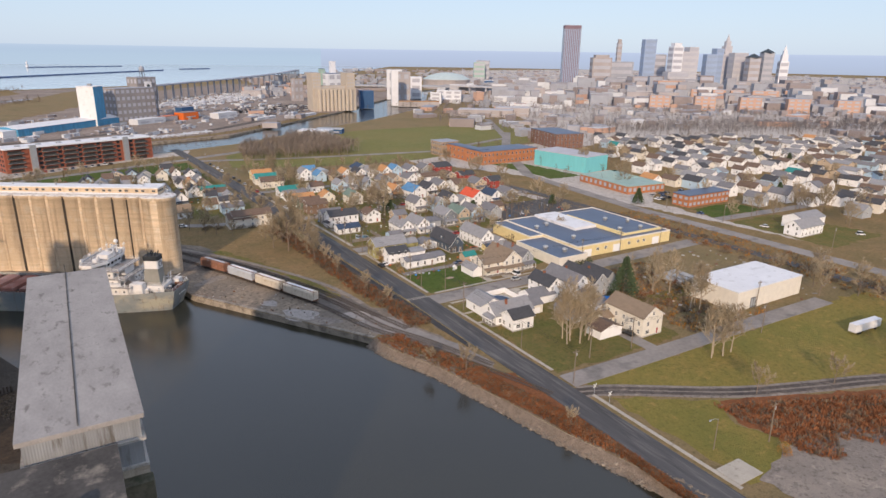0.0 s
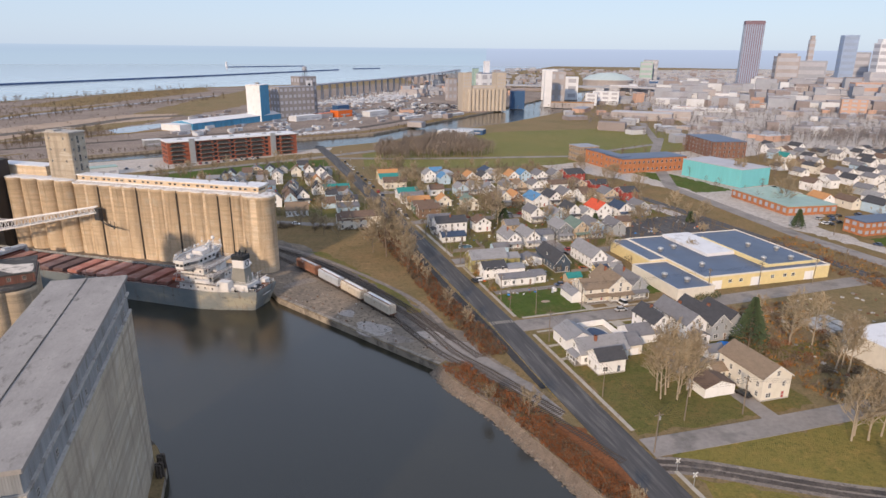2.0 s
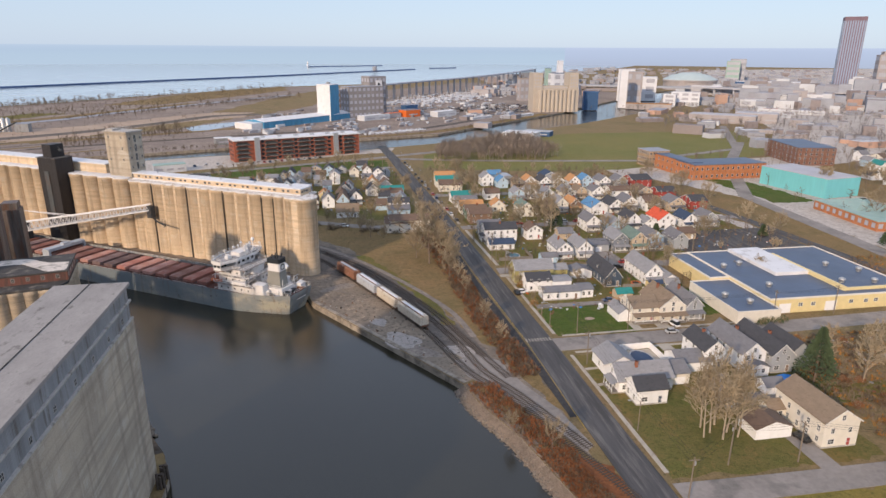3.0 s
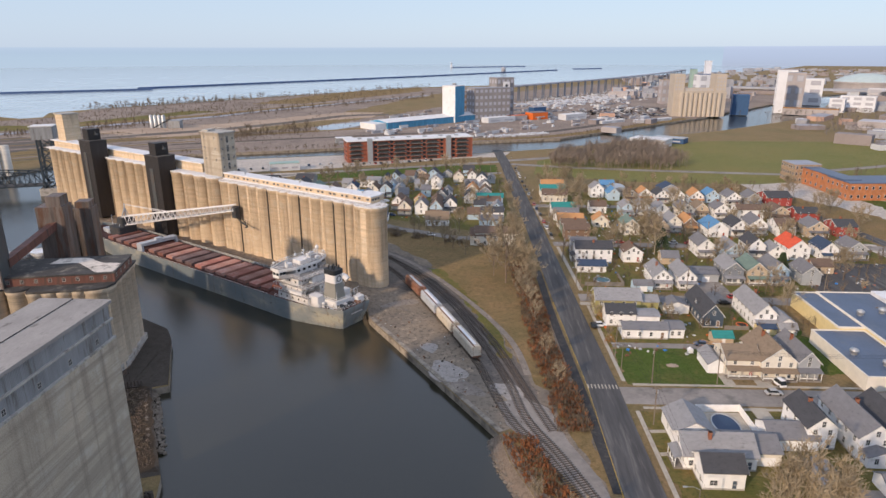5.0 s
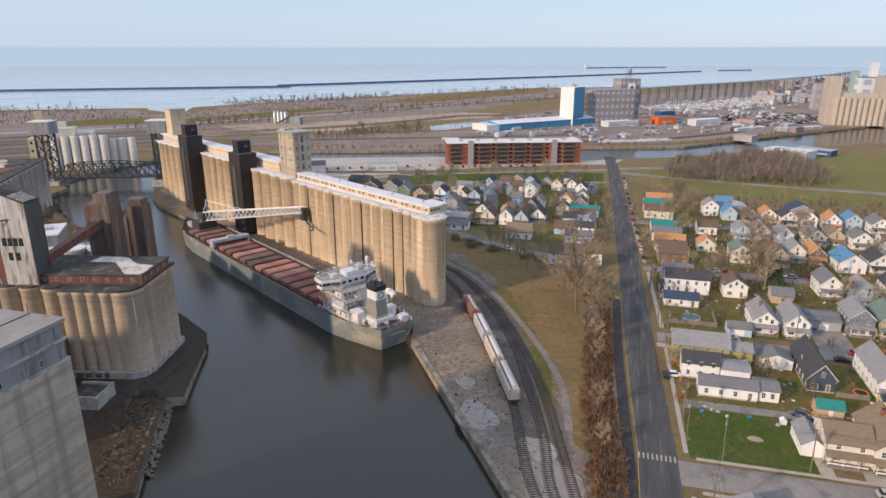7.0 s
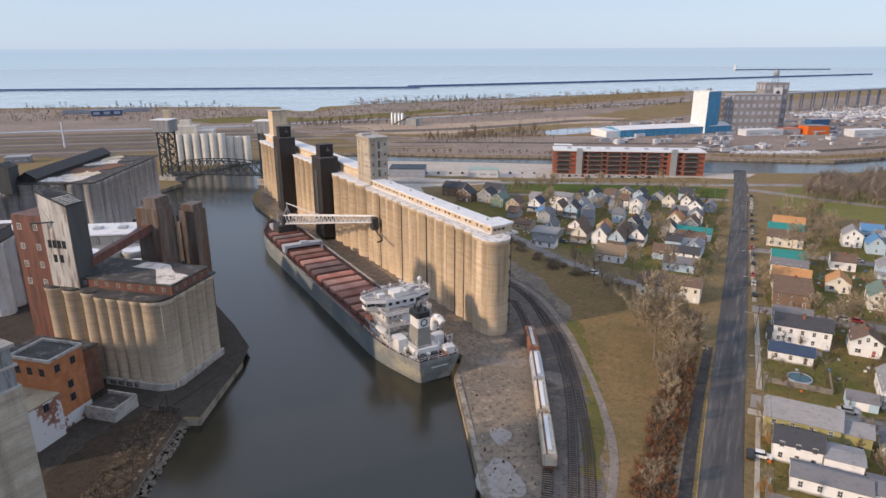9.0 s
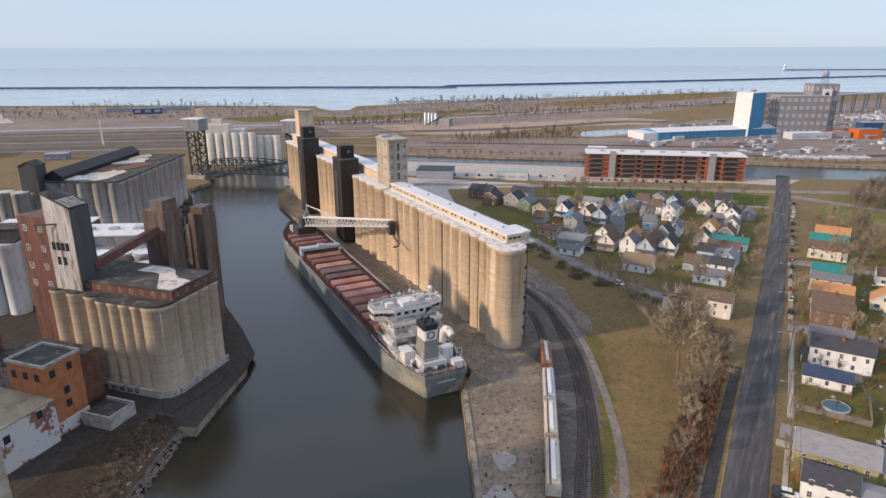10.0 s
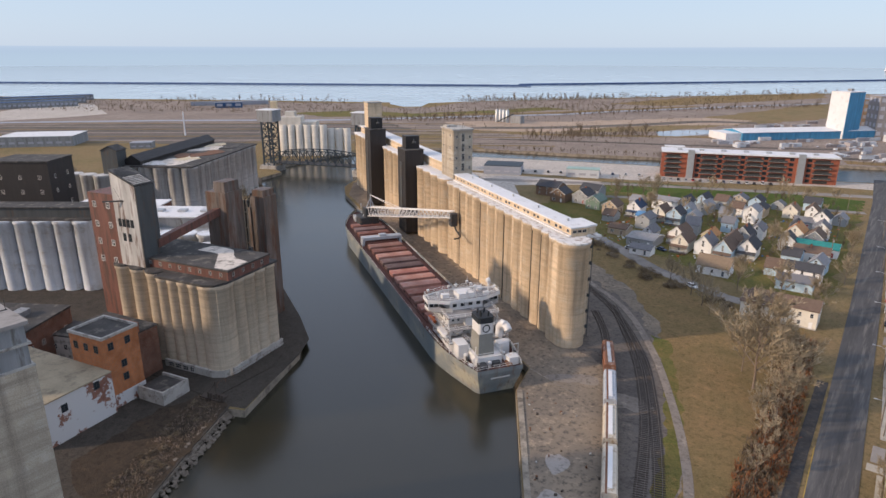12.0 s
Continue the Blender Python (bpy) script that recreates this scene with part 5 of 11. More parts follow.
g = Geo()
for s in (-1, 1):
    g.box(36, s * 7.6 - 0.15, DK, 152, s * 7.6 + 0.15, DK + 0.5)
part("hatch_coaming", g, "deck_red", ship)
# dark plates between the covers stand in for the shadow behind each coaming
for i in range(16):
    g = Geo()
    g.box(41.45 + i * 6.9, -6.9, DK + 0.01, 43.45 + i * 6.9, 6.9, DK + 0.2)
    part("coaming_recess", g, "gap_shade", ship)
# travelling hatch crane
g = Geo()
for s in (-1, 1):
    g.box(119.5, s * 8.0 - 0.5, DK, 123.5, s * 8.0 + 0.5, DK + 3.0)
g.box(119.8, -8.6, DK + 2.2, 123.2, 8.6, DK + 3.4, bevel=0.2)
g.box(120.4, -2, DK + 3.4, 122.6, 1, DK + 4.2)
part("hatch_crane", g, "wagon_grey", ship, "pale grey travelling hatch crane")


def rails(name, pts, parent, h=1.1, mat="steel_white", r=0.05):
    g = Geo()
    for a, b in zip(pts[:-1], pts[1:]):
        a, b = Vector(a), Vector(b)
        for z in (h * 0.5, h):
            g.tube(a + Vector((0, 0, z)), b + Vector((0, 0, z)), r, n=4, caps=False)
        n = max(1, int((b - a).length / 2.5))
        for i in range(n + 1):
            p = a.lerp(b, i / n)
            g.tube(p, p + Vector((0, 0, h)), r, n=4, caps=False)
    return part(name, g, mat, parent)


for s in (-1, 1):
    rails("railing", [(x, s * (breadth(x, 1) - 0.25), sheer(x)) for x in range(34, 168, 6)], ship, r=0.04)
rails("railing", [(x, breadth(x, 1) - 0.2, sheer(x) + 0.9) for x in (1, 6, 12, 18, 24, 30)], ship)
rails("railing", [(x, -breadth(x, 1) + 0.2, sheer(x) + 0.9) for x in (1, 6, 12, 18, 24, 30)], ship)
rails("railing", [(0.5, -6.2, 7.3), (0.5, 6.2, 7.3)], ship)
# after deckhouse, tier on tier
g = Geo()
g.box(15.5, -7.6, DK, 31, 7.6, 8.9, bevel=0.3)
house_w = part("deckhouse", g, "ship_white", ship, "white steel deckhouse in tiers")
for b_ in ((19, -6.8, 8.9, 30.6, 7.0, 11.6), (20.6, -6.6, 11.6, 30.4, 6.8, 14.4), (16.2, -5.4, 8.9, 19, 1.0, 11.4), (18.6, -4.0, 11.6, 20.6, 2.2, 14.2)):
    g = Geo()
    g.box(*b_, bevel=0.25)
    part("deckhouse_tier", g, "ship_white", house_w)
for z, x0, x1, y in ((8.9, 14.0, 31.4, 8.8), (11.6, 16.0, 31.0, 7.9), (14.4, 18.0, 30.9, 7.6)):
    g = Geo()
    g.box(x0, -y, z, x1, y, z + 0.16)
    part("deck_tier", g, "deck_grey", house_w)
    rails("railing", [(x1, -y + 0.1, z + 0.1), (x0 + 0.1, -y + 0.1, z + 0.1), (x0 + 0.1, y - 0.1, z + 0.1), (x1, y - 0.1, z + 0.1)], house_w, r=0.07)
    for px_, py_ in ((x0 + 0.5, -y + 0.4), (x0 + 0.5, y - 0.4), (x0 + 0.5, 0.0)):
        g = Geo()
        g.tube((px_, py_, z - 2.7), (px_, py_, z), 0.12, n=6)
        part("stanchion", g, "ship_white", house_w)


def prism(g, pts, z0, z1):
    """Upright prism over a plan outline."""
    g.grid([[(x, y, z0) for x, y in pts], [(x, y, z1) for x, y in pts]], close=True)
    g.face([(x, y, z1) for x, y in pts])
    g.face([(x, y, z0) for x, y in pts][::-1])


WHEEL = [(23.6, -5.0), (29.2, -5.6), (31.0, -3.4), (31.0, 3.4), (29.2, 5.6), (23.6, 5.0)]
g = Geo()
prism(g, WHEEL, 14.5, 17.1)
part("wheelhouse", g, "ship_white", house_w, "white wheelhouse with canted corners")
WINGS = [(22.0, -4.6), (25.4, -10.8), (29.0, -10.8), (31.6, -4.0), (31.6, 4.0), (29.0, 10.8), (25.4, 10.8), (22.0, 4.6)]
g = Geo()
prism(g, WINGS, 14.2, 14.5)
part("bridge_deck", g, "deck_grey", house_w)
for s in (-1, 1):
    g = Geo()
    prism(g, [(25.6, s * 7.6), (25.6, s * 10.7), (28.9, s * 10.7), (29.9, s * 7.6)][::s], 14.5, 16.9)
    part("bridge_wing", g, "ship_white", house_w, "white wing cab with dark panes")
    g = Geo()
    for (ax, ay), (bx, by) in (((22.1, 4.7), (25.4, 10.7)), ((28.9, 10.7), (31.5, 4.1))):
        g.slab([(ax, s * ay, 15.6), (bx, s * by, 15.6), (bx, s * by, 14.45), (ax, s * ay, 14.45)], 0.12)
    part("bulwark", g, "ship_white", house_w)
ROOF = [(22.6, -5.4), (25.2, -11.0), (29.4, -11.0), (31.8, -4.4), (31.8, 4.4), (29.4, 11.0), (25.2, 11.0), (22.6, 5.4)]
g = Geo()
prism(g, ROOF, 17.1, 17.4)
part("bridge_roof", g, "deck_grey", house_w)
for (ax, ay), (bx, by) in zip(ROOF, ROOF[1:] + ROOF[:1]):
    g = Geo()
    e_ = Vector((bx - ax, by - ay, 0))
    q_ = Vector((e_.y, -e_.x, 0)).normalized() * 0.08
    p_, r_ = Vector((ax, ay, 16.9)), Vector((bx, by, 16.9))
    prism(g, [(v.x, v.y) for v in (p_ - q_, r_ - q_, r_ + q_, p_ + q_)], 16.9, 17.9)
    part("fascia", g, "ship_white", house_w)
rails("railing", [(x * 0.985 + 0.4, y * 0.97, 17.8) for x, y in ROOF + ROOF[:1]], house_w, r=0.06)
g = Geo()
g.box(24.2, -2.6, 17.4, 28.4, 2.2, 18.9, bevel=0.25)
part("chart_house", g, "ship_white", house_w)
for b_ in ((26.0, 4.2, 17.4, 27.6, 6.4, 18.5), (24.6, -7.4, 17.4, 25.8, -5.8, 18.4), (28.6, -6.8, 17.4, 29.8, -5.4, 18.3)):
    g = Geo()
    g.box(*b_, bevel=0.15)
    part("roof_locker", g, "ship_white", house_w)
pm = Geo()
pm.box(-0.6, -0.06, 0, 0.6, 0.02, 0.9)
pm = pm.mesh("bridge_pane", "glass")
for i in range(6):
    put_window(pm, house_w, 31.03, -3.0 + i * 1.2, 15.5, "e", "bridge_pane")
for y in (-3.6, -1.2, 1.2, 3.6):
    put_window(pm, house_w, 23.57, y, 15.5, "w", "bridge_pane")
for s, side in ((1, "n"), (-1, "s")):
    for x in (26.4, 28.0):
        put_window(pm, house_w, x, s * 10.72, 15.5, side, "bridge_pane")
    for y in (8.4, 9.8):
        put_window(pm, house_w, 25.57, s * y, 15.5, "w", "bridge_pane")
port_m = Geo()
port_m.box(-0.3, -0.04, 0, 0.3, 0.02, 0.7)
port_m = port_m.mesh("porthole", "glass")
for z, y, xs in ((6.9, 7.6, range(17, 30, 3)), (9.9, 7.0, range(21, 30, 3)), (12.6, 6.8, range(22, 30, 3))):
    for x in xs:
        put_window(port_m, house_w, x, y, z, "n", "porthole")
for z, x, ys in ((9.9, 19, (2.4, 4.0, 5.6)), (12.6, 20.6, (3.6, 5.2, -5.4)), (9.9, 16.2, (-4.2, -2.0, 0.0)), (7.0, 15.5, (-6, -3, 0, 3, 6))):
    for y in ys:
        put_window(port_m, house_w, x, y, z, "w", "porthole")
# mast, radar, dome
g = Geo()
g.tube((25, -3, 17.4), (25, -3, 21.0), 0.45, 0.25, 8)
g.tube((25, -5.5, 19.6), (25, -0.5, 19.6), 0.1, n=5)
g.box(24.7, -5.0, 20.3, 25.3, -1.5, 20.6)
g.tube((26.5, -7.8, 17.4), (26.5, -7.8, 20.6), 0.18, n=6)
for a, b in ((24, 3), (28, 5), (24.5, 8), (29, 0), (28, -5)):
    g.tube((a, b, 17.4), (a, b, 19.4), 0.07, n=5)
part("mast", g, "ship_white", ship, "white radar mast")
g = Geo()
g.lathe(26.5, -7.8, [(0.05, 22.0), (0.5, 21.8), (0.75, 21.2), (0.6, 20.7), (0.3, 20.5)], 12)
part("radar_dome", g, "ship_white", ship)
# funnel
fn = part("funnel", (lambda g: (g.grid([[(5.5 + q, 1.5 - p, DK), (12 - q, 1.5 - p, DK), (12 - q, 1.5 + p, DK), (5.5 + q, 1.5 + p, DK)] for q, p in ((0, 2.4),)] +
                                      [[(6.2, -0.4, 14.6), (11.0, -0.4, 14.6), (11.0, 3.4, 14.6), (6.2, 3.4, 14.6)]], close=True), g)[1])(Geo()), "funnel_grey", ship, "grey tapering funnel with white band and black top")
g = Geo()
g.box(6.1, -0.5, 14.6, 11.1, 3.5, 17.6, bevel=0.4)
part("funnel_band", g, "ship_white", fn)
g = Geo()
g.lathe(6.0, 1.5, [(1.1, 0), (0.8, 0), (0.8, 0.06), (1.1, 0.06)], 16)
em = g.mesh("emblem", "funnel_black")
e1 = new("emblem", em)
e1.parent, e1.matrix_basis = fn, pose(6.07, 1.5, 16.1, 0, -90, 0) @ pose(-6.0, -1.5, 0)
g = Geo()
g.box(5.9, -0.7, 17.6, 11.3, 3.7, 19.2, bevel=0.5)
part("funnel_top", g, "funnel_black", fn)
for x, y in ((7.2, 0.6), (8.3, 2.4), (9.6, 0.8), (7.2, 2.6), (9.8, 2.6)):
    g = Geo()
    g.tube((x, y, 19.1), (x - 0.5, y, 20.6), 0.22, 0.26, 7)
    part("exhaust_pipe", g, "funnel_black", fn)
# poop deck gear
for nm, b, mt, lb in (("vent_house", (10.5, 4.5, DK, 15, 7.5, 10.2), "ship_white", "white vent casing"), ("vent_house", (2.5, -6.5, DK + 0.4, 5, -3.5, 8.6), "ship_white", "white vent casing"),
                      ("winch", (2.2, 2.4, DK + 0.4, 4.6, 4.6, 7.6), "steel_dark", "dark deck winch"), ("winch", (3.2, -1.6, DK + 0.4, 5, 0.6, 7.5), "steel_dark", "dark deck winch"),
                      ("vent_house", (9.5, -7.0, DK, 12.0, -3.6, 9.4), "ship_white", "white vent casing"), ("engine_casing", (4.6, -2.6, DK, 13.4, 4.6, 8.7), "ship_white", "white engine casing under the funnel"), ("deck_box", (12.5, -8.5, DK, 14.3, -5.5, 8.4), "ship_white", "white deck box")):
    g = Geo()
    g.box(*b, bevel=0.2)
    part(nm, g, mt, ship, lb)
g = Geo()
duct = [(15.0, -6.2, DK), (14.8, -6.3, 11.8), (13.8, -6.6, 13.2), (12.2, -6.9, 13.4), (10.8, -7.2, 12.2)]
for p, q in zip(duct[:-1], duct[1:]):
    g.tube(p, q, 1.05, n=12)
part("ventilator", g, "ship_white", ship, "bent white ventilator duct")
g = Geo()
for a, b in (((14, 7, 6), (17, 8, 10)), ((15, 2.5, 9), (19, 5, 12)), ((22, -2, 14.4), (24, 2, 17.4))):
    a, b = Vector(a), Vector(b)
    for s in (-0.35, 0.35):
        g.tube(a + Vector((0, s, 0)), b + Vector((0, s, 0)), 0.07, n=4)
    for i in range(8):
        p = a.lerp(b, i / 7)
        g.box(p.x - 0.15, p.y - 0.35, p.z, p.x + 0.15, p.y + 0.35, p.z + 0.05)
part("stairs", g, "ship_white", ship)
g = Geo()
g.tube((4, 5.5, 7), (3.2, 5.5, 13), 0.09, n=5)
g.tube((4.6, -2.4, 8), (4.6, -2.4, 12), 0.08, n=5)
part("flagstaff", g, "ship_white", ship)
# bow gear and unloading boom
g = Geo()
g.box(149, -6, DK, 158, 3, DK + 4.5, bevel=0.5)
g.box(150, -6, DK + 4.5, 155, 0.5, DK + 8.5, bevel=0.5)
part("boom_house", g, "steel_dark", ship, "dark steel boom house")
g = Geo()
g.box(157.5, -4.5, DK + 0.5, 163, 3.5, DK + 3.0, bevel=0.4)
part("bow_house", g, "wagon_grey", ship)
g = Geo()
g.tube((152.5, -3, DK + 8), (152.5, -3, DK + 15), 0.4, 0.25, 7)
g.tube((160, 0, DK + 2), (160, 0, DK + 9), 0.18, n=6)
for y in (-6, 1):
    g.tube((152.5, y, DK + 4), (152.5, -3, DK + 13), 0.25, n=6)
part("a_frame", g, "wagon_grey", ship)
boom = part("unloading_boom", Geo().mesh("unloading_boom", "ship_white"), "ship_white", ship, "white lattice unloading boom swung out over the wharf")
a, b = Vector((152, -2, 11.2)), Vector((93.5, -22, 22.5))
d = (b - a).normalized()
n = Vector((-d.y, d.x, 0)).normalized()
up = Vector((0, 0, 1))
g = Geo()
N = 22
chords = []
for sy, sz in ((-1.6, -0.4), (1.6, -0.4), (-1.3, 3.7), (1.3, 3.7)):
    p0, p1 = a + n * sy + up * sz, b + n * sy * 0.7 + up * (sz * 0.6)
    g.tube(p0, p1, 0.27, n=5)
    chords.append((p0, p1))
for i in range(N):
    for lo_c, hi_c in ((0, 2), (1, 3)):
        p, q = chords[lo_c], chords[hi_c]
        k0, k1, km = i / N, (i + 1) / N, (i + 0.5) / N
        g.tube(p[0].lerp(p[1], k0), q[0].lerp(q[1], km), 0.16, n=4, caps=False)
        g.tube(q[0].lerp(q[1], km), p[0].lerp(p[1], k1), 0.16, n=4, caps=False)
    g.tube(chords[0][0].lerp(chords[0][1], i / N), chords[1][0].lerp(chords[1][1], i / N), 0.1, n=4, caps=False)
part("lattice", g, "ship_white", boom)
g = Geo()
g.slab([a + n * 0.7, b + n * 0.7, b - n * 0.7, a - n * 0.7], 0.35)
part("belt", g, "wagon_grey", boom)
for s in (-1, 1):
    g = Geo()
    g.tube((152.5, -3, DK + 14.5), a.lerp(b, 0.45) + n * s * 1.2 + up * 2.3, 0.14, n=5)
    part("stay", g, "ship_white", boom)
g = Geo()
g.box(b.x - 1.5, b.y - 1.5, b.z - 3.5, b.x + 1.2, b.y + 1.2, b.z + 1.5, bevel=0.3)
hoop = [b + Vector((0, 0, -2.5)), b + Vector((-1.5, -0.8, -5.0)), b + Vector((-4.5, -1.5, -6.6)), b + Vector((-8.5, 0.5, -6.2)), b + Vector((-11.0, 3.5, -5.6))]
for p, q in zip(hoop[:-1], hoop[1:]):
    g.tube(p, q, 0.32, n=7)
for p in hoop[1:4]:
    g.tube(p, p + Vector((0, 0, 2.4)), 0.12, n=5)
part("boom_head", g, "steel_dark", boom, "dark discharge head")
g = Geo()
g.grid([[(30.9 + l, 7.7 + w_ * math.cos(a), 9.6 - 0.75 * math.sin(a)) for a in [k * math.pi / 6 for k in range(7)]] for l, w_ in ((-2.6, 0.08), (-1.9, 0.75), (0, 1.0), (1.8, 0.8), (2.6, 0.08))])
g.box(28.6, 7.2, 9.5, 33.2, 8.2, 9.75, bevel=0.2)
part("rescue_boat", g, "orange_paint", ship, "small orange rescue boat")
g = Geo()
for x in (29.2, 32.4):
    g.tube((x, 6.6, 9.0), (x, 6.8, 11.4), 0.13, n=6)
    g.tube((x, 6.8, 11.4), (x, 8.2, 11.2), 0.1, n=6)
part("davit", g, "ship_white", ship)
# stern railings and gantries of the poop
rails("railing", [(13.4, -2.6, 8.7), (4.7, -2.6, 8.7), (4.7, 4.6, 8.7), (13.4, 4.6, 8.7)], ship, r=0.07)
for xs_, ys_ in ((3.6, 5.2), (3.6, -4.6), (8.0, -8.0), (14.0, 7.9)):
    g = Geo()
    for q_ in (-0.8, 0.8):
        g.tube((xs_, ys_ + q_, DK), (xs_, ys_ + q_, DK + 3.4), 0.11, n=6)
    g.tube((xs_, ys_ - 0.9, DK + 3.4), (xs_, ys_ + 0.9, DK + 3.4), 0.11, n=6)
    g.tube((xs_, ys_, DK + 3.4), (xs_ - 1.6, ys_, DK + 4.4), 0.09, n=6)
    part("gear_gallows", g, "ship_white", ship, "white pipe gallows")
# gear crowded on the after decks
rg = random.Random(8)
for k in range(30):
    x, y = rg.uniform(1.5, 14.0), rg.uniform(-7.0, 7.0)
    if 5 < x < 12.5 and -1.5 < y < 4.5 or abs(y) > breadth(x, 1) - 1.2:
        continue
    g = Geo()
    if k % 3 == 0:
        g.lathe(x, y, [(0.3, DK), (0.3, DK + 1.3), (0.55, DK + 1.4), (0.5, DK + 1.9), (0.05, DK + 2.1)], 9)
        part("mushroom_vent", g, "ship_white", ship, "white mushroom vent")
    elif k % 3 == 1:
        for s in (-0.45, 0.45):
            g.lathe(x + s, y, [(0.25, DK), (0.22, DK + 1.0), (0.32, DK + 1.05), (0.05, DK + 1.1)], 8)
        part("bollard", g, "steel_dark", ship, "black mooring bollards")
    else:
        w, d, h = rg.uniform(0.5, 1.4), rg.uniform(0.4, 1.0), rg.uniform(0.7, 1.9)
        g.box(x - w, y - d, DK, x + w, y + d, DK + h, bevel=0.12)
        part("deck_locker", g, rg.choice(("ship_white", "ship_white", "wagon_grey", "steel_rust")), ship, "painted steel deck locker")
for s in (-1, 1):
    g = Geo()
    g.box(17.5, s * 8.2 - 0.85, 9.5, 23.5, s * 8.2 + 0.85, 10.5, bevel=0.7)
    part("lifeboat", g, "ship_white", house_w, "covered lifeboat on davits")
    g = Geo()
    for x in (18, 23):
        g.tube((x, s * 7.4, 9.0), (x, s * 7.6, 12.0), 0.14, n=6)
        g.tube((x, s * 7.6, 12.0), (x, s * 8.8, 12.3), 0.12, n=6)
    part("davit", g, "ship_white", house_w)
for x0, z0, x1, z1, y in ((16.5, 6.0, 13.0, 8.9, 6.8), (19.0, 8.9, 15.5, 11.6, 5.0), (21.5, 11.6, 18.5, 14.4, -4.6), (16.5, 6.0, 13.0, 8.9, -6.8)):
    g = Geo()
    for s in (-0.4, 0.4):
        g.tube((x0, y + s, z0), (x1, y + s, z1 + 0.2), 0.07, n=4)
        g.tube((x0, y + s, z0 + 1.0), (x1, y + s, z1 + 1.2), 0.05, n=4)
    for k in range(10):
        p = Vector((x0, y, z0)).lerp(Vector((x1, y, z1)), (k + 0.5) / 10)
        g.box(p.x - 0.15, p.y - 0.4, p.z, p.x + 0.15, p.y + 0.4, p.z + 0.05)
    part("ladder", g, "ship_white", house_w)
for x, y, h in ((24, -8.5, 3.5), (24, 8.5, 3.5), (29.5, -9.5, 2.2), (29.5, 9.5, 2.2), (27, 2.0, 4.5), (26, -1.0, 6.0), (23.5, 0, 2.8), (30.2, 3, 2.4), (30.2, -4, 2.4)):
    g = Geo()
    g.tube((x, y, 17.4), (x, y, 17.4 + h), 0.09, 0.05, 5)
    g.box(x - 0.3, y - 0.35, 17.4 + h * 0.7, x + 0.3, y + 0.35, 17.4 + h * 0.7 + 0.5)
    part("aerial", g, "ship_white", ship, "white aerial with lamp box")
# mooring lines
g = Geo()
for p, q in (((2, -6.5, 7), (-9, -16, 2.2)), ((160, -5, 8), (172, -16, 2.2))):
    g.tube(p, q, 0.05, n=4)
part("mooring_line", g, "wood_grey", ship)
# unreadable name across the transom
g = Geo()
for k in range(11):
    g.box(-0.06, -2.6 + k * 0.48, 4.9, 0.0, -2.3 + k * 0.48, 5.25)
part("name_bars", g, "ship_white", ship)

# ---- hopper wagons on the yard track ----
def wagon(x, y, rz, length, body, roof, label, box=False):
    w = thing("railway_wagon", pose(x, y, G0 + 0.28, 0, 0, rz), label, "railway wagon", "wagons on the yard track")
    L, h = length / 2, 1.5
    g = Geo()
    sec = [(-h, 1.0), (h, 1.0), (h, 3.6), (h * 0.78, 4.1), (-h * 0.78, 4.1), (-h, 3.6)]
    g.grid([[(xx, p, q) for p, q in sec] for xx in (-L + 0.8, L - 0.8)], close=True)
    for xx, fl in ((-L + 0.8, 1), (L - 0.8, -1)):
        g.face([(xx, p, q) for p, q in sec][::fl])
    part("body", g, body, w)
    if not box:
        for k in range(3):
            g = Geo()
            c = -L + 0.8 + (2 * L - 1.6) * (k + 0.5) / 3
            g.grid([[(c - 2.2, -1.3, 1.0), (c + 2.2, -1.3, 1.0), (c + 2.2, 1.3, 1.0), (c - 2.2, 1.3, 1.0)], [(c - 0.6, -0.5, 0.35), (c + 0.6, -0.5, 0.35), (c + 0.6, 0.5, 0.35), (c - 0.6, 0.5, 0.35)]][::-1], close=True)
            part("hopper_chute", g, body, w)
    for k in range(12):
        g = Geo()
        c = -L + 1.2 + (2 * L - 2.4) * k / 11
        for s in (-1, 1):
            g.box(c - 0.06, s * h - 0.07, 1.05, c + 0.06, s * h + 0.07, 3.55)
        part("rib", g, body, w)
    g = Geo()
    g.box(-L + 2, -0.45, 4.1, L - 2, 0.45, 4.34)
    part("roof_hatch", g, roof, w, "pale trough hatch along the roof")
    g = Geo()
    g.box(-L + 0.2, -1.4, 0.85, L - 0.2, 1.4, 1.0)
    for s in (-1, 1):
        g.box(s * (L - 0.3) - 0.1, -1.3, 1.0, s * (L - 0.3) + 0.1, 1.3, 1.1)
        for y0 in (-1.2, 1.2):
            g.tube((s * (L - 0.3), y0, 1.0), (s * (L - 0.3), y0, 4.0), 0.04, n=4)
    g.box(-L + 0.4, -0.9, 4.12, L - 0.4, -0.5, 4.18)
    part("underframe", g, "steel_rust", w)
    for bx in (-L + 2.2, L - 2.2):
        for dx in (-0.9, 0.9):
            for s in (-1, 1):
                g = Geo()
                g.tube((bx + dx, s * 0.68, 0.45), (bx + dx, s * 0.82, 0.45), 0.45, n=14)
                part("wheel", g, "steel_dark", w)
    for s in (-1, 1):
        g = Geo()
        g.box(s * L - 0.35, -0.15, 0.7, s * L + 0.35, 0.15, 0.95)
        part("coupler", g, "steel_rust", w)
    return w


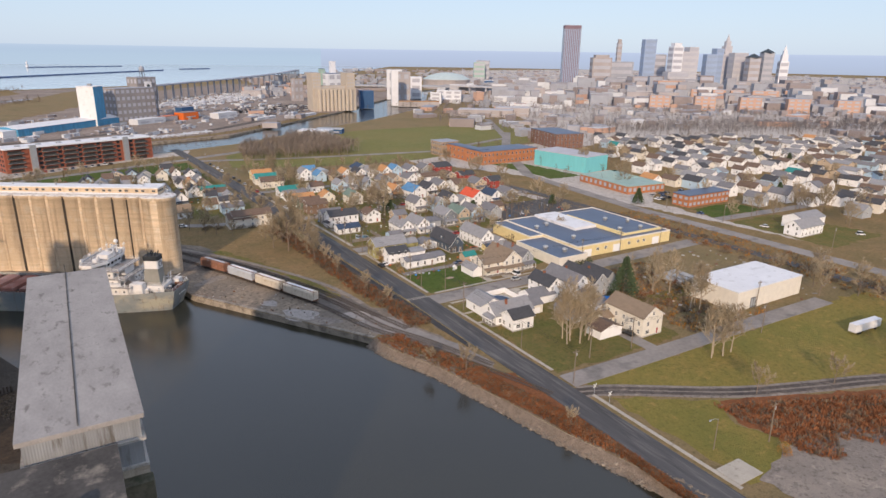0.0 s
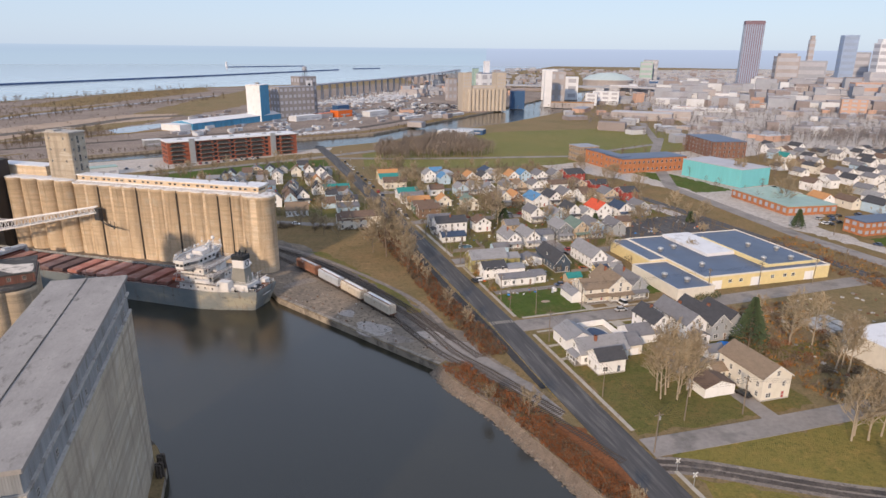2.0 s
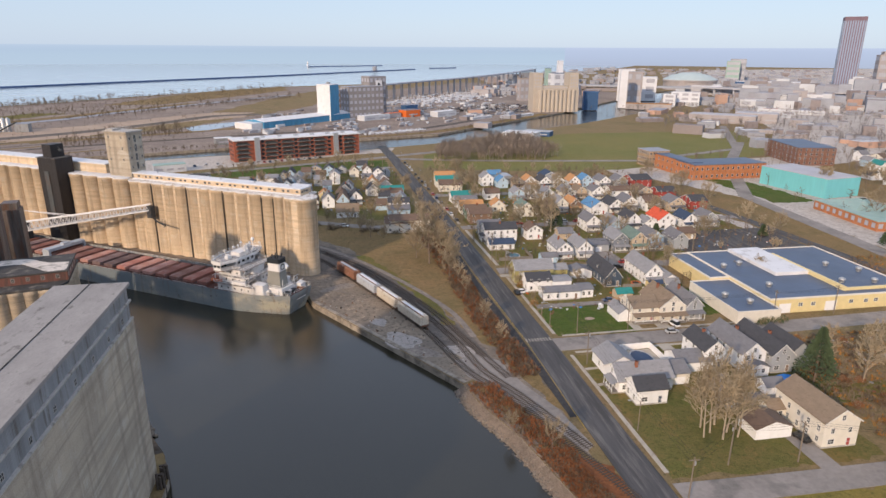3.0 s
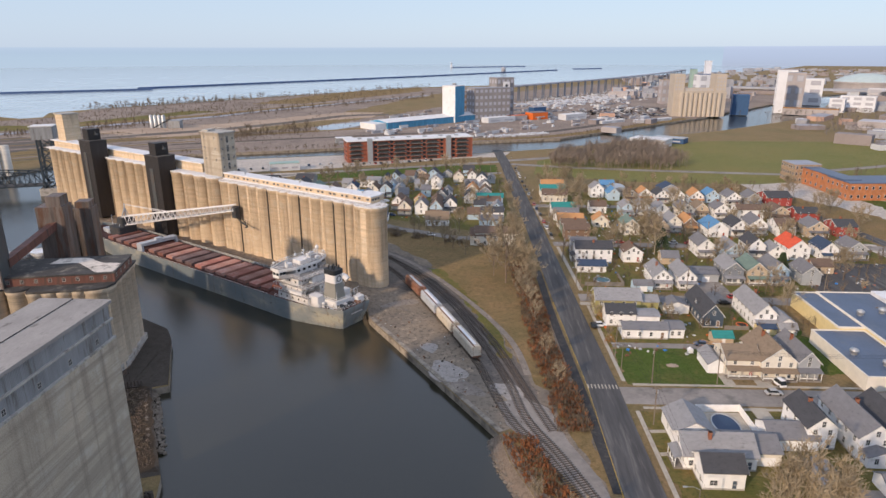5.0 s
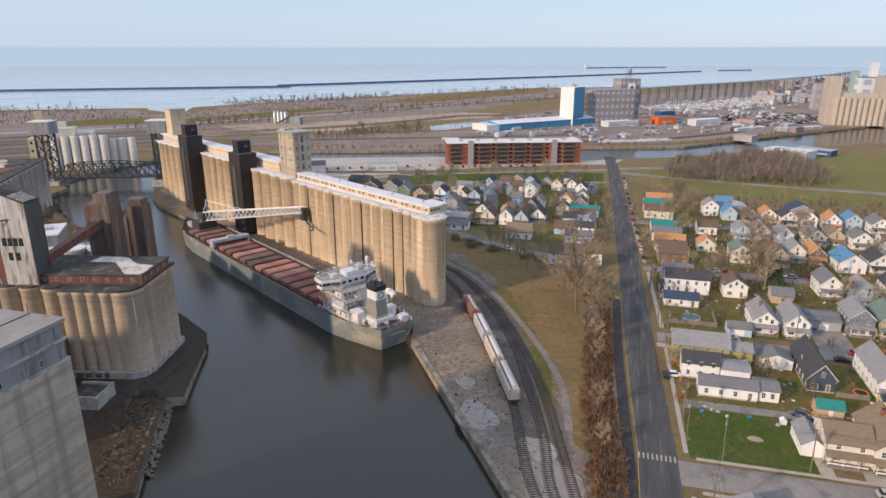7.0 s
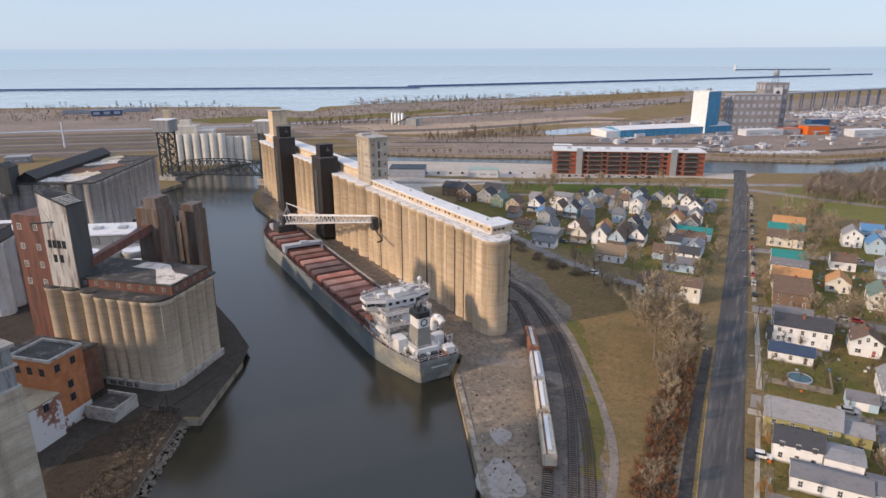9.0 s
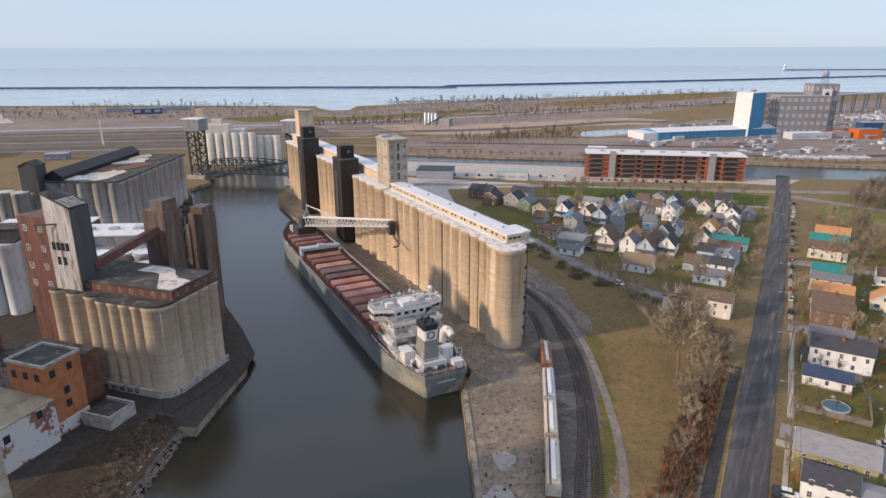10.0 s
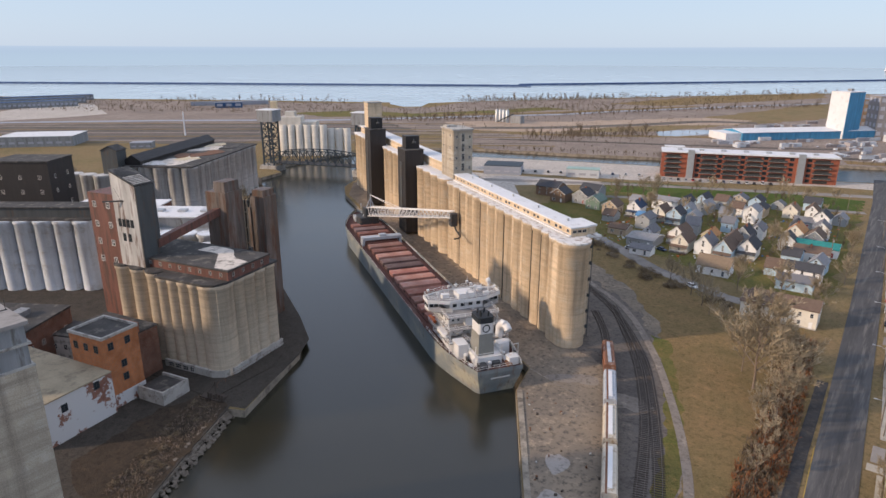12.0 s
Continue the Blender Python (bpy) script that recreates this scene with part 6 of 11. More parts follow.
wagon(68.4, 210.9, -67.5, 17.4, "wagon_cream", "roof_white", "cream covered hopper wagon with white hatch")
wagon(61.8, 226.6, -67.2, 15.6, "wagon_cream", "roof_white", "weathered cream covered hopper wagon")
wagon(55.3, 241.9, -66.5, 16.4, "wagon_grey", "roof_white", "pale blue-grey covered hopper wagon")
wagon(48.2, 257.8, -64.5, 16.2, "wagon_rust", "wagon_grey", "rusty red and grey box wagon", True)

# ---- derelict mills on the other bank ----
win_mill = win_mesh("window", 1.5, 1.9, trim="steel_dark", bars=1, rail=2)
win_pale = win_mesh("window", 1.3, 1.7, trim="roof_patch", bars=1, rail=1)

# tall brick stair block over a whitewashed shed
m1 = thing("mill_building", pose(-36.8, 165.0, G0, 0, 0, 12), "orange-red brick block beside a whitewashed mill wall", "mill building")
g = Geo()
g.box(-11.5, 0, 0, 0, 9.6, 18.2)
part("brick_block", g, "brick_orange", m1, "orange-red brick stair block")
g = Geo()
g.box(-11.5, 0.3, 18.2, -0.3, 9.3, 18.35, 0)
for b in ((-11.7, -0.2, 18.2, 0.2, 0.25, 18.9), (-11.7, 9.35, 18.2, 0.2, 9.8, 18.9), (-11.7, 0.25, 18.2, -11.2, 9.35, 18.9), (-0.25, 0.25, 18.2, 0.2, 9.35, 18.9)):
    g.box(*b, 1)
part("parapet_roof", g, ("roof_tar", "concrete"), m1)
for x, z in ((-9.5, 14.5), (-6, 14.5), (-2.5, 14.5)):
    put_window(win_mill, m1, x, 0, z, "s")
for y, z in ((2, 15), (6.5, 15), (4.8, 9.5), (4.8, 6)):
    put_window(win_mill, m1, 0, y, z, "e")
g = Geo()
g.box(-33, -17, 0, 1.5, 0, 10.6)
part("whitewashed_wall", g, "brick_whitewash", m1, "peeling whitewashed brick wall")
g = Geo()
g.box(-33.2, -17.2, 10.6, 1.7, 0, 10.9)
part("shed_roof", g, "dry_roof", m1, "tan gravel roof")
for y, z in ((-12, 6.8), (-4, 8.2)):
    put_window(win_mill, m1, 1.5, y, z, "e")
g = Geo()
g.box(-25, 9.6, 0, -6, 20, 13)
part("rear_shed", g, "brick_dark", m1)
g = Geo()
g.box(0.0, 0.05, 0, 0.12, 9.7, 3.4)
part("painted_base", g, "brick_whitewash", m1, "peeling white painted base")
g = Geo()
g.box(-25.2, 9.4, 13, -5.8, 20.2, 13.3)
part("rear_roof", g, "roof_tar", m1)
g = Geo()
g.box(-12, 10.5, 13.3, -5.8, 14.5, 16)
part("roof_house", g, "brick_red", m1)
g = Geo()
for b in ((1.0, 6.5, 0, 9.5, 7.0, 3.6), (9.0, 7.0, 0, 9.5, 14.5, 3.6), (1.0, 14.0, 0, 9.0, 14.5, 3.6)):
    g.box(*b)
g.box(1.0, 7.0, 0, 9.0, 14.0, 2.9, 1)
part("annex", g, ("concrete", "roof_tar"), m1, "low concrete annex")

# long low brick shed further back
m2 = thing("mill_building", pose(-112, 128, G0, 0, 0, 32), "long dark brick mill shed with a black tar roof", "mill building")
g = Geo()
g.box(0, 0, 0, 52, 24, 12)
part("wall_block", g, "brick_dark", m2)
g = Geo()
g.box(-0.3, -0.3, 12, 52.3, 24.3, 12.5)
part("roof", g, "roof_tar", m2)
for x, y in ((8, 8), (18, 15), (30, 9), (42, 14)):
    g = Geo()
    g.box(x, y, 12.5, x + 3, y + 4, 14, bevel=0.2)
    part("skylight", g, "corr_grey", m2)
for i in range(12):
    put_window(win_pale, m2, 3 + i * 4.1, 0, 5.5, "s")
    put_window(win_pale, m2, 3 + i * 4.1, 0, 9, "s")
for i in range(5):
    put_window(win_pale, m2, 52, 3 + i * 4.5, 6, "e")
m3 = thing("mill_building", pose(-78, 168, G0, 0, 0, 24), "low cream-walled mill office building", "mill building")
g = Geo()
g.box(0, 0, 0, 18, 9, 7)
part("wall_block", g, "roof_patch", m3)
g = Geo()
g.box(-0.3, -0.3, 7, 18.3, 9.3, 7.4)
part("roof", g, "roof_tar", m3)
for i in range(5):
    put_window(win_pale, m3, 2 + i * 3.5, 0, 3, "s")

# plain block behind the sheds, towards the low sun: unseen, added to shade the derelict elevator
m5 = thing("mill_building", pose(-96, 108, G0, 0, 0, 24), "tall plain concrete block, unseen, added to shade the derelict elevator", "mill building")
g = Geo()
g.box(-24, -9, 0, 24, 9, 48)
part("wall_block", g, "concrete_stained", m5)
g = Geo()
g.box(-24.4, -9.4, 48, 24.4, 9.4, 48.6)
part("roof", g, "roof_tar", m5)

# white painted bins
ws = thing("grain_elevator", pose(-120, 201, G0, 0, 0, 37.5), "row of white painted concrete bins with a dark roof", "grain elevator")
wb = bin_mesh("bin", 3.45, 25.5, "silo_white", 24)
for row in range(2):
    for i in range(10):
        ob = new("bin", wb)
        ob.parent = ws
        ob.matrix_basis = pose(-3.4 - i * 6.9, 3.4 + row * 8, 0, 0, 0, 33 * i)
g = Geo()
g.box(-69, 1.2, 25.5, 0, 17, 26.2)
part("roof_deck", g, "roof_tar", ws)
g = Geo()
g.box(-69, 4, 26.2, 0, 12, 29.5)
part("gallery", g, "corr_dark", ws)
g = Geo()
g.box(-69.3, 3.6, 29.5, 0.3, 12.4, 29.9)
part("gallery_roof", g, "roof_tar", ws)
# dark mill tower at the edge
m4 = thing("mill_building", pose(-185, 205, G0, 0, 0, 37.5), "dark brown brick mill tower", "mill building")
g = Geo()
g.box(-12, 0, 0, 12, 18, 39)
part("tower_block", g, "corr_brown", m4)
g = Geo()
g.box(-12.3, -0.3, 39, 12.3, 18.3, 39.6)
part("roof", g, "roof_tar", m4)
for z in (8, 14, 20, 26, 32):
    for x in (-8, 0, 8):
        put_window(win_pale, m4, x, 0, z, "s")
    for y in (4, 13):
        put_window(win_pale, m4, 12, y, z, "e")
# flat white-roofed sheds behind
for x, y, rz, w, d, h, wall, roof, lb in ((-142, 222, 37, 34, 20, 24, "brick_dark", "roof_white", "brick shed with flat white roof"), (-112, 232, 35, 26, 16, 24, "corr_grey", "roof_white", "grey shed with white roof"),
                                          (-93, 222, 35, 34, 22, 20, "silo_pale", "corr_grey", "long grey shed with sheet roof"), (-300, 225, 20, 70, 40, 14, "corr_dark", "roof_white", "long dark warehouse with white roof"),
                                          (-246, 236, 20, 24, 14, 8, "city_grey", "roof_tar", "small grey plant building")):
    t = thing("mill_shed", pose(x, y, G0, 0, 0, rz), lb, "shed")
    g = Geo()
    g.box(-w / 2, -d / 2, 0, w / 2, d / 2, h)
    part("wall_block", g, wall, t)
    g = Geo()
    g.box(-w / 2 - 0.3, -d / 2 - 0.3, h, w / 2 + 0.3, d / 2 + 0.3, h + 0.5)
    part("roof", g, roof, t)
    for k in range(3):
        g = Geo()
        g.box(-w / 3 + k * w / 3 - 1.5, -1.5, h + 0.5, -w / 3 + k * w / 3 + 1.5, 1.5, h + 1.3)
        part("skylight", g, "galvanised", t)
# white bins between the towers
wt = thing("grain_bins", pose(-64, 222, G0, 0, 0, 37), "pale painted bins below a derelict conveyor", "grain bins")
for i in range(4):
    ob = new("bin", wb)
    ob.parent = wt
    ob.matrix_basis = pose(-4 - i * 7, 4, 0, 0, 0, 20 * i)

# large grey elevator upstream
fe = thing("grain_elevator", pose(-177, 277, G0, 0, 0, -58.6), "long derelict grey elevator with a sagging dark roof", "grain elevator")
gb = bin_mesh("bin", 3.7, 27.5, "silo_derelict", 20)
for i in range(11):
    ob = new("bin", gb)
    ob.parent = fe
    ob.matrix_basis = pose(-3.7 - i * 7.5, -3.7, 0, 0, 0, 40 * i)
for i in range(5):
    ob = new("bin", gb)
    ob.parent = fe
    ob.matrix_basis = pose(-3.7, -11.2 - i * 7.5, 0, 0, 0, 70 * i)
g = Geo()
g.box(-84, -42, 0, -2.5, -2.5, 27)
part("inner_block", g, "silo_derelict", fe)
g = Geo()
g.box(-84.5, -43, 27.5, 0.5, -0.5, 28.2)
part("roof_deck", g, "roof_tar", fe)
g = Geo()
g.prism(ragged(-18, -16, 13, 9, 24, 0.2, 8), 28.2, 28.25)
part("roof_patch", g, "roof_patch", fe, "pale weathered roof patch")
g = Geo()
g.prism(ragged(-23, -15, 5, 6, 20, 0.25, 9), 28.25, 28.29)
part("lichen_patch", g, "yellow_plant", fe)
for cx_, cy_, a_, b_, mt_, sd_ in ((-42, -12, 11, 6, "steel_rust", 11), (-58, -20, 9, 7, "roof_patch", 12), (-70, -10, 10, 5, "roof_tar", 13), (-8, -26, 5, 9, "roof_white_worn", 14), (-33, -22, 8, 4, "steel_rust", 15), (-74, -22, 7, 5, "yellow_plant", 16)):
    g = Geo()
    g.prism(ragged(cx_, cy_, a_, b_, 24, 0.3, sd_), 28.2, 28.32 + 0.01 * sd_)
    part("roof_patch", g, mt_, fe, "weathered patch of the old roof")
g = Geo()
g.gable(-84, -36, -2, -28, 30.2, 33.0, "x", 0.6, 0.3)
part("ridge_roof", g, "corr_brown", fe)
g = Geo()
g.house_walls(-84, -36, -2, -28, 28.2, 30.2, 32.8, "x")
part("ridge_wall", g, "corr_brown", fe)
g = Geo()
g.house_walls(-4, -44, 4, -36, 24, 36, 38, "x")
hh = part("head_house", g, "corr_dark", fe)
g = Geo()
g.gable(-4, -44, 4, -36, 36, 38, "x", 0.4, 0.3)
part("head_roof", g, "roof_tar", hh)
for i in range(5):
    ob = new("bin", gb)
    ob.parent = fe
    ob.matrix_basis = pose(6 - i * 1.5, -44 - i * 8, -3, 0, 0, 10 * i)

# ---- lift bridge ----
lb = thing("lift_bridge", pose(-276, 401, G0, 0, 0, 21), "dark steel vertical-lift bridge with grey machine houses", "bridge")


def lattice_tower(parent, x):
    tw = part("lift_tower", Geo().mesh("lift_tower", "steel_green"), "steel_green", parent)
    for sx in (-4, 4):
        for sy in (-4.5, 4.5):
            g = Geo()
            g.box(x + sx - 0.5, sy - 0.5, 0, x + sx + 0.5, sy + 0.5, 34)
            part("column", g, "steel_green", tw)
    g = Geo()
    for k in range(5):
        z0, z1 = k * 6.8, (k + 1) * 6.8
        for sy in (-4.5, 4.5):
            g.tube((x - 4, sy, z0), (x + 4, sy, z1), 0.28, n=4)
            g.tube((x + 4, sy, z0), (x - 4, sy, z1), 0.28, n=4)
            g.tube((x - 4, sy, z1), (x + 4, sy, z1), 0.28, n=4)
        for sx in (-4, 4):
            g.tube((x + sx, -4.5, z0), (x + sx, 4.5, z1), 0.28, n=4)
            g.tube((x + sx, 4.5, z0), (x + sx, -4.5, z1), 0.28, n=4)
    part("bracing", g, "steel_green", tw)
    g = Geo()
    g.box(x - 6.5, -6, 34, x + 6.5, 6, 42, bevel=0.5)
    part("machine_house", g, "corr_grey", tw, "pale grey machine house")
    g = Geo()
    g.box(x - 6.8, -6.3, 42, x + 6.8, 6.3, 42.5)
    part("machine_roof", g, "roof_white", tw)


lattice_tower(lb, 0)
lattice_tower(lb, 74)
g = Geo()
g.box(2, -4.6, 4.0, 72, 4.6, 5.0)
part("bridge_deck", g, "asphalt", lb)
for sy in (-4.8, 4.8):
    g = Geo()
    P = 12
    top = [(3 + 68 * i / P, 5 + (7 + 2.5 * math.sin(math.pi * i / P)) * (0 if i in (0, P) else 1)) for i in range(P + 1)]
    for i in range(P):
        (x0, z0), (x1, z1) = top[i], top[i + 1]
        g.tube((x0, sy, z0), (x1, sy, z1), 0.4, n=4)
        g.tube((x0, sy, 4.6), (x1, sy, 4.6), 0.4, n=4)
        g.tube((x1, sy, 4.6), (x1, sy, z1), 0.28, n=4)
        g.tube((x0, sy, 4.6 if i < P / 2 else z0), (x1, sy, z1 if i < P / 2 else 4.6), 0.28, n=4)
        g.tube((x0, sy, z0 if i < P / 2 else 4.6), (x1, sy, 4.6 if i < P / 2 else z1), 0.2, n=4)
    part("truss", g, "steel_green", lb)
for x in (0, 74):
    g = Geo()
    g.box(x - 7, -7, -5, x + 7, 7, 2.5, bevel=0.6)
    part("pier", g, "concrete", lb)

# white flour mill beyond the bridge
fm = thing("flour_mill", pose(-318, 452, G0, 0, 0, 38), "white painted grain mill with bins and an ochre hoist tower", "mill building")
for b, mt, lbl in (((-6, -6, 0, 12, 10, 31), "silo_cream", ""), ((12, -4, 0, 24, 12, 27), "silo_cream", ""), ((-20, -4, 0, -6, 10, 24), "yellow_plant", "cream block"), ((-2, 0, 31, 6, 8, 35), "silo_cream", ""), ((-14, 2, 30, -9, 7, 43), "yellow_plant", "ochre hoist tower")):
    g = Geo()
    g.box(*b)
    part("block", g, mt, fm, lbl)
for i in range(6):
    g = Geo()
    g.lathe(-2 + i * 6.5, -9, [(3.1, 0), (3.1, 25), (0.1, 25.1)], 18)
    part("bin", g, "silo_cream", fm)
for i in range(4):
    g = Geo()
    g.lathe(30 + i * 6.5, -6, [(3.1, 0), (3.1, 22), (0.1, 22.1)], 18)
    part("bin", g, "silo_cream", fm)
for i in range(4):
    for z in (8, 14, 20):
        put_window(win_mill, fm, -18 + i * 3.4, -4, z, "s")

# ---- far waterfront and city ----
def block(name, x, y, rz, w, d, h, wall, roof, label, cat="building", floors=0, cols=0, win="pane_haze", side_cols=0, z=G0, group="", ww=None, hh=None, cap=0.4, trim="stone_grey"):
    """A flat-roofed building with its windows in rows on the two sides that face the river."""
    t = thing(name, pose(x, y, z, 0, 0, rz), label, cat, group)
    g = Geo()
    g.box(-w / 2, -d / 2, -1, w / 2, d / 2, h)
    part("wall_block", g, wall, t)
    g = Geo()
    g.box(-w / 2 - 0.15, -d / 2 - 0.15, h, w / 2 + 0.15, d / 2 + 0.15, h + cap)
    part("roof", g, roof, t)
    if floors:
        if y > 620 or x > 620:
            floors, cols, side_cols = max(1, (floors + 1) // 2), max(1, (cols + 1) // 3), (side_cols + 1) // 3
        fh = h / floors
        a = ww or 0.62 * w / max(1, cols)
        b = hh or 0.5 * fh
        me = win_mesh("window", a, b, win, trim, 0.12, 0, 0)
        for f in range(floors):
            zz = (f + 0.3) * fh
            for c in range(cols):
                put_window(me, t, -w / 2 + w * (c + 0.5) / cols, -d / 2, zz, "s")
            for c in range(side_cols):
                yy = -d / 2 + d * (c + 0.5) / side_cols
                put_window(me, t, -w / 2, yy, zz, "w")
                put_window(me, t, w / 2, yy, zz, "e")
    return t


# red canal-side apartment block
ap = thing("apartment_building", pose(-35.8, 543.8, G0, 0, 0, 20.2), "five-storey red brick apartment block with white roof edge", "apartment building")
g = Geo()
g.box(0, 0, 0, 108, 18, 17)
part("wall_block", g, "brick_flat", ap)
g = Geo()
g.box(-0.5, -1.6, 17, 108.5, 18.5, 17.9)
part("roof", g, "roof_white", ap, "white flat roof with deep edge")
for x in (16.5, 84):
    g = Geo()
    g.box(x, -1.7, 0, x + 4.2, 0.5, 19.2)
    part("stair_tower", g, "galvanised", ap, "grey metal stair tower")
wm = win_mesh("window", 2.6, 2.1, trim="steel_dark", bars=1, rail=0)
dk = Geo()
dk.box(-5.6, -1.75, 0, 5.6, 0, 0.22)
dk = dk.mesh("balcony", "concrete")
rl = Geo()
rl.box(-5.6, -1.8, 0, 5.6, -1.7, 1.15)
rl = rl.mesh("balcony_rail", "steel_dark")
pn = win_mesh("window", 8.6, 2.0, "glass_warm", "steel_dark", 0.06, 5, 0)
for f in range(5):
    for x in (7.2, 30, 44, 58, 72, 98.5):
        put_window(pn, ap, x, 0, f * 3.35 + 0.35, "s")
        if f:
            ob = put_window(dk, ap, x, 0, f * 3.35 + 0.1, "s", "balcony")
            ob = put_window(rl, ob, 0, 0, 0.22, "s", "balcony_rail")
    for x in (23.4, 37, 51, 65, 80.5, 91):
        put_window(wm, ap, x, 0, f * 3.35 + 1.0, "s")
    for y in (4, 9, 14):
        put_window(wm, ap, 0, y, f * 3.35 + 1.0, "w")
        put_window(wm, ap, 108, y, f * 3.35 + 1.0, "e")
for k in range(7):
    g = Geo()
    g.box(10 + k * 14, 6, 17.9, 13 + k * 14, 9, 19)
    part("roof_unit", g, "galvanised", ap)

# white tower, grey mill and blue shed across the canal
t = thing("grain_elevator", pose(37.5, 868, G0, 0, 0, -27), "tall white sheeted elevator with a blue flank", "grain elevator")
g = Geo()
g.box(-9.5, -12, 0, 9.2, 12, 45)
part("wall_block", g, "roof_white", t, "cream white wall")
g = Geo()
g.box(9.2, -12, 0, 9.7, 12, 45)
part("blue_flank", g, "corr_blue", t)
g = Geo()
g.box(-9.8, -12.3, 45, 10.0, 12.3, 45.6)
part("roof", g, "roof_white", t)
g = Geo()
g.box(-4, 4, 45.6, 0, 8, 48)
part("roof_house", g, "corr_grey", t)
for x, y, w, d, h in ((83, 905, 54, 24, 41), (101, 932, 27, 22, 53), (50, 918, 22, 18, 36)):
    block("mill_building", x, y, 28, w, d, h, "mill_grey" if w > 25 else "brick_tan", "stone_grey", "grey concrete mill building with rows of windows", "mill building", 10, 24 if w > 40 else 12, side_cols=9)
t = thing("sign_board", pose(107, 921, G0 + 36, 0, 0, 28), "white square sign with a plain dark emblem", "sign")
g = Geo()
g.box(-5, -1.0, 0, 5, -0.3, 12)
part("board", g, "roof_white", t)
g = Geo()
g.prism([(-2.6, 0), (0, 2.6), (2.6, 0), (0, -2.6)], 0, 0.3, m=pose(0, -1.0, 6.6, 90, 0, 0))
part("emblem", g, "steel_dark", t)
t = thing("water_tower", pose(103, 932, G0 + 53.4, 0, 0, 0), "small water tower on a mill roof", "water tower")
g = Geo()
for a in range(4):
    g.tube((3 * math.cos(a * 1.57), 3 * math.sin(a * 1.57), 0), (2.4 * math.cos(a * 1.57), 2.4 * math.sin(a * 1.57), 7), 0.3)
part("legs", g, "steel_dark", t)
g = Geo()
g.lathe(0, 0, [(0.2, 6.5), (3.2, 7.5), (3.2, 12), (0.2, 14)], 14)
part("tank", g, "stone_grey", t)
t = thing("warehouse", pose(6, 845, G0, 0, 0, 46), "long blue and white waterside warehouse", "warehouse")
g = Geo()
g.house_walls(-78, -17, 84, 17, 0, 7.5, 10, "x", 0)
part("wall_block", g, "corr_blue", t, "bright blue sheet wall")
g = Geo()
g.gable(-78, -17, 84, 17, 7.5, 10, "x", 0.5, 0.3)
part("roof", g, "roof_white", t)
g = Geo()
g.box(-94, -15, 0, -78, 15, 7)
part("white_end", g, "roof_white", t)
for x, y, rz, w, d, h, wall, roof, lb_ in ((96, 868, 40, 46, 14, 6, "city_white", "roof_white", "long low white shed"), (148, 905, 35, 26, 16, 9, "orange_paint", "city_brown", "orange and brown works"), (120, 890, 35, 30, 10, 6, "city_tan", "orange_paint", "tan works with orange roofs"),
                                      (196, 905, 40, 40, 14, 7, "city_white", "roof_white", "long white storage shed"), (152, 940, 35, 22, 12, 13, "steel_blue", "stone_grey", "tall blue waterside shed"), (-62, 655, 20, 16, 9, 6, "corr_grey", "roof_white", "small blue-grey shed with white roof"),
                                      (-78, 510, 20, 22, 10, 5.5, "city_white", "copper_green", "low white shed with green roof"), (-130, 490, 25, 26, 20, 6, "stone_grey", "steel_green", "dark green roofed house"),
                                      (236, 655, -35, 34, 22, 7, "city_white", "roof_white", "white fabric-roofed canal shed"), (262, 680, -35, 30, 14, 5, "steel_blue", "galvanised", "low blue-grey canal shed"), (545, 780, -40, 80, 30, 10, "city_tan", "stone_pale", "pale flat-roofed depot building"), (590, 775, -40, 50, 28, 12, "city_tan", "stone_pale", "pale flat-roofed depot hall"),
                                      (300, 880, 40, 60, 6, 3, "city_white", "roof_white", "row of white trailers"), (240, 860, 40, 44, 5, 3, "city_white", "roof_white", "row of white trailers"), (720, 880, -40, 90, 12, 5, "city_white", "roof_white", "low long white shed")):
    block("shed", x, y, rz, w, d, h, wall, roof, lb_, "shed", 1, max(3, int(w / 6)), hh=1.4)
# big waterside grain mill
t = thing("grain_elevator", pose(376, 960, G0, 0, 0, 0), "large cream concrete grain elevator with two windowed towers", "grain elevator")
g = Geo()
g.box(-34, -14, 0, 34, 14, 34)
part("bin_block", g, "elevator_pale", t)
for i in range(9):
    g = Geo()
    g.lathe(-26 + i * 6.4, -14, [(3.1, 0), (3.1, 32)], 12)
    part("bin", g, "elevator_pale", t)
g = Geo()
g.box(-34, -8, 34, 34, 8, 38)
part("gallery", g, "elevator_pale", t)
tm = win_mesh("window", 1.8, 2.2, "pane_haze", trim="stone_pale", bars=0, rail=0)
for x in (-30, 26):
    g = Geo()
    g.box(x - 7, -12, 0, x + 7, 12, 57)
    tt = part("tower", g, "elevator_pale", t)
    for z in (36, 41, 46, 51):
        for dx in (-4, 0, 4):
            put_window(tm, tt, x + dx, -12, z, "s")
        for dy in (-7, 0, 7):
            put_window(tm, tt, x + 7, dy, z, "e")
for i in range(10):
    put_window(tm, t, -18 + i * 3.8, -8, 34.6, "s")
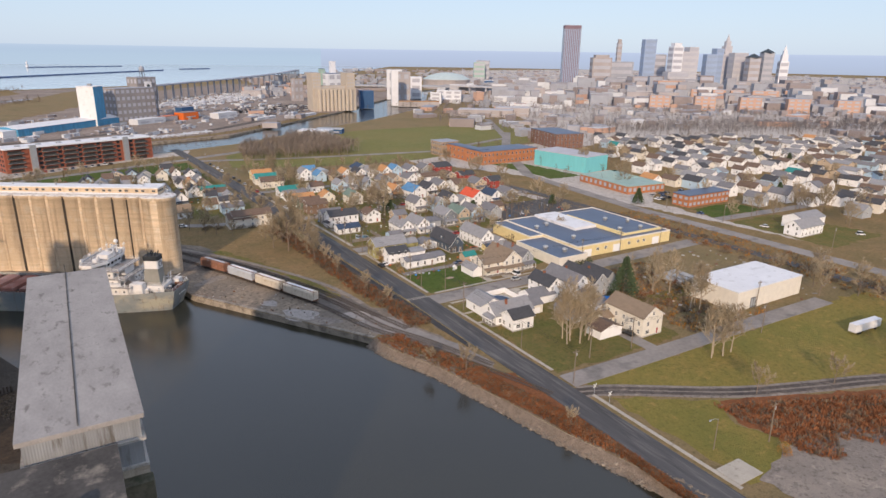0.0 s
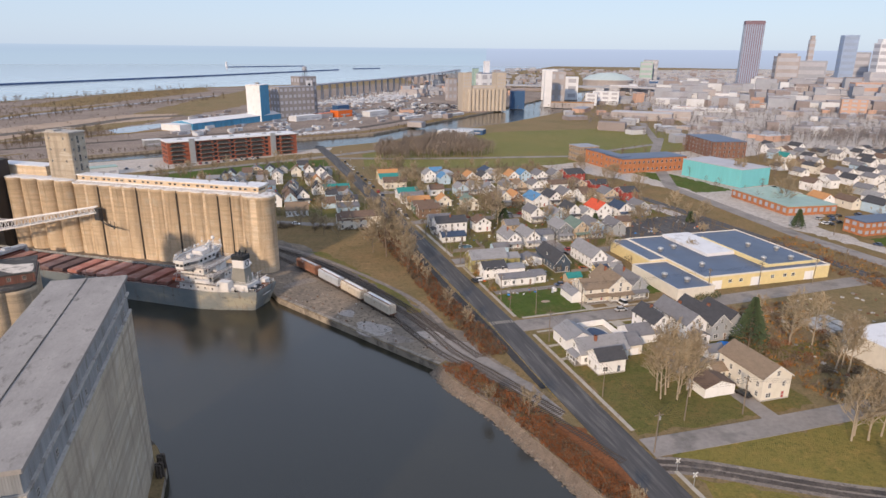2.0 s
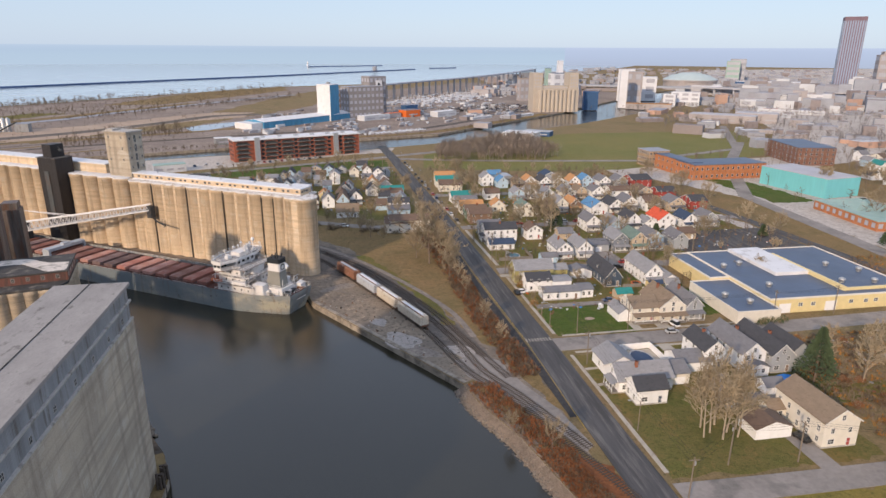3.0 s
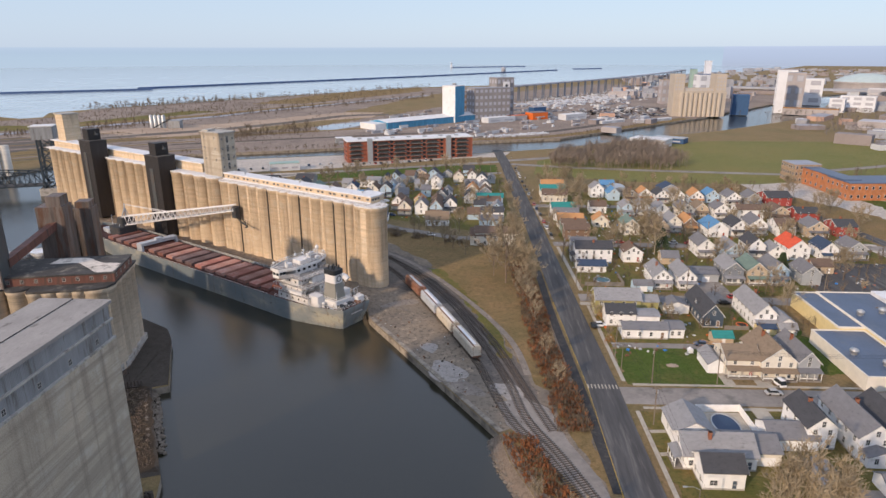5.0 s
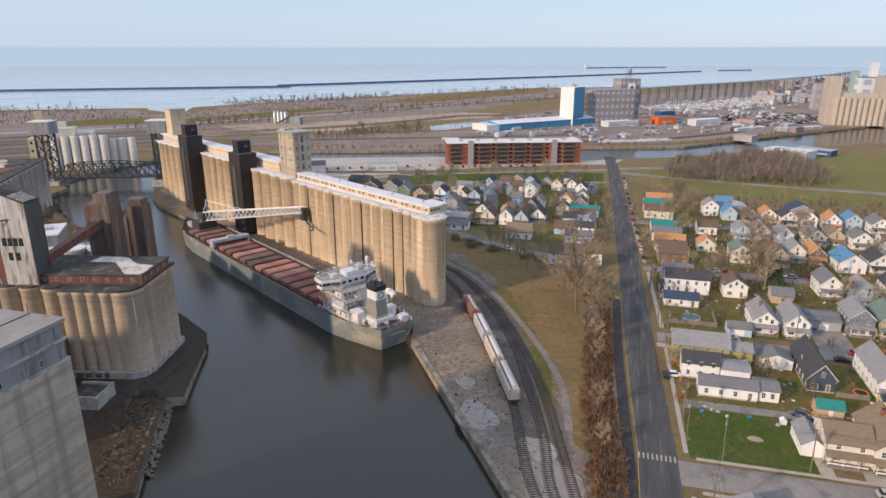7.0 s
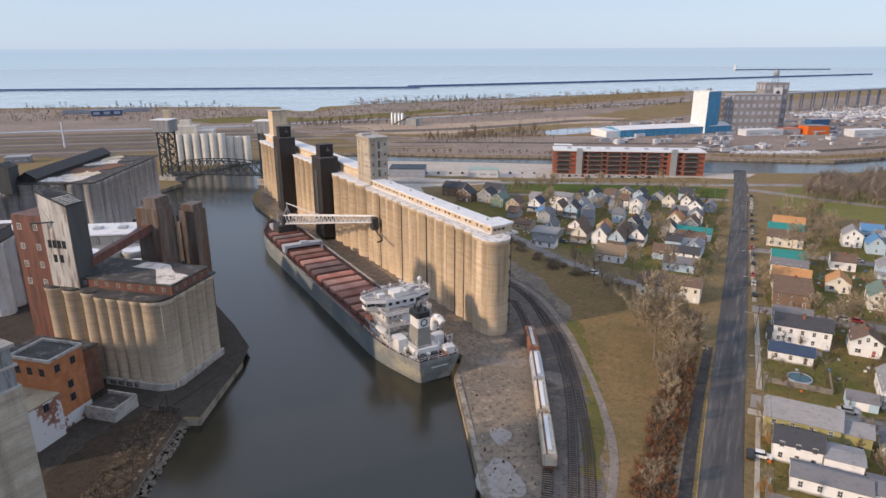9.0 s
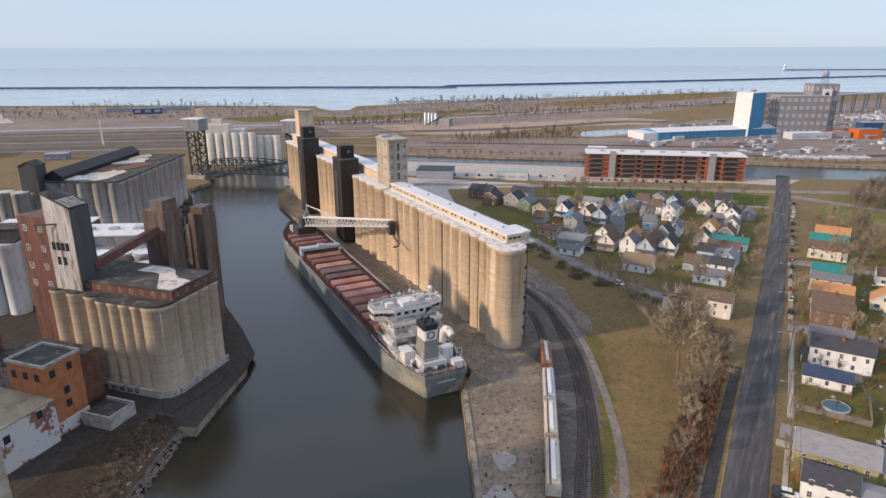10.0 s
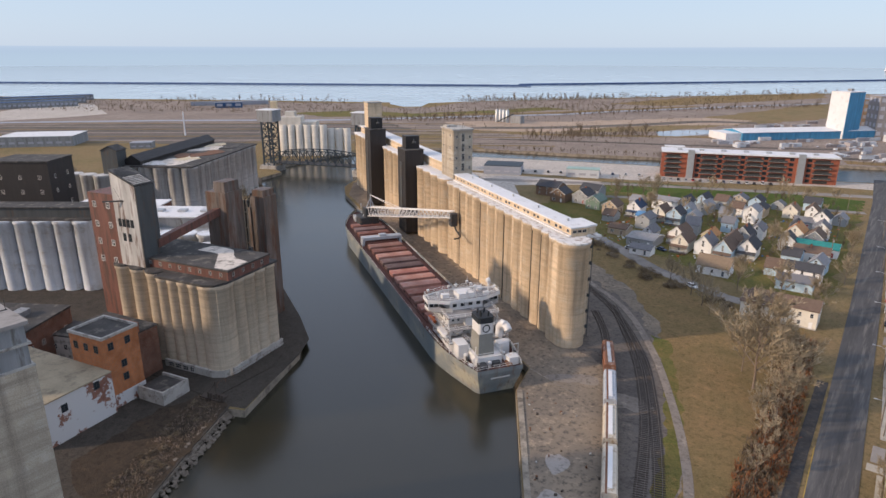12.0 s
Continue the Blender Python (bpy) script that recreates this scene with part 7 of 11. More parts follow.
for x, y, rz, w, d, h, wall, roof, lb_, fl, co_ in ((432, 1090, 10, 44, 30, 52, "stone_white", "steel_blue", "white mill with a blue roof line", 8, 8), (410, 1095, 0, 9, 9, 60, "copper_green", "steel_blue", "slim blue-green elevator tower", 0, 0), (440, 1120, 0, 9, 9, 72, "stone_white", "stone_white", "slender white concrete elevator tower", 0, 0),
                                               (560, 1080, -20, 30, 24, 55, "city_tan", "stone_grey", "tall tan mill block", 6, 5), (515, 1020, -20, 12, 12, 58, "stone_white", "stone_white", "tall white grain silo", 0, 0), (392, 1180, 10, 18, 14, 40, "city_tan", "brick_tan", "tan mill with orange flank", 5, 6),
                                               (447, 990, -15, 22, 20, 27, "steel_blue", "steel_blue", "dark blue marine tower", 0, 0), (620, 1185, -25, 70, 40, 42, "stone_white", "stone_white", "large white concrete flour mill", 5, 10), (590, 1170, -25, 30, 26, 56, "stone_white", "stone_white", "white mill head house", 4, 4),
                                               (545, 985, -30, 70, 16, 8, "city_tan", "orange_leaf", "long orange-roofed mill shed", 0, 0), (640, 1040, -35, 46, 18, 22, "stone_white", "roof_white", "white waterside apartment block", 5, 8), (600, 1020, -35, 20, 16, 20, "stone_white", "roof_white", "white waterside apartment block", 5, 4)):
    block("mill_building", x, y, rz, w, d, h, wall, roof, lb_, "mill building", fl, co_, side_cols=3 if fl else 0)
# elevated highway across the harbour
hw = thing("viaduct", pose(0, 0, G0), "long elevated concrete highway on tall piers", "viaduct")
line = smooth_line([(100, 1185), (220, 1340), (360, 1510), (560, 1830), (700, 2100)], 8)
l_, r_ = strip(line, 18)
g = Geo()
for i in range(len(line) - 1):
    z0, z1 = 24 + 0.2 * i, 24 + 0.2 * (i + 1)
    g.slab([(*r_[i], z0 + 1), (*r_[i + 1], z1 + 1), (*l_[i + 1], z1 + 1), (*l_[i], z0 + 1)], 1.8)
part("bridge_deck", g, "stone_grey", hw)
for i in range(len(line)):
    g = Geo()
    for s in (-6, 6):
        g.box(line[i].x + s - 0.9, line[i].y - 0.9, 0, line[i].x + s + 0.9, line[i].y + 0.9, 25.2 + 0.2 * i)
    part("pier", g, "stone_grey", hw)
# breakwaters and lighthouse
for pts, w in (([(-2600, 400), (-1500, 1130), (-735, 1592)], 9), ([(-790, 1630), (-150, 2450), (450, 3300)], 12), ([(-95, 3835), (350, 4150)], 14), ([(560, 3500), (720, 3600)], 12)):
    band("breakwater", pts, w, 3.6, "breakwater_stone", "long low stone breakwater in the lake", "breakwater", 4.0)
t = thing("lighthouse", pose(-95, 3830, 2), "small white lighthouse on a breakwater", "lighthouse")
g = Geo()
g.lathe(0, 0, [(7, 0), (4, 22), (5, 23), (0.5, 30)], 12)
part("tower", g, "stone_white", t)

# downtown: flat-topped towers, each with its rows of windows
def tower(x, y, rz, w, d, h, wall, label, floors, cols, win="pane_haze", top=None, strips=False):
    w, d, floors = w * 0.78, d * 0.78, max(3, floors // 3)
    t = thing("office_tower", pose(x, y, 2, 0, 0, rz), label, "tower", "downtown towers")
    g = Geo()
    g.box(-w / 2, -d / 2, 0, w / 2, d / 2, h)
    part("shaft", g, wall, t)
    if strips:
        for c in range(cols):
            me = Geo()
            a = 0.55 * w / cols
            me.box(-a / 2, -0.4, 0, a / 2, 0, h * 0.9)
            ob = part("window_strip", me, win, t)
            ob.matrix_basis = pose(-w / 2 + w * (c + 0.5) / cols, -d / 2, h * 0.05)
            ob = new("window_strip", ob.data)
            ob.parent = t
            ob.matrix_basis = pose(-w / 2, -d / 2 + d * (c + 0.5) / cols, h * 0.05, 0, 0, 270)
    else:
        me = Geo()
        me.box(-0.44 * w, -0.35, 0, 0.44 * w, 0, 0.5 * h / floors)
        me = me.mesh("window_band", win)
        ms = Geo()
        ms.box(-0.44 * d, -0.35, 0, 0.44 * d, 0, 0.5 * h / floors)
        ms = ms.mesh("window_band", win)
        for f in range(floors):
            put_window(me, t, 0, -d / 2, (f + 0.3) * h / floors, "s", "window_band")
            put_window(ms, t, -w / 2, 0, (f + 0.3) * h / floors, "w", "window_band")
    if top == "crown":
        g = Geo()
        g.box(-w * 0.36, -d * 0.36, h, w * 0.36, d * 0.36, h + 0.08 * h)
        part("crown", g, wall, t)
    if top == "spire":
        for k, (s, z0, z1) in enumerate(((0.34, h, h * 1.25), (0.22, h * 1.25, h * 1.4))):
            g = Geo()
            g.box(-w * s, -d * s, z0, w * s, d * s, z1)
            part("setback", g, wall, t)
        g = Geo()
        g.lathe(0, 0, [(w * 0.2, h * 1.4), (0.2, h * 1.62)], 8, smooth=False)
        part("spire", g, wall, t)
    if top == "hip":
        g = Geo()
        g.lathe(0, 0, [(w * 0.8, h), (0.3, h + 12)], 4, smooth=False)
        part("hipped_roof", g, "steel_green", t)
    return t


tower(1140, 1268, -34, 52, 46, 160, "tower_brown", "tall brown-red office tower with dark window strips", 38, 9, "pane_haze_blue", None, True)
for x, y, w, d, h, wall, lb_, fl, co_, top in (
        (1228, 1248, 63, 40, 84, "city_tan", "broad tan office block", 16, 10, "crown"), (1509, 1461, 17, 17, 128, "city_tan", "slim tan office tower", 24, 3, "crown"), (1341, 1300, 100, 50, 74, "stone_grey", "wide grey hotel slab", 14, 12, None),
        (1494, 1331, 43, 40, 136, "tower_haze_blue", "dark blue glass tower", 28, 6, None), (1581, 1306, 40, 38, 118, "stone_white", "tall cream office tower", 22, 6, "crown"), (1620, 1290, 60, 40, 104, "stone_pale", "broad cream office block", 20, 8, None),
        (1686, 1335, 39, 40, 118, "stone_pale", "pale stone office tower", 22, 6, None), (1695, 1481, 81, 50, 96, "city_grey", "broad grey office block", 16, 9, None), (1760, 1321, 43, 40, 98, "tower_haze_blue", "blue glass office block", 18, 6, None),
        (1812, 1335, 32, 36, 116, "tower_haze_blue", "dark blue glass tower block", 22, 5, None), (1908, 1373, 46, 46, 100, "stone_pale", "stone city hall with stepped top", 20, 7, "spire"), (1889, 1314, 62, 40, 104, "stone_pale", "tall tan office slab", 18, 8, None),
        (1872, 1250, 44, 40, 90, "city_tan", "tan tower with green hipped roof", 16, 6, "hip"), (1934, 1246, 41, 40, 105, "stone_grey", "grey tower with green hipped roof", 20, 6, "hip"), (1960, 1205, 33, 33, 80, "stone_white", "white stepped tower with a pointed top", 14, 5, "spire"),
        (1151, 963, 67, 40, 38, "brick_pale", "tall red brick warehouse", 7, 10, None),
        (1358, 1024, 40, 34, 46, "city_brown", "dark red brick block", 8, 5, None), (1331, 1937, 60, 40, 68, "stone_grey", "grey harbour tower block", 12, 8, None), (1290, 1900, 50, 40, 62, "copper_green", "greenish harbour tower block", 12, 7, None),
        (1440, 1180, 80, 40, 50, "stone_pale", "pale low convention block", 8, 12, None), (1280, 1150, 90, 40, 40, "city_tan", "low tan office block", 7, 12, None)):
    tower(x, y, -38 + (x % 7) * 3, w, d, h, wall, lb_, fl, co_, "pane_haze_blue" if "glass" in lb_ or "glazed" in lb_ else "pane_haze", top)
t = thing("arena", pose(910, 1495, G0, 0, 0, -30), "low round sports arena with a pale domed roof", "arena")
g = Geo()
g.lathe(0, 0, [(62, 0), (62, 20), (64, 20), (64, 24)], 32, smooth=False)
part("wall_ring", g, "city_tan", t)
g = Geo()
g.lathe(0, 0, [(64, 24), (45, 34), (20, 40), (0.5, 41)], 32)
part("roof_dome", g, "dome_roof", t)
for x, y, rz, w, d, h, wall, lb_, fl, co_ in ((1060, 1400, -35, 150, 40, 22, "steel_blue", "blue and white ball-park stand", 2, 16), (1000, 1290, -35, 120, 30, 26, "city_tan", "long tan parking garage", 5, 16), (860, 1290, -35, 110, 26, 18, "stone_pale", "long pale low block", 3, 14),
                                             (1050, 1130, -35, 110, 30, 20, "stone_white", "long white city warehouse", 2, 12), (900, 1080, -35, 80, 30, 14, "stone_white", "white shed with blue flank", 1, 10), (1120, 1050, -35, 90, 36, 26, "city_tan", "tall tan parking garage", 6, 12), (760, 1010, -35, 60, 24, 10, "city_white", "low white depot building", 1, 8)):
    block("building", x, y, rz, w, d, h, wall, "roof_white", lb_, "building", fl, co_)
for i, (x, y) in enumerate(((1120, 860), (1146, 829), (1170, 806), (1198, 777), (1222, 765), (1280, 760), (1300, 738), (1316, 655), (1335, 640))):
    block("apartment_tower", x, y, -48, 24, 16, 26, "brick_pale", "stone_pale", "orange brick housing tower with pale balconies", "apartment building", 8, 4, side_cols=1, group="housing towers", trim="stone_pale")
# far elevated expressway before downtown
band("viaduct", [(620, 1500), (900, 1330), (1200, 1140), (1600, 980), (2100, 800)], 26, 15, "stone_grey", "elevated grey expressway across the city", "viaduct", 4)

# orange and teal buildings, schools and works in the middle distance
block("works", 318 + 20, 246, 0, 38, 12, 7, "brick_orange", "roof_membrane", "low orange brick building with blue-grey roof", "building", 2, 10, side_cols=3)
block("works", 354, 384, 10, 28, 52, 12.0, "corr_teal", "stone_pale", "bright teal sheeted works hall", "building")
block("works", 333, 308, -5, 32, 50, 5.0, "brick_orange", "copper_green", "low brick school with pale green roof", "building", 1, 8, side_cols=10)
t = thing("works", pose(336, 318, G0 + 5.4, 0, 0, -5), "pale green hipped hall roof", "roof hall")
g = Geo()
g.lathe(0, 0, [(19, 0), (2.5, 3.6)], 4, smooth=False, a0=math.pi / 4, a1=math.pi / 4 + 2 * math.pi)
part("roof", g, "copper_green", t)
block("brick_works", 323, 436, 3, 58, 24, 10.5, "brick_orange", "roof_membrane", "long two-storey brick works with dark roof", "works", 2, 14, side_cols=5, hh=2.0, ww=1.5, win="glass", trim="stone_pale")
block("brick_works", 299, 462, 3, 11, 62, 10.9, "brick_orange", "roof_membrane", "two-storey brick works wing", "works", 2, 4, side_cols=10, hh=2.0, ww=1.5, win="glass", trim="stone_pale")
block("brick_works", 296, 486, 3, 18, 18, 12.5, "brick_tan", "stone_grey", "brick works corner block", "works", 3, 6, side_cols=6, hh=2.0, ww=1.5, win="glass", trim="stone_pale")
block("brick_works", 432, 492, -12, 30, 54, 14, "brick_dark", "roof_membrane", "four-storey brown brick factory", "works", 4, 7, side_cols=8, hh=1.9, ww=1.5, win="glass", trim="stone_pale")
# batch plant, long sheds and odd plant on the lakeside flats
t = thing("batch_plant", pose(-307, 780, G0), "grey cement batch plant with silos", "plant")
for i in range(4):
    g = Geo()
    g.lathe(-14 + i * 5, 0, [(2.2, 0), (2.2, 14), (0.3, 16)], 14)
    part("silo", g, "galvanised", t)
g = Geo()
g.box(8, -4, 0, 22, 5, 9)
part("plant_house", g, "corr_grey", t)
g = Geo()
g.tube((-8, -8, 1), (10, 0, 11), 0.8)
part("conveyor", g, "steel_dark", t)
for i in range(3):
    block("shed", -1000 - 60 * i, 500 + 40 * i, 75, 150, 18, 9, "corr_grey", "steel_blue", "long open-sided lakeside shed", "shed", 1, 24, hh=3, group="lakeside sheds")
block("shed", -760, 700, 55, 40, 10, 8, "steel_blue", "stone_grey", "low blue-grey lakeside building", "shed", 2, 9)
block("shed", -800, 730, 55, 120, 4, 6, "stone_grey", "stone_grey", "long low lakeside wall", "wall")
block("shed", -545, 352, 48, 62, 40, 9, "corr_grey", "roof_white", "white-roofed grey shed beside the rail yard", "shed", 1, 8, hh=2)
block("shed", -450, 395, 48, 18, 12, 5, "corr_grey", "stone_grey", "small grey shed beside the rail yard", "shed", 1, 3, hh=1.4)
t = thing("pole", pose(-500, 467, G0), "tall white lattice pole", "pole")
g = Geo()
g.tube((0, 0, 0), (0, 0, 24), 0.9, 0.5, 8)
part("shaft", g, "stone_white", t)

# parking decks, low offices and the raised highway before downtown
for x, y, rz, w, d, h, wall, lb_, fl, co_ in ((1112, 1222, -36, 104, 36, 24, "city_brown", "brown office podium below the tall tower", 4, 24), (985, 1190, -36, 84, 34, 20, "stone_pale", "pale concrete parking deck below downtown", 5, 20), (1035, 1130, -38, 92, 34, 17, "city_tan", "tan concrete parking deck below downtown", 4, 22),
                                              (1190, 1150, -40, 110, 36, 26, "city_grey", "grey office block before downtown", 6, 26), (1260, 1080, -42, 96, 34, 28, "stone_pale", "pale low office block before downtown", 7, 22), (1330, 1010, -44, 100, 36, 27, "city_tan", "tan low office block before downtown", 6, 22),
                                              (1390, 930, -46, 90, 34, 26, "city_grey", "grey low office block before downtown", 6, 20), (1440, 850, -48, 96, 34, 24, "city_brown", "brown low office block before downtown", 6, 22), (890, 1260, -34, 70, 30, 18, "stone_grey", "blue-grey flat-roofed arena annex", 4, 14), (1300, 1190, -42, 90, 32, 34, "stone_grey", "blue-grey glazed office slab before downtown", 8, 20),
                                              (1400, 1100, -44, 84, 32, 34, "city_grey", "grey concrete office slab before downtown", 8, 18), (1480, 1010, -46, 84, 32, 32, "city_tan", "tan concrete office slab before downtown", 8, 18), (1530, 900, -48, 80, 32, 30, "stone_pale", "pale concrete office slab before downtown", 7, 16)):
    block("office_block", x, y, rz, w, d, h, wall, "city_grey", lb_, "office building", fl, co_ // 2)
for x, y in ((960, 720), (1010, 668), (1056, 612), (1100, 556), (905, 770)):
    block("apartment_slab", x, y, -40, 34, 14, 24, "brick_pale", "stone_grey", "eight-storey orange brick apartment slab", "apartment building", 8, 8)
cw = thing("viaduct", pose(0, 0, G0), "raised grey highway before downtown on many piers", "viaduct")
line = smooth_line([(820, 1290), (980, 1090), (1130, 960), (1280, 820), (1420, 640)], 6)
l_, r_ = strip(line, 22)
g = Geo()
for i in range(len(line) - 1):
    g.slab([(*r_[i], 15), (*r_[i + 1], 15), (*l_[i + 1], 15), (*l_[i], 15)], 2.0)
part("bridge_deck", g, "stone_pale", cw)
for p in line:
    g = Geo()
    for s in (-7, 0, 7):
        g.box(p.x + s - 1.2, p.y + s - 1.2, -1, p.x + s + 1.2, p.y + s + 1.2, 13.2)
    part("pier", g, "stone_pale", cw)

# far city fabric and woods, past counting
rnd = random.Random(4)
g = Geo()


def keep_out(x, y):
    """True on water, on the open field and among the things placed by hand."""
    if x < 430 and y < 760:
        return True
    if 430 < x < 780 and 170 < y < 540:
        return True
    k = (x - 383) / (760 - 383)
    if 230 < x < 1000 and abs(y - (860 + 560 * k)) < 130:
        return True
    return x < 560 and 930 < y < 1250


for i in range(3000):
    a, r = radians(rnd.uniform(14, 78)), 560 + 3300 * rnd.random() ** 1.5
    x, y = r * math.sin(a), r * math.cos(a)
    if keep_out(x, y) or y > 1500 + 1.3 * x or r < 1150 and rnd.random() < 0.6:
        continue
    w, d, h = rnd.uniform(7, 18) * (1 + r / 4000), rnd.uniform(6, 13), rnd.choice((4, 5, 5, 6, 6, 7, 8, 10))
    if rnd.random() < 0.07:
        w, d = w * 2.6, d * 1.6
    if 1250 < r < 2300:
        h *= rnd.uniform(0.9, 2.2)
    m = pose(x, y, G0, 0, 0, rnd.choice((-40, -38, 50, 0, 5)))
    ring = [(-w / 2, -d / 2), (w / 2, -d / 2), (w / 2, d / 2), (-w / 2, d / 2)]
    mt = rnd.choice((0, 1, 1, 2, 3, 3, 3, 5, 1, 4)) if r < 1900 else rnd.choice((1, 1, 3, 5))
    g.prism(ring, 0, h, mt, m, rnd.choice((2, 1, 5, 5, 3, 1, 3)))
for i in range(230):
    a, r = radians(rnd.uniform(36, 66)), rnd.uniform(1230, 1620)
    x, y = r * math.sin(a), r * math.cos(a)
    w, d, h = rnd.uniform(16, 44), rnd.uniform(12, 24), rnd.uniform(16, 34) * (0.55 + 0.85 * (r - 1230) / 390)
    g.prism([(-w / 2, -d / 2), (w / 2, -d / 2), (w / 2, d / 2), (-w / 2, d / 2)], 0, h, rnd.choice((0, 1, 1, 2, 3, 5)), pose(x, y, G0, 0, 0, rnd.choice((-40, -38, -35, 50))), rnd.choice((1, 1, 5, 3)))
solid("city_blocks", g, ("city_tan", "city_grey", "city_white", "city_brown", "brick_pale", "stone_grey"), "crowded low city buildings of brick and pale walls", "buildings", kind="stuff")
g = Geo()
for i in range(620):
    x, y = rnd.uniform(-60, 420), rnd.uniform(640, 1400)
    if y < 700 + 0.95 * max(0, x - 60) or y > 820 + 1.45 * (x + 130) or keep_out(x, y) and x > 330:
        continue
    row = rnd.random() < 0.45
    w, d, h = (rnd.uniform(5, 13), rnd.uniform(2.3, 3.4), rnd.uniform(2, 3.4)) if row else (rnd.uniform(2, 6), rnd.uniform(1.8, 4), rnd.uniform(0.8, 2.4))
    for k in range(rnd.randrange(2, 6) if row else 1):
        g.prism([(-w / 2, -d / 2), (w / 2, -d / 2), (w / 2, d / 2), (-w / 2, d / 2)], 0, h, rnd.choice((0, 1, 2, 2, 3)), pose(x + 2.9 * k, y + 3.2 * k, G0, 0, 0, rnd.choice((40, 42, 130))), rnd.choice((1, 2, 2)))
for i in range(420):
    k, q = rnd.randrange(42), rnd.randrange(10)
    m = pose(205 + 3.4 * k + 6 * q, 1005 + 2.4 * k - 11 * q, G0, 0, 0, 128)
    g.prism([(-2.2, -0.9), (2.2, -0.9), (2.2, 0.9), (-2.2, 0.9)], 0.1, 1.0, rnd.choice((1, 2, 2, 3, 4, 5)), m)
    g.prism([(-1.1, -0.8), (1.0, -0.8), (1.0, 0.8), (-1.1, 0.8)], 1.0, 1.5, 5, m)
for i in range(700):
    k = rnd.random()
    s = rnd.uniform(0.5, 1.5)
    g.prism([(-s, -s * 0.7), (s, -s * 0.6), (s * 0.8, s), (-s * 0.7, s * 0.8)], 0, s * 0.9, rnd.choice((0, 2, 2)), pose(78 + 66 * k + rnd.gauss(0, 1.5), 709 + 38 * k + rnd.gauss(0, 3.0), G0, 0, 0, rnd.uniform(0, 90)))
solid("yard_clutter", g, ("city_tan", "city_grey", "city_white", "city_brown", "car_blue", "car_black"), "trailers, cars, pipes and stone heaps in industrial yards", "clutter", kind="stuff")

g = Geo()
for i in range(300):
    k = rnd.random()
    x, y = 150 + 260 * k + rnd.uniform(-30, 60), 1130 + 330 * k + rnd.uniform(-60, 20)
    m = pose(x, y, G0 + 0.2, 0, 0, 40 + rnd.uniform(-6, 6))
    g.prism([(-4, -1.3), (3, -1.3), (5, 0), (3, 1.3), (-4, 1.3)], 0, 1.8, 0, m)
    g.tube(m @ Vector((0, 0, 1.5)), m @ Vector((0, 0, rnd.uniform(8, 13))), 0.14, n=3, caps=False)
solid("laid_up_boats", g, "stone_white", "rows of white boats laid up in a marina", "boats", kind="stuff")

# ---- houses ----
HW = {"n": win_mesh("window", 0.95, 1.45, trim="paint_white"), "w": win_mesh("window", 1.7, 1.4, trim="paint_white", bars=1)}
DOORS = [panelled("door", 1.1, 2.15, 0.13, 0, 1, 0.08, 0.05, "paint_white", k) for k in ("siding_brown", "siding_white", "siding_navy", "siding_red")]
GARAGE_DOOR = panelled("garage_door", 2.8, 2.2, 0.08, 0, 3, 0.06, 0.03, "siding_white", "siding_white")
rh = random.Random(12)


HOUSE_PLANS = []


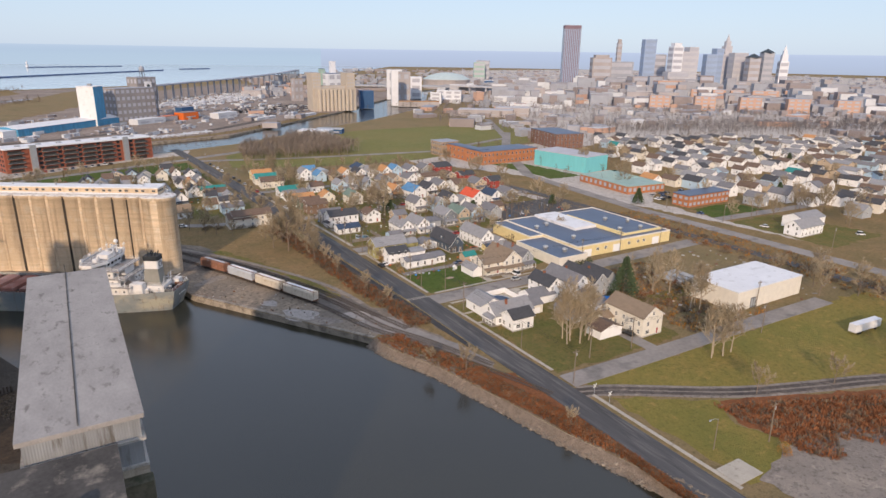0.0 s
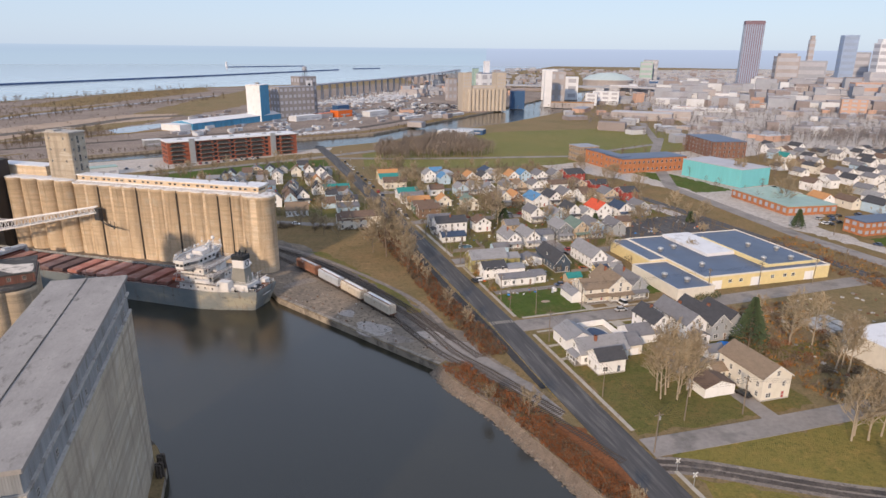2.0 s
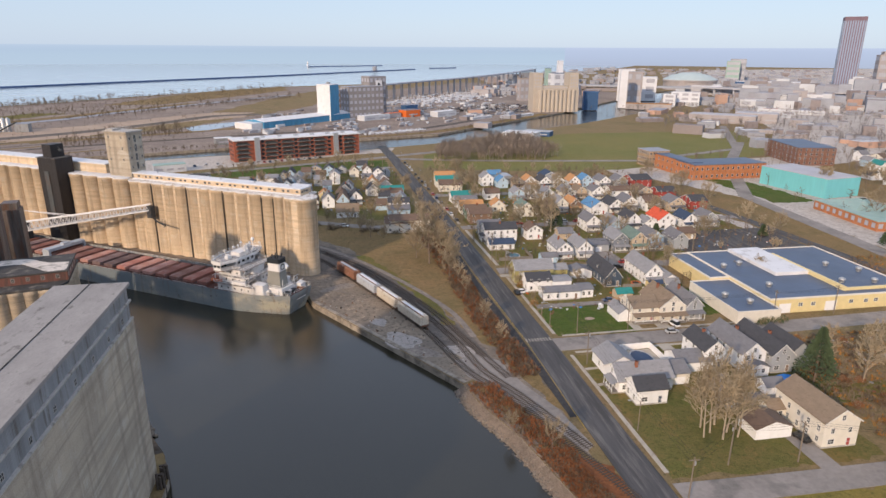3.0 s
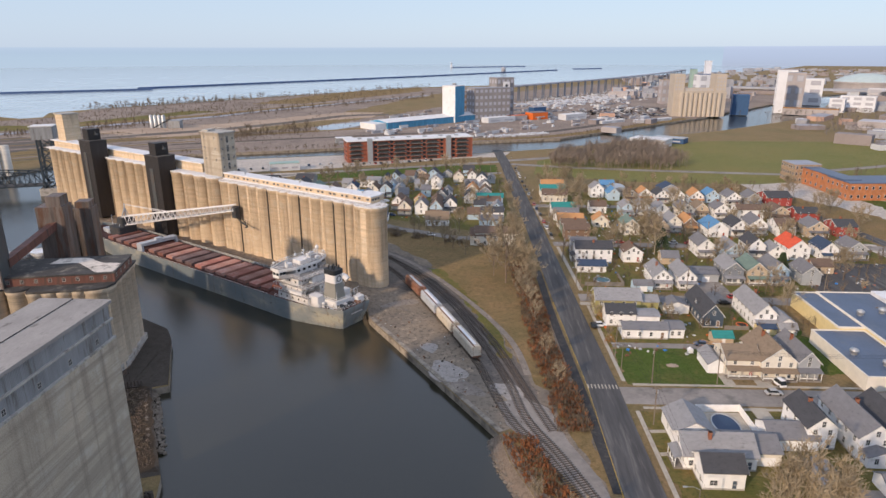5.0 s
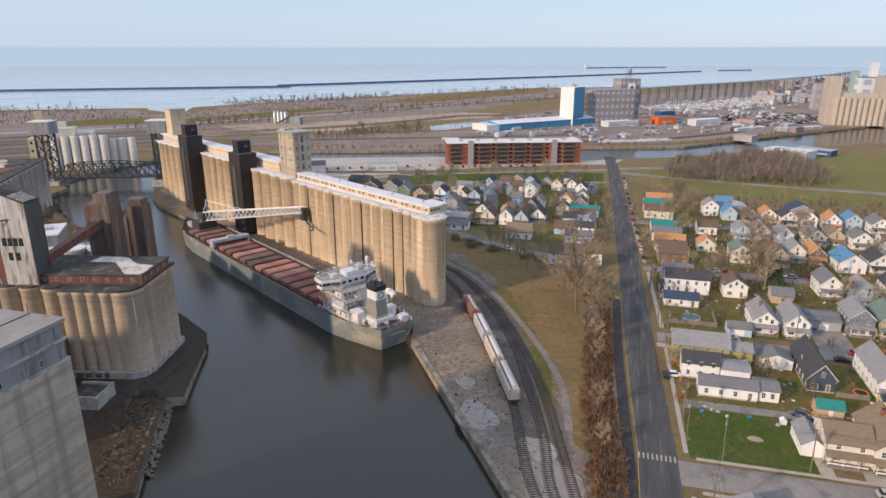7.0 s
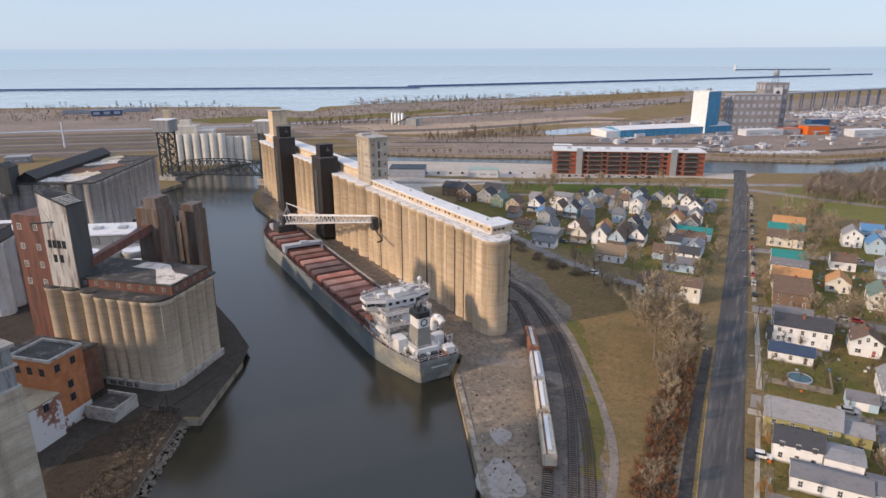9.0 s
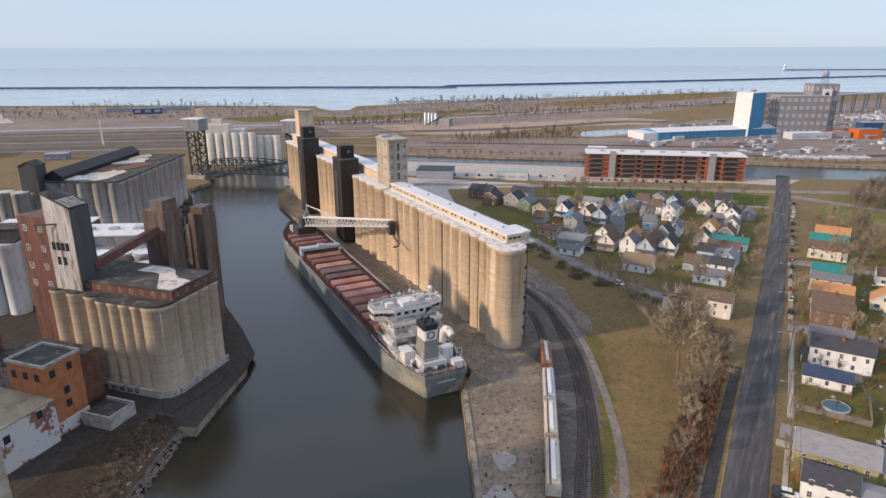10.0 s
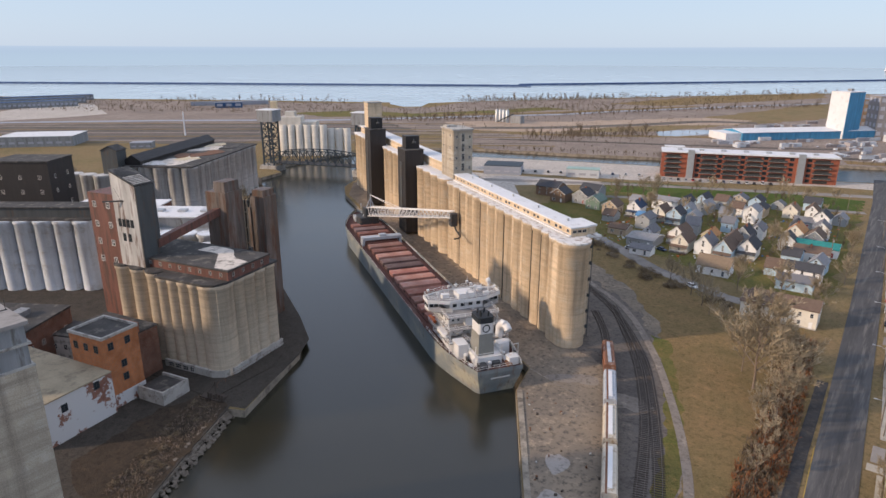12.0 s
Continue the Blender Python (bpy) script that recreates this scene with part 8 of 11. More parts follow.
def house(x0, y0, x1, y1, eave, ridge, axis, wall, roof, label, porch="", wing=None, chimney=True, storeys=None, cat="house", dormer=False, group="", rot=0.0, name="house", detail=2):
    """A frame house over the plan x0..x1, y0..y1: walls, roof, windows, door; porch: the side it stands on; wing: a lower part (x0, y0, x1, y1, eave, ridge, axis)."""
    cx, cy = (x0 + x1) / 2, (y0 + y1) / 2
    HOUSE_PLANS.append((x0, y0, x1, y1))
    t = thing(name, pose(cx, cy, G0, 0, 0, rot), label, cat, group)
    a, b, c, d = x0 - cx, y0 - cy, x1 - cx, y1 - cy
    g = Geo()
    g.house_walls(a, b, c, d, 0, eave, ridge, axis)
    part("wall_shell", g, "siding_" + wall, t)
    g = Geo()
    g.box(a - 0.04, b - 0.04, 0, c + 0.04, d + 0.04, 0.45)
    if detail > 1:
        part("plinth", g, "concrete", t)
    g = Geo()
    g.gable(a, b, c, d, eave, ridge, axis, 0.4, 0.2)
    part("roof", g, "shingle_" + roof, t)
    sl = (ridge - eave) / ((d - b if axis == "x" else c - a) / 2)
    lo_e, hi_e = (a, c) if axis == "y" else (b, d)
    chev = [(lo_e - 0.4, eave - 0.4 * sl - 0.12), ((lo_e + hi_e) / 2, ridge - 0.12), (hi_e + 0.4, eave - 0.4 * sl - 0.12)]
    chev += [(p, z + 0.3) for p, z in chev[::-1]]
    for q in ((b - 0.42, d + 0.30) if axis == "y" else (a - 0.42, c + 0.30)) if detail else ():
        g = Geo()
        g.grid([[(p, y, z) if axis == "y" else (y, p, z) for p, z in chev] for y in (q, q + 0.12)], close=True)
        for y in (q, q + 0.12):
            g.grid([[(p, y, z) if axis == "y" else (y, p, z) for p, z in row] for row in (chev[:3], chev[:2:-1])])
        part("barge_board", g, "paint_white", t)
    st = storeys or (2 if eave > 4.4 else 1)
    for f in range(st if detail else 1):
        z = 1.0 + f * 2.75 if detail else 2.2
        for side, lo_, hi_, fix in (("s", a, c, b), ("w", b, d, a), ("e", b, d, c), ("n", a, c, d))[:4 if detail > 1 else 2]:
            n = max(1, int((hi_ - lo_) / (3.1 if detail > 1 else 3.6 if detail else 7)))
            for k in range(n):
                p = lo_ + (hi_ - lo_) * (k + 0.5) / n
                if side == "s" and f == 0 and k == n - 1 and n > 1:
                    put_window(rh.choice(DOORS), t, p, fix, 0.3, side, "door")
                elif side in ("n",) and f == 0:
                    continue
                else:
                    put_window(HW["w" if n == 2 and side == "s" and k == 0 and f == 0 else "n"], t, p if side in "sn" else fix, fix if side in "sn" else p, z, side)
    if axis == "y" and ridge - eave > 2.2:
        put_window(HW["n"], t, (a + c) / 2, b, eave + 0.2, "s")
    if axis == "x" and ridge - eave > 2.2:
        put_window(HW["n"], t, a, (b + d) / 2, eave + 0.2, "w")
    if chimney:
        g = Geo()
        px, py = a + (c - a) * rh.uniform(0.35, 0.65), b + (d - b) * rh.uniform(0.35, 0.7)
        g.box(px - 0.35, py - 0.35, eave, px + 0.35, py + 0.35, ridge + 0.9)
        g.box(px - 0.42, py - 0.42, ridge + 0.75, px + 0.42, py + 0.42, ridge + 0.9)
        part("chimney", g, "brick_red", t)
    if porch:
        pr = 1.9
        if porch == "s":
            q = (a, b - pr, c, b)
        elif porch == "w":
            q = (a - pr, b, a, b + 0.6 * (d - b))
        else:
            q = (c, b, c + pr, b + 0.6 * (d - b))
        po = part("porch", (lambda g: (g.box(q[0], q[1], 0, q[2], q[3], 0.55), g)[1])(Geo()), "wood_grey", t)
        g = Geo()
        hi2 = {"s": [(q[0] - 0.2, q[1] - 0.2, 2.7), (q[2] + 0.2, q[1] - 0.2, 2.7), (q[2] + 0.2, q[3], 3.3), (q[0] - 0.2, q[3], 3.3)],
               "w": [(q[0] - 0.2, q[1], 2.7), (q[2], q[1], 3.3), (q[2], q[3], 3.3), (q[0] - 0.2, q[3], 2.7)],
               "e": [(q[0], q[1], 3.3), (q[2] + 0.2, q[1], 2.7), (q[2] + 0.2, q[3], 2.7), (q[0], q[3], 3.3)]}[porch]
        g.slab(hi2, 0.15)
        part("porch_roof", g, "shingle_" + roof, po)
        for k in range(4):
            g = Geo()
            if porch == "s":
                px, py = q[0] + 0.15 + (q[2] - q[0] - 0.3) * k / 3, q[1] + 0.1
            else:
                px, py = (q[0] + 0.1 if porch == "w" else q[2] - 0.1), q[1] + 0.15 + (q[3] - q[1] - 0.3) * k / 3
            g.box(px - 0.08, py - 0.08, 0.55, px + 0.08, py + 0.08, 2.85)
            part("post", g, "paint_white", po)
        g = Geo()
        if porch == "s":
            g.box(q[0], q[1] + 0.05, 0.95, q[2] - 1.2, q[1] + 0.12, 1.35)
        elif porch == "w":
            g.box(q[0] + 0.05, q[1], 0.95, q[0] + 0.12, q[3] - 1.0, 1.35)
        else:
            g.box(q[2] - 0.12, q[1], 0.95, q[2] - 0.05, q[3] - 1.0, 1.35)
        part("porch_rail", g, "paint_white", po)
    if wing:
        wx0, wy0, wx1, wy1, we, wr, wa = wing
        wx0, wx1, wy0, wy1 = wx0 - cx, wx1 - cx, wy0 - cy, wy1 - cy
        g = Geo()
        g.house_walls(wx0, wy0, wx1, wy1, 0, we, wr, wa)
        wg = part("wing", g, "siding_" + wall, t)
        g = Geo()
        g.gable(wx0, wy0, wx1, wy1, we, wr, wa, 0.35, 0.18)
        part("wing_roof", g, "shingle_" + roof, wg)
        for p in (0.3, 0.7):
            put_window(HW["n"], wg, wx0 + (wx1 - wx0) * p, wy0, 1.0, "s")
        put_window(HW["n"], wg, wx0, (wy0 + wy1) / 2, 1.0, "w")
    if dormer:
        g = Geo()
        m = (b + d) / 2
        g.house_walls(a + 0.4, m - 1.3, (a + c) / 2, m + 1.3, eave, eave + 1.7, eave + 2.6, "x")
        dg = part("dormer", g, "siding_" + wall, t)
        g = Geo()
        g.gable(a + 0.4, m - 1.3, (a + c) / 2, m + 1.3, eave + 1.7, eave + 2.6, "x", 0.2, 0.12)
        part("dormer_roof", g, "shingle_" + roof, dg)
        put_window(HW["n"], dg, a + 0.4, m, eave + 0.4, "w")
    return t


def garage(x0, y0, x1, y1, eave, ridge, axis, wall, roof, label, doors=1, side="s", name="garage"):
    cx, cy = (x0 + x1) / 2, (y0 + y1) / 2
    t = thing(name, pose(cx, cy, G0), label, name)
    a, b, c, d = x0 - cx, y0 - cy, x1 - cx, y1 - cy
    g = Geo()
    g.house_walls(a, b, c, d, 0, eave, ridge, axis)
    part("wall_shell", g, "siding_" + wall, t)
    g = Geo()
    g.gable(a, b, c, d, eave, ridge, axis, 0.3, 0.15)
    part("roof", g, "shingle_" + roof, t)
    if name == "garage":
        for k in range(doors):
            put_window(GARAGE_DOOR, t, a + (c - a) * (k + 0.5) / doors, b, 0.02, "s", "garage_door")
    else:
        put_window(DOORS[1], t, (a + c) / 2, b, 0.02, "s", "door")
    return t


# block by the cracked lane
house(152, 124.5, 161, 141, 6.8, 9.8, "y", "cream", "tan", "cream two-storey house with tan shingle roof", chimney=False, wing=(147.8, 137, 152, 142, 3, 4.4, "x"))
garage(139.2, 130, 148.6, 136.5, 2.9, 4.6, "y", "white", "brown", "white double garage with brown roof beside cream house", 2)
house(118.5, 148.5, 127, 155, 4.4, 6.6, "x", "white", "dark", "white house gable with black roof joined to corner bungalow", chimney=False)
house(116.5, 155, 132, 164, 3.6, 6.6, "x", "white", "light", "white corner bungalow with pale grey roof", wing=(117, 164, 126, 174, 3.5, 6.0, "y"), porch="w")
garage(127.5, 157, 138, 165.5, 3.3, 5.3, "x", "cream", "grey", "low cream annex with grey roof", 2)
garage(138, 163, 149, 171, 3.0, 5.2, "x", "white", "grey", "white garage row with grey roof", 3)
house(146.5, 164, 153, 176, 5.6, 8.4, "y", "white", "dark", "white two-storey house with black roof", chimney=True)
house(155.8, 160.5, 163.2, 178, 5.7, 8.8, "y", "white", "grey", "white two-storey house with grey roof", wing=(156.5, 157.5, 162.5, 160.5, 2.8, 3.9, "y"))
house(163.8, 158.5, 170.5, 177, 5.7, 8.8, "y", "grey", "dark", "pale grey house with black roof", wing=(171, 160, 177, 174, 5.5, 8.2, "y"))
garage(142.2, 151.5, 147.2, 156, 2.4, 3.8, "y", "grey", "light", "small grey garden shed", 1, name="shed")
garage(155, 148, 160.5, 153, 2.4, 3.8, "x", "white", "grey", "white shed with grey roof", 1, name="shed")
garage(140.8, 143.5, 144.8, 149, 2.4, 3.8, "y", "grey", "light", "weathered grey garden shed", 1, name="shed")
# block by the corner lawn
house(140.8, 197.5, 150, 207.5, 5.2, 7.6, "x", "cream", "tan", "cream house with tan cross-gabled roof", porch="s", chimney=False)
house(149.8, 196.5, 159.2, 211, 5.4, 9.4, "y", "cream", "tan", "tall cream house with tan gable roof and porch", porch="s")
garage(136.5, 199, 141.2, 208, 2.9, 4.6, "y", "white", "light", "white side garage with pale roof", 1)
house(159.8, 197, 165.8, 212.5, 5.0, 8.2, "y", "grey", "grey", "grey house with long gable roof and white porch", porch="s")
house(117.5, 220.5, 131.5, 226.6, 3.3, 4.5, "x", "white", "grey", "long low white house with grey roof", chimney=False, wing=(131.5, 221.5, 136.8, 228.4, 3.2, 4.2, "x"))
house(114, 229.8, 123.5, 237.5, 4.6, 6.6, "x", "white", "dark", "white house with black roof and flat extension", chimney=False)
garage(123.8, 228.8, 131, 235.5, 4.2, 4.8, "x", "white", "light", "white flat-roofed house extension with garage doors", 2)
house(112, 238.8, 127.2, 247.2, 5.8, 8.6, "x", "olive", "light", "olive green two-storey house with pale grey roof", chimney=False, wing=(127.2, 240, 133.5, 247, 4.8, 6.2, "x"))
garage(136, 241.5, 144.5, 248, 2.8, 4.4, "y", "white", "grey", "white garage with grey roof", 1)
house(145.5, 230.5, 152, 249.5, 4.2, 8.0, "y", "navy", "dark", "dark navy bungalow with black roof and white trim", dormer=True, chimney=False)
house(161.8, 230, 168.6, 249, 5.2, 8.6, "y", "white", "light", "pale blue and white house with grey roof", porch="s", wing=(168.6, 228, 174, 238, 3.2, 4.8, "y"))
garage(144.5, 217.5, 150.5, 222, 2.4, 3.8, "x", "tan", "teal", "small wooden shed with teal roof", 1, name="shed")
garage(161.5, 225.5, 167, 229.5, 2.2, 3.0, "x", "yellow", "navy", "orange wooden shed with dark roof", 1, name="shed")
garage(168, 225.5, 173.5, 229, 2.2, 3.6, "x", "white", "light", "small white garden shed on grass", 1, name="shed")
# north of the second side street
for x, w_, r_, lb_ in ((167.5, "slate", "light", "slate grey two-storey house with pale roof"), (176.2, "tan", "green", "tan two-storey house with green roof"), (184.6, "paleblue", "grey", "pale blue two-storey house with porch")):
    house(x, 272.5, x + 7.2, 285, 5.8, 8.8, "y", w_, r_, lb_, porch="s", chimney=False)
house(138.5, 266, 145.5, 280, 4.6, 7.6, "y", "white", "light", "white bungalow with pale roof and brown porch", porch="s")
house(147.8, 265.5, 154.5, 279, 5.0, 8.0, "y", "white", "light", "white house with patched pale roof", porch="s")
garage(130.5, 262, 137.5, 267.5, 2.6, 4.0, "x", "paleblue", "grey", "pale blue garage with grey roof", 1)
garage(156, 274, 166, 284, 3.2, 4.4, "x", "grey", "grey", "open grey carport beside houses", 1)
house(70, 318.6, 89.8, 327, 6.2, 8.4, "x", "cream", "brown", "long cream two-storey house with brown roof behind bare trees", chimney=False)
house(112.5, 282.8, 124, 289.5, 3.0, 4.6, "x", "white", "navy", "low white building with dark blue roof", chimney=False)
house(113.5, 296.5, 129, 305.5, 6.0, 8.4, "x", "white", "dark", "long white two-storey house with black roof", porch="w")
house(113, 306.5, 124, 313.5, 5.2, 7.4, "x", "grey", "grey", "grey house with grey roof", chimney=False)
for i, (x, y, w, l, e, r, ax, wc, rc, po) in enumerate((
        (134, 297, 8, 9, 4.6, 7.2, "y", "white", "brown", ""), (150, 295, 7, 8, 3.0, 5.0, "x", "tan", "grey", ""), (168, 306, 7, 12, 5.4, 8.4, "y", "white", "grey", "s"), (178, 300, 6.5, 12, 5.2, 8.2, "y", "paleblue", "light", "s"),
        (190, 306, 7, 12, 5.6, 8.8, "y", "white", "dark", "s"), (199, 306, 6.5, 9, 3.4, 5.8, "y", "white", "light", ""), (206, 304, 9, 14, 5.4, 9.0, "y", "white", "red", ""), (220, 304, 7, 12, 5.0, 8.0, "y", "white", "navy", "s"),
        (232, 306, 8, 11, 4.8, 7.8, "y", "grey", "grey", "s"), (197, 272, 7, 12, 4.8, 7.8, "y", "grey", "grey", ""), (208, 286, 8, 9, 3.2, 5.2, "x", "tan", "brown", ""),
        (113, 330, 12, 8, 5.2, 7.4, "x", "brown", "brown", ""), (113, 341, 12, 8, 4.6, 6.8, "x", "green", "brown", ""), (112.5, 352, 13, 8.5, 4.4, 6.8, "x", "cream", "orange", ""), (131, 354, 8, 9, 3.4, 6.4, "y", "cream", "orange", ""),
        (143, 340, 8, 12, 5.0, 8.0, "y", "cream", "green", ""), (158, 338, 7, 12, 5.2, 8.2, "y", "tan", "brown", "s"), (166, 346, 7, 12, 5.4, 8.6, "y", "cream", "light", "s"), (174, 346, 6.5, 12, 4.8, 7.8, "y", "brown", "orange", "s"),
        (183, 338, 10, 14, 4.4, 7.8, "y", "white", "blue", ""), (195, 340, 8, 12, 5.0, 8.2, "y", "white", "dark", "s"), (206, 344, 8, 13, 5.2, 8.4, "y", "white", "grey", "s"), (218, 342, 9, 12, 5.0, 7.6, "x", "white", "brown", ""),
        (232, 340, 9, 12, 5.0, 8.0, "y", "tan", "grey", "s"), (246, 342, 10, 12, 5.0, 7.4, "x", "red", "dark", ""),
        (112, 378, 13, 8, 4.2, 6.6, "x", "white", "teal", ""), (112, 366, 13, 7, 4.6, 6.4, "x", "white", "grey", ""), (134, 384, 9, 8, 4.0, 6.4, "x", "white", "brown", ""), (150, 378, 7, 11, 4.8, 7.4, "y", "paleblue", "light", "s"),
        (159, 380, 7, 11, 5.0, 7.8, "y", "white", "light", "s"), (168, 376, 7, 11, 4.8, 7.8, "y", "white", "light", ""), (180, 374, 8, 12, 5.2, 8.2, "y", "cream", "grey", "s"), (190, 378, 7, 11, 4.8, 7.8, "y", "tan", "tan", "s"), (199, 374, 8, 11, 5.4, 8.4, "y", "white", "grey", "s"),
        (210, 372, 14, 9, 5.8, 7.8, "x", "white", "brown", ""), (228, 372, 9, 12, 5.0, 7.8, "y", "tan", "brown", "s"), (240, 370, 12, 10, 4.8, 7.0, "x", "red", "dark", ""),
        (110, 410, 15, 9, 4.6, 7.2, "x", "cream", "brown", ""), (110, 424, 15, 10, 4.4, 7.0, "x", "cream", "teal", ""), (112, 440, 14, 10, 4.4, 7.0, "x", "yellow", "orange", ""), (141, 424, 8, 10, 5.6, 8.8, "y", "white", "light", ""),
        (150, 416, 7, 10, 4.4, 7.6, "y", "paleblue", "blue", ""), (160, 412, 7, 10, 4.6, 7.4, "y", "tan", "brown", "s"), (168, 414, 7.5, 10, 5.0, 8.0, "y", "white", "orange", "s"), (177, 410, 7.5, 11, 5.2, 8.2, "y", "white", "dark", "s"), (187, 412, 7.5, 11, 4.8, 8.0, "y", "white", "light", ""),
        (197, 408, 7.5, 11, 5.0, 8.4, "y", "white", "orange", "s"), (207, 412, 7.5, 10, 5.0, 8.0, "y", "paleblue", "blue", ""), (217, 406, 8, 12, 5.0, 8.0, "y", "white", "grey", "s"), (228, 404, 8, 12, 5.2, 8.2, "y", "grey", "grey", "s"), (240, 406, 14, 14, 5.0, 7.6, "x", "red", "dark", ""), (150, 442, 9, 9, 4.4, 6.8, "x", "paleblue", "blue", ""), (186, 432, 12, 12, 4.0, 7.0, "y", "grey", "navy", ""))):
    house(x, y, x + w, y + l, e, r, ax, wc, rc, f"{wc if wc != 'paleblue' else 'pale blue'} frame house with {rc if rc != 'light' else 'pale grey'} roof" + (" and porch" if po else ""), po, chimney=i % 3 == 0, group="neighbourhood houses", detail=1, rot=rh.uniform(-3, 3))
# rounded quonset roof among them
t = thing("quonset_hut", pose(160, 434, G0), "grey steel hut with rounded roof", "hut")
g = Geo()
rows = [[(7 * math.cos(math.pi * k / 12), y, 6 * math.sin(math.pi * k / 12)) for k in range(13)] for y in (-6, 6)]
g.grid(rows, 0, True)
for r_ in rows:
    g.face(r_)
part("shell", g, "galvanised", t)
# houses between the elevator and the main street
for i, (x, y, w, l, e, r, ax, wc, rc, po) in enumerate((
        (82, 318, -14, 10, 5.0, 7.4, "x", "cream", "brown", ""), (85, 362, -12, 8, 5.4, 7.4, "x", "white", "dark", ""), (84, 352, -12, 8, 3.6, 5.4, "x", "paleblue", "grey", ""), (84, 392, -13, 8, 4.4, 6.4, "x", "white", "brown", ""), (86, 404, -16, 8, 3.8, 5.6, "x", "white", "teal", ""),
        (72, 414, 7, 10, 5.2, 8.2, "y", "slate", "brown", ""), (64, 418, 7, 10, 5.4, 8.8, "y", "cream", "orange", ""), (72, 434, 7, 9, 4.8, 7.8, "y", "white", "grey", ""), (70, 452, 7, 9, 6.0, 9.0, "y", "white", "dark", ""), (54, 468, 7, 9, 4.4, 7.4, "y", "cream", "tan", ""), (62, 450, 8, 7, 3.2, 5.2, "x", "grey", "grey", ""),
        (40, 444, 7, 10, 6.4, 9.0, "y", "white", "light", ""), (26, 478, 8, 8, 4.6, 7.0, "y", "tan", "grey", ""), (46, 484, 6, 6, 3, 5, "y", "grey", "grey", ""), (60, 492, 8, 8, 4.4, 7.2, "x", "paleblue", "dark", ""),
        (46, 400, 7, 10, 5.2, 8.8, "y", "grey", "dark", "s"), (52, 381, 7, 12, 4.8, 8.4, "y", "white", "dark", "s"), (44.5, 374, 7, 12, 4.6, 8.6, "y", "paleblue", "brown", "s"), (36, 376, 7, 11, 4.8, 8.4, "y", "white", "grey", ""), (27, 374, 7, 12, 4.8, 8.2, "y", "cream", "brown", "s"), (22, 386, 7, 11, 4.8, 8.0, "y", "white", "brown", "s"),
        (34, 394, 6, 8, 4.2, 6.6, "y", "yellow", "orange", ""), (10, 418, 7, 10, 5.4, 8.6, "y", "paleblue", "dark", "s"), (2, 420, 7, 10, 4.8, 8.2, "y", "cream", "brown", "s"), (-12, 422, 7, 10, 5.2, 8.4, "y", "white", "navy", "s"), (-4, 414, 8, 8, 3.0, 4.6, "x", "white", "blue", ""),
        (8, 372, 12, 13, 3.4, 4.6, "x", "grey", "light", ""), (-6, 384, 9, 8, 3.2, 4.8, "x", "tan", "brown", ""), (44, 352, 12, 8, 3.6, 7.0, "x", "white", "tan", ""), (14, 360, 9, 6, 2.8, 4.2, "x", "white", "grey", ""), (-8, 448, 14, 8, 4.8, 6.6, "x", "white", "light", ""),
        (-24, 418, 8, 10, 4.8, 7.8, "y", "tan", "brown", ""), (-36, 424, 8, 10, 4.8, 7.6, "y", "green", "green", ""), (-48, 432, 9, 11, 5.0, 8.0, "y", "grey", "dark", ""), (-60, 428, 9, 10, 5.0, 8.0, "y", "brown", "dark", ""), (-52, 450, 12, 10, 5.0, 7.6, "x", "grey", "dark", ""), (-76, 440, 14, 12, 5.4, 8.2, "x", "brown", "dark", ""))):
    xa, xb = min(x, x + w), max(x, x + w)
    house(xa, y, xb, y + l, e, r, ax, wc, rc, f"{wc if wc != 'paleblue' else 'pale blue'} frame house with {rc if rc != 'light' else 'pale grey'} roof" + (" and porch" if po else ""), po, chimney=i % 3 == 0, group="neighbourhood houses", detail=1, rot=rh.uniform(-3, 3))
# more homes packed between them
took = []
for i in range(400):
    x, y = rh.uniform(-40, 82), rh.uniform(366, 500)
    if y < 366 + max(0, (50 - x)) * 0.62 or y > 440 + 0.72 * (x + 40) or any(abs(x - a) < 9.5 and abs(y - b) < 13 for a, b in took):
        continue
    if any(abs(o.matrix_basis.translation.x - x) < 8 and abs(o.matrix_basis.translation.y - y) < 11 for o in scene.objects if o.name.startswith("house")):
        continue
    took.append((x, y))
    w, l, e = rh.uniform(5.5, 7), rh.uniform(8, 11), rh.choice((3.2, 4.6, 5.2))
    wc, rc = rh.choice(("white", "white", "grey", "paleblue", "cream", "tan")), rh.choice(("grey", "dark", "brown", "light"))
    house(x - w / 2, y - l / 2, x + w / 2, y + l / 2, e, e + rh.uniform(2.2, 3.2), rh.choice("yyx"), wc, rc, f"{wc if wc != 'paleblue' else 'pale blue'} frame house with {rc if rc != 'light' else 'pale grey'} roof", "", chimney=False, group="neighbourhood houses", detail=0, rot=rh.uniform(-5, 5))
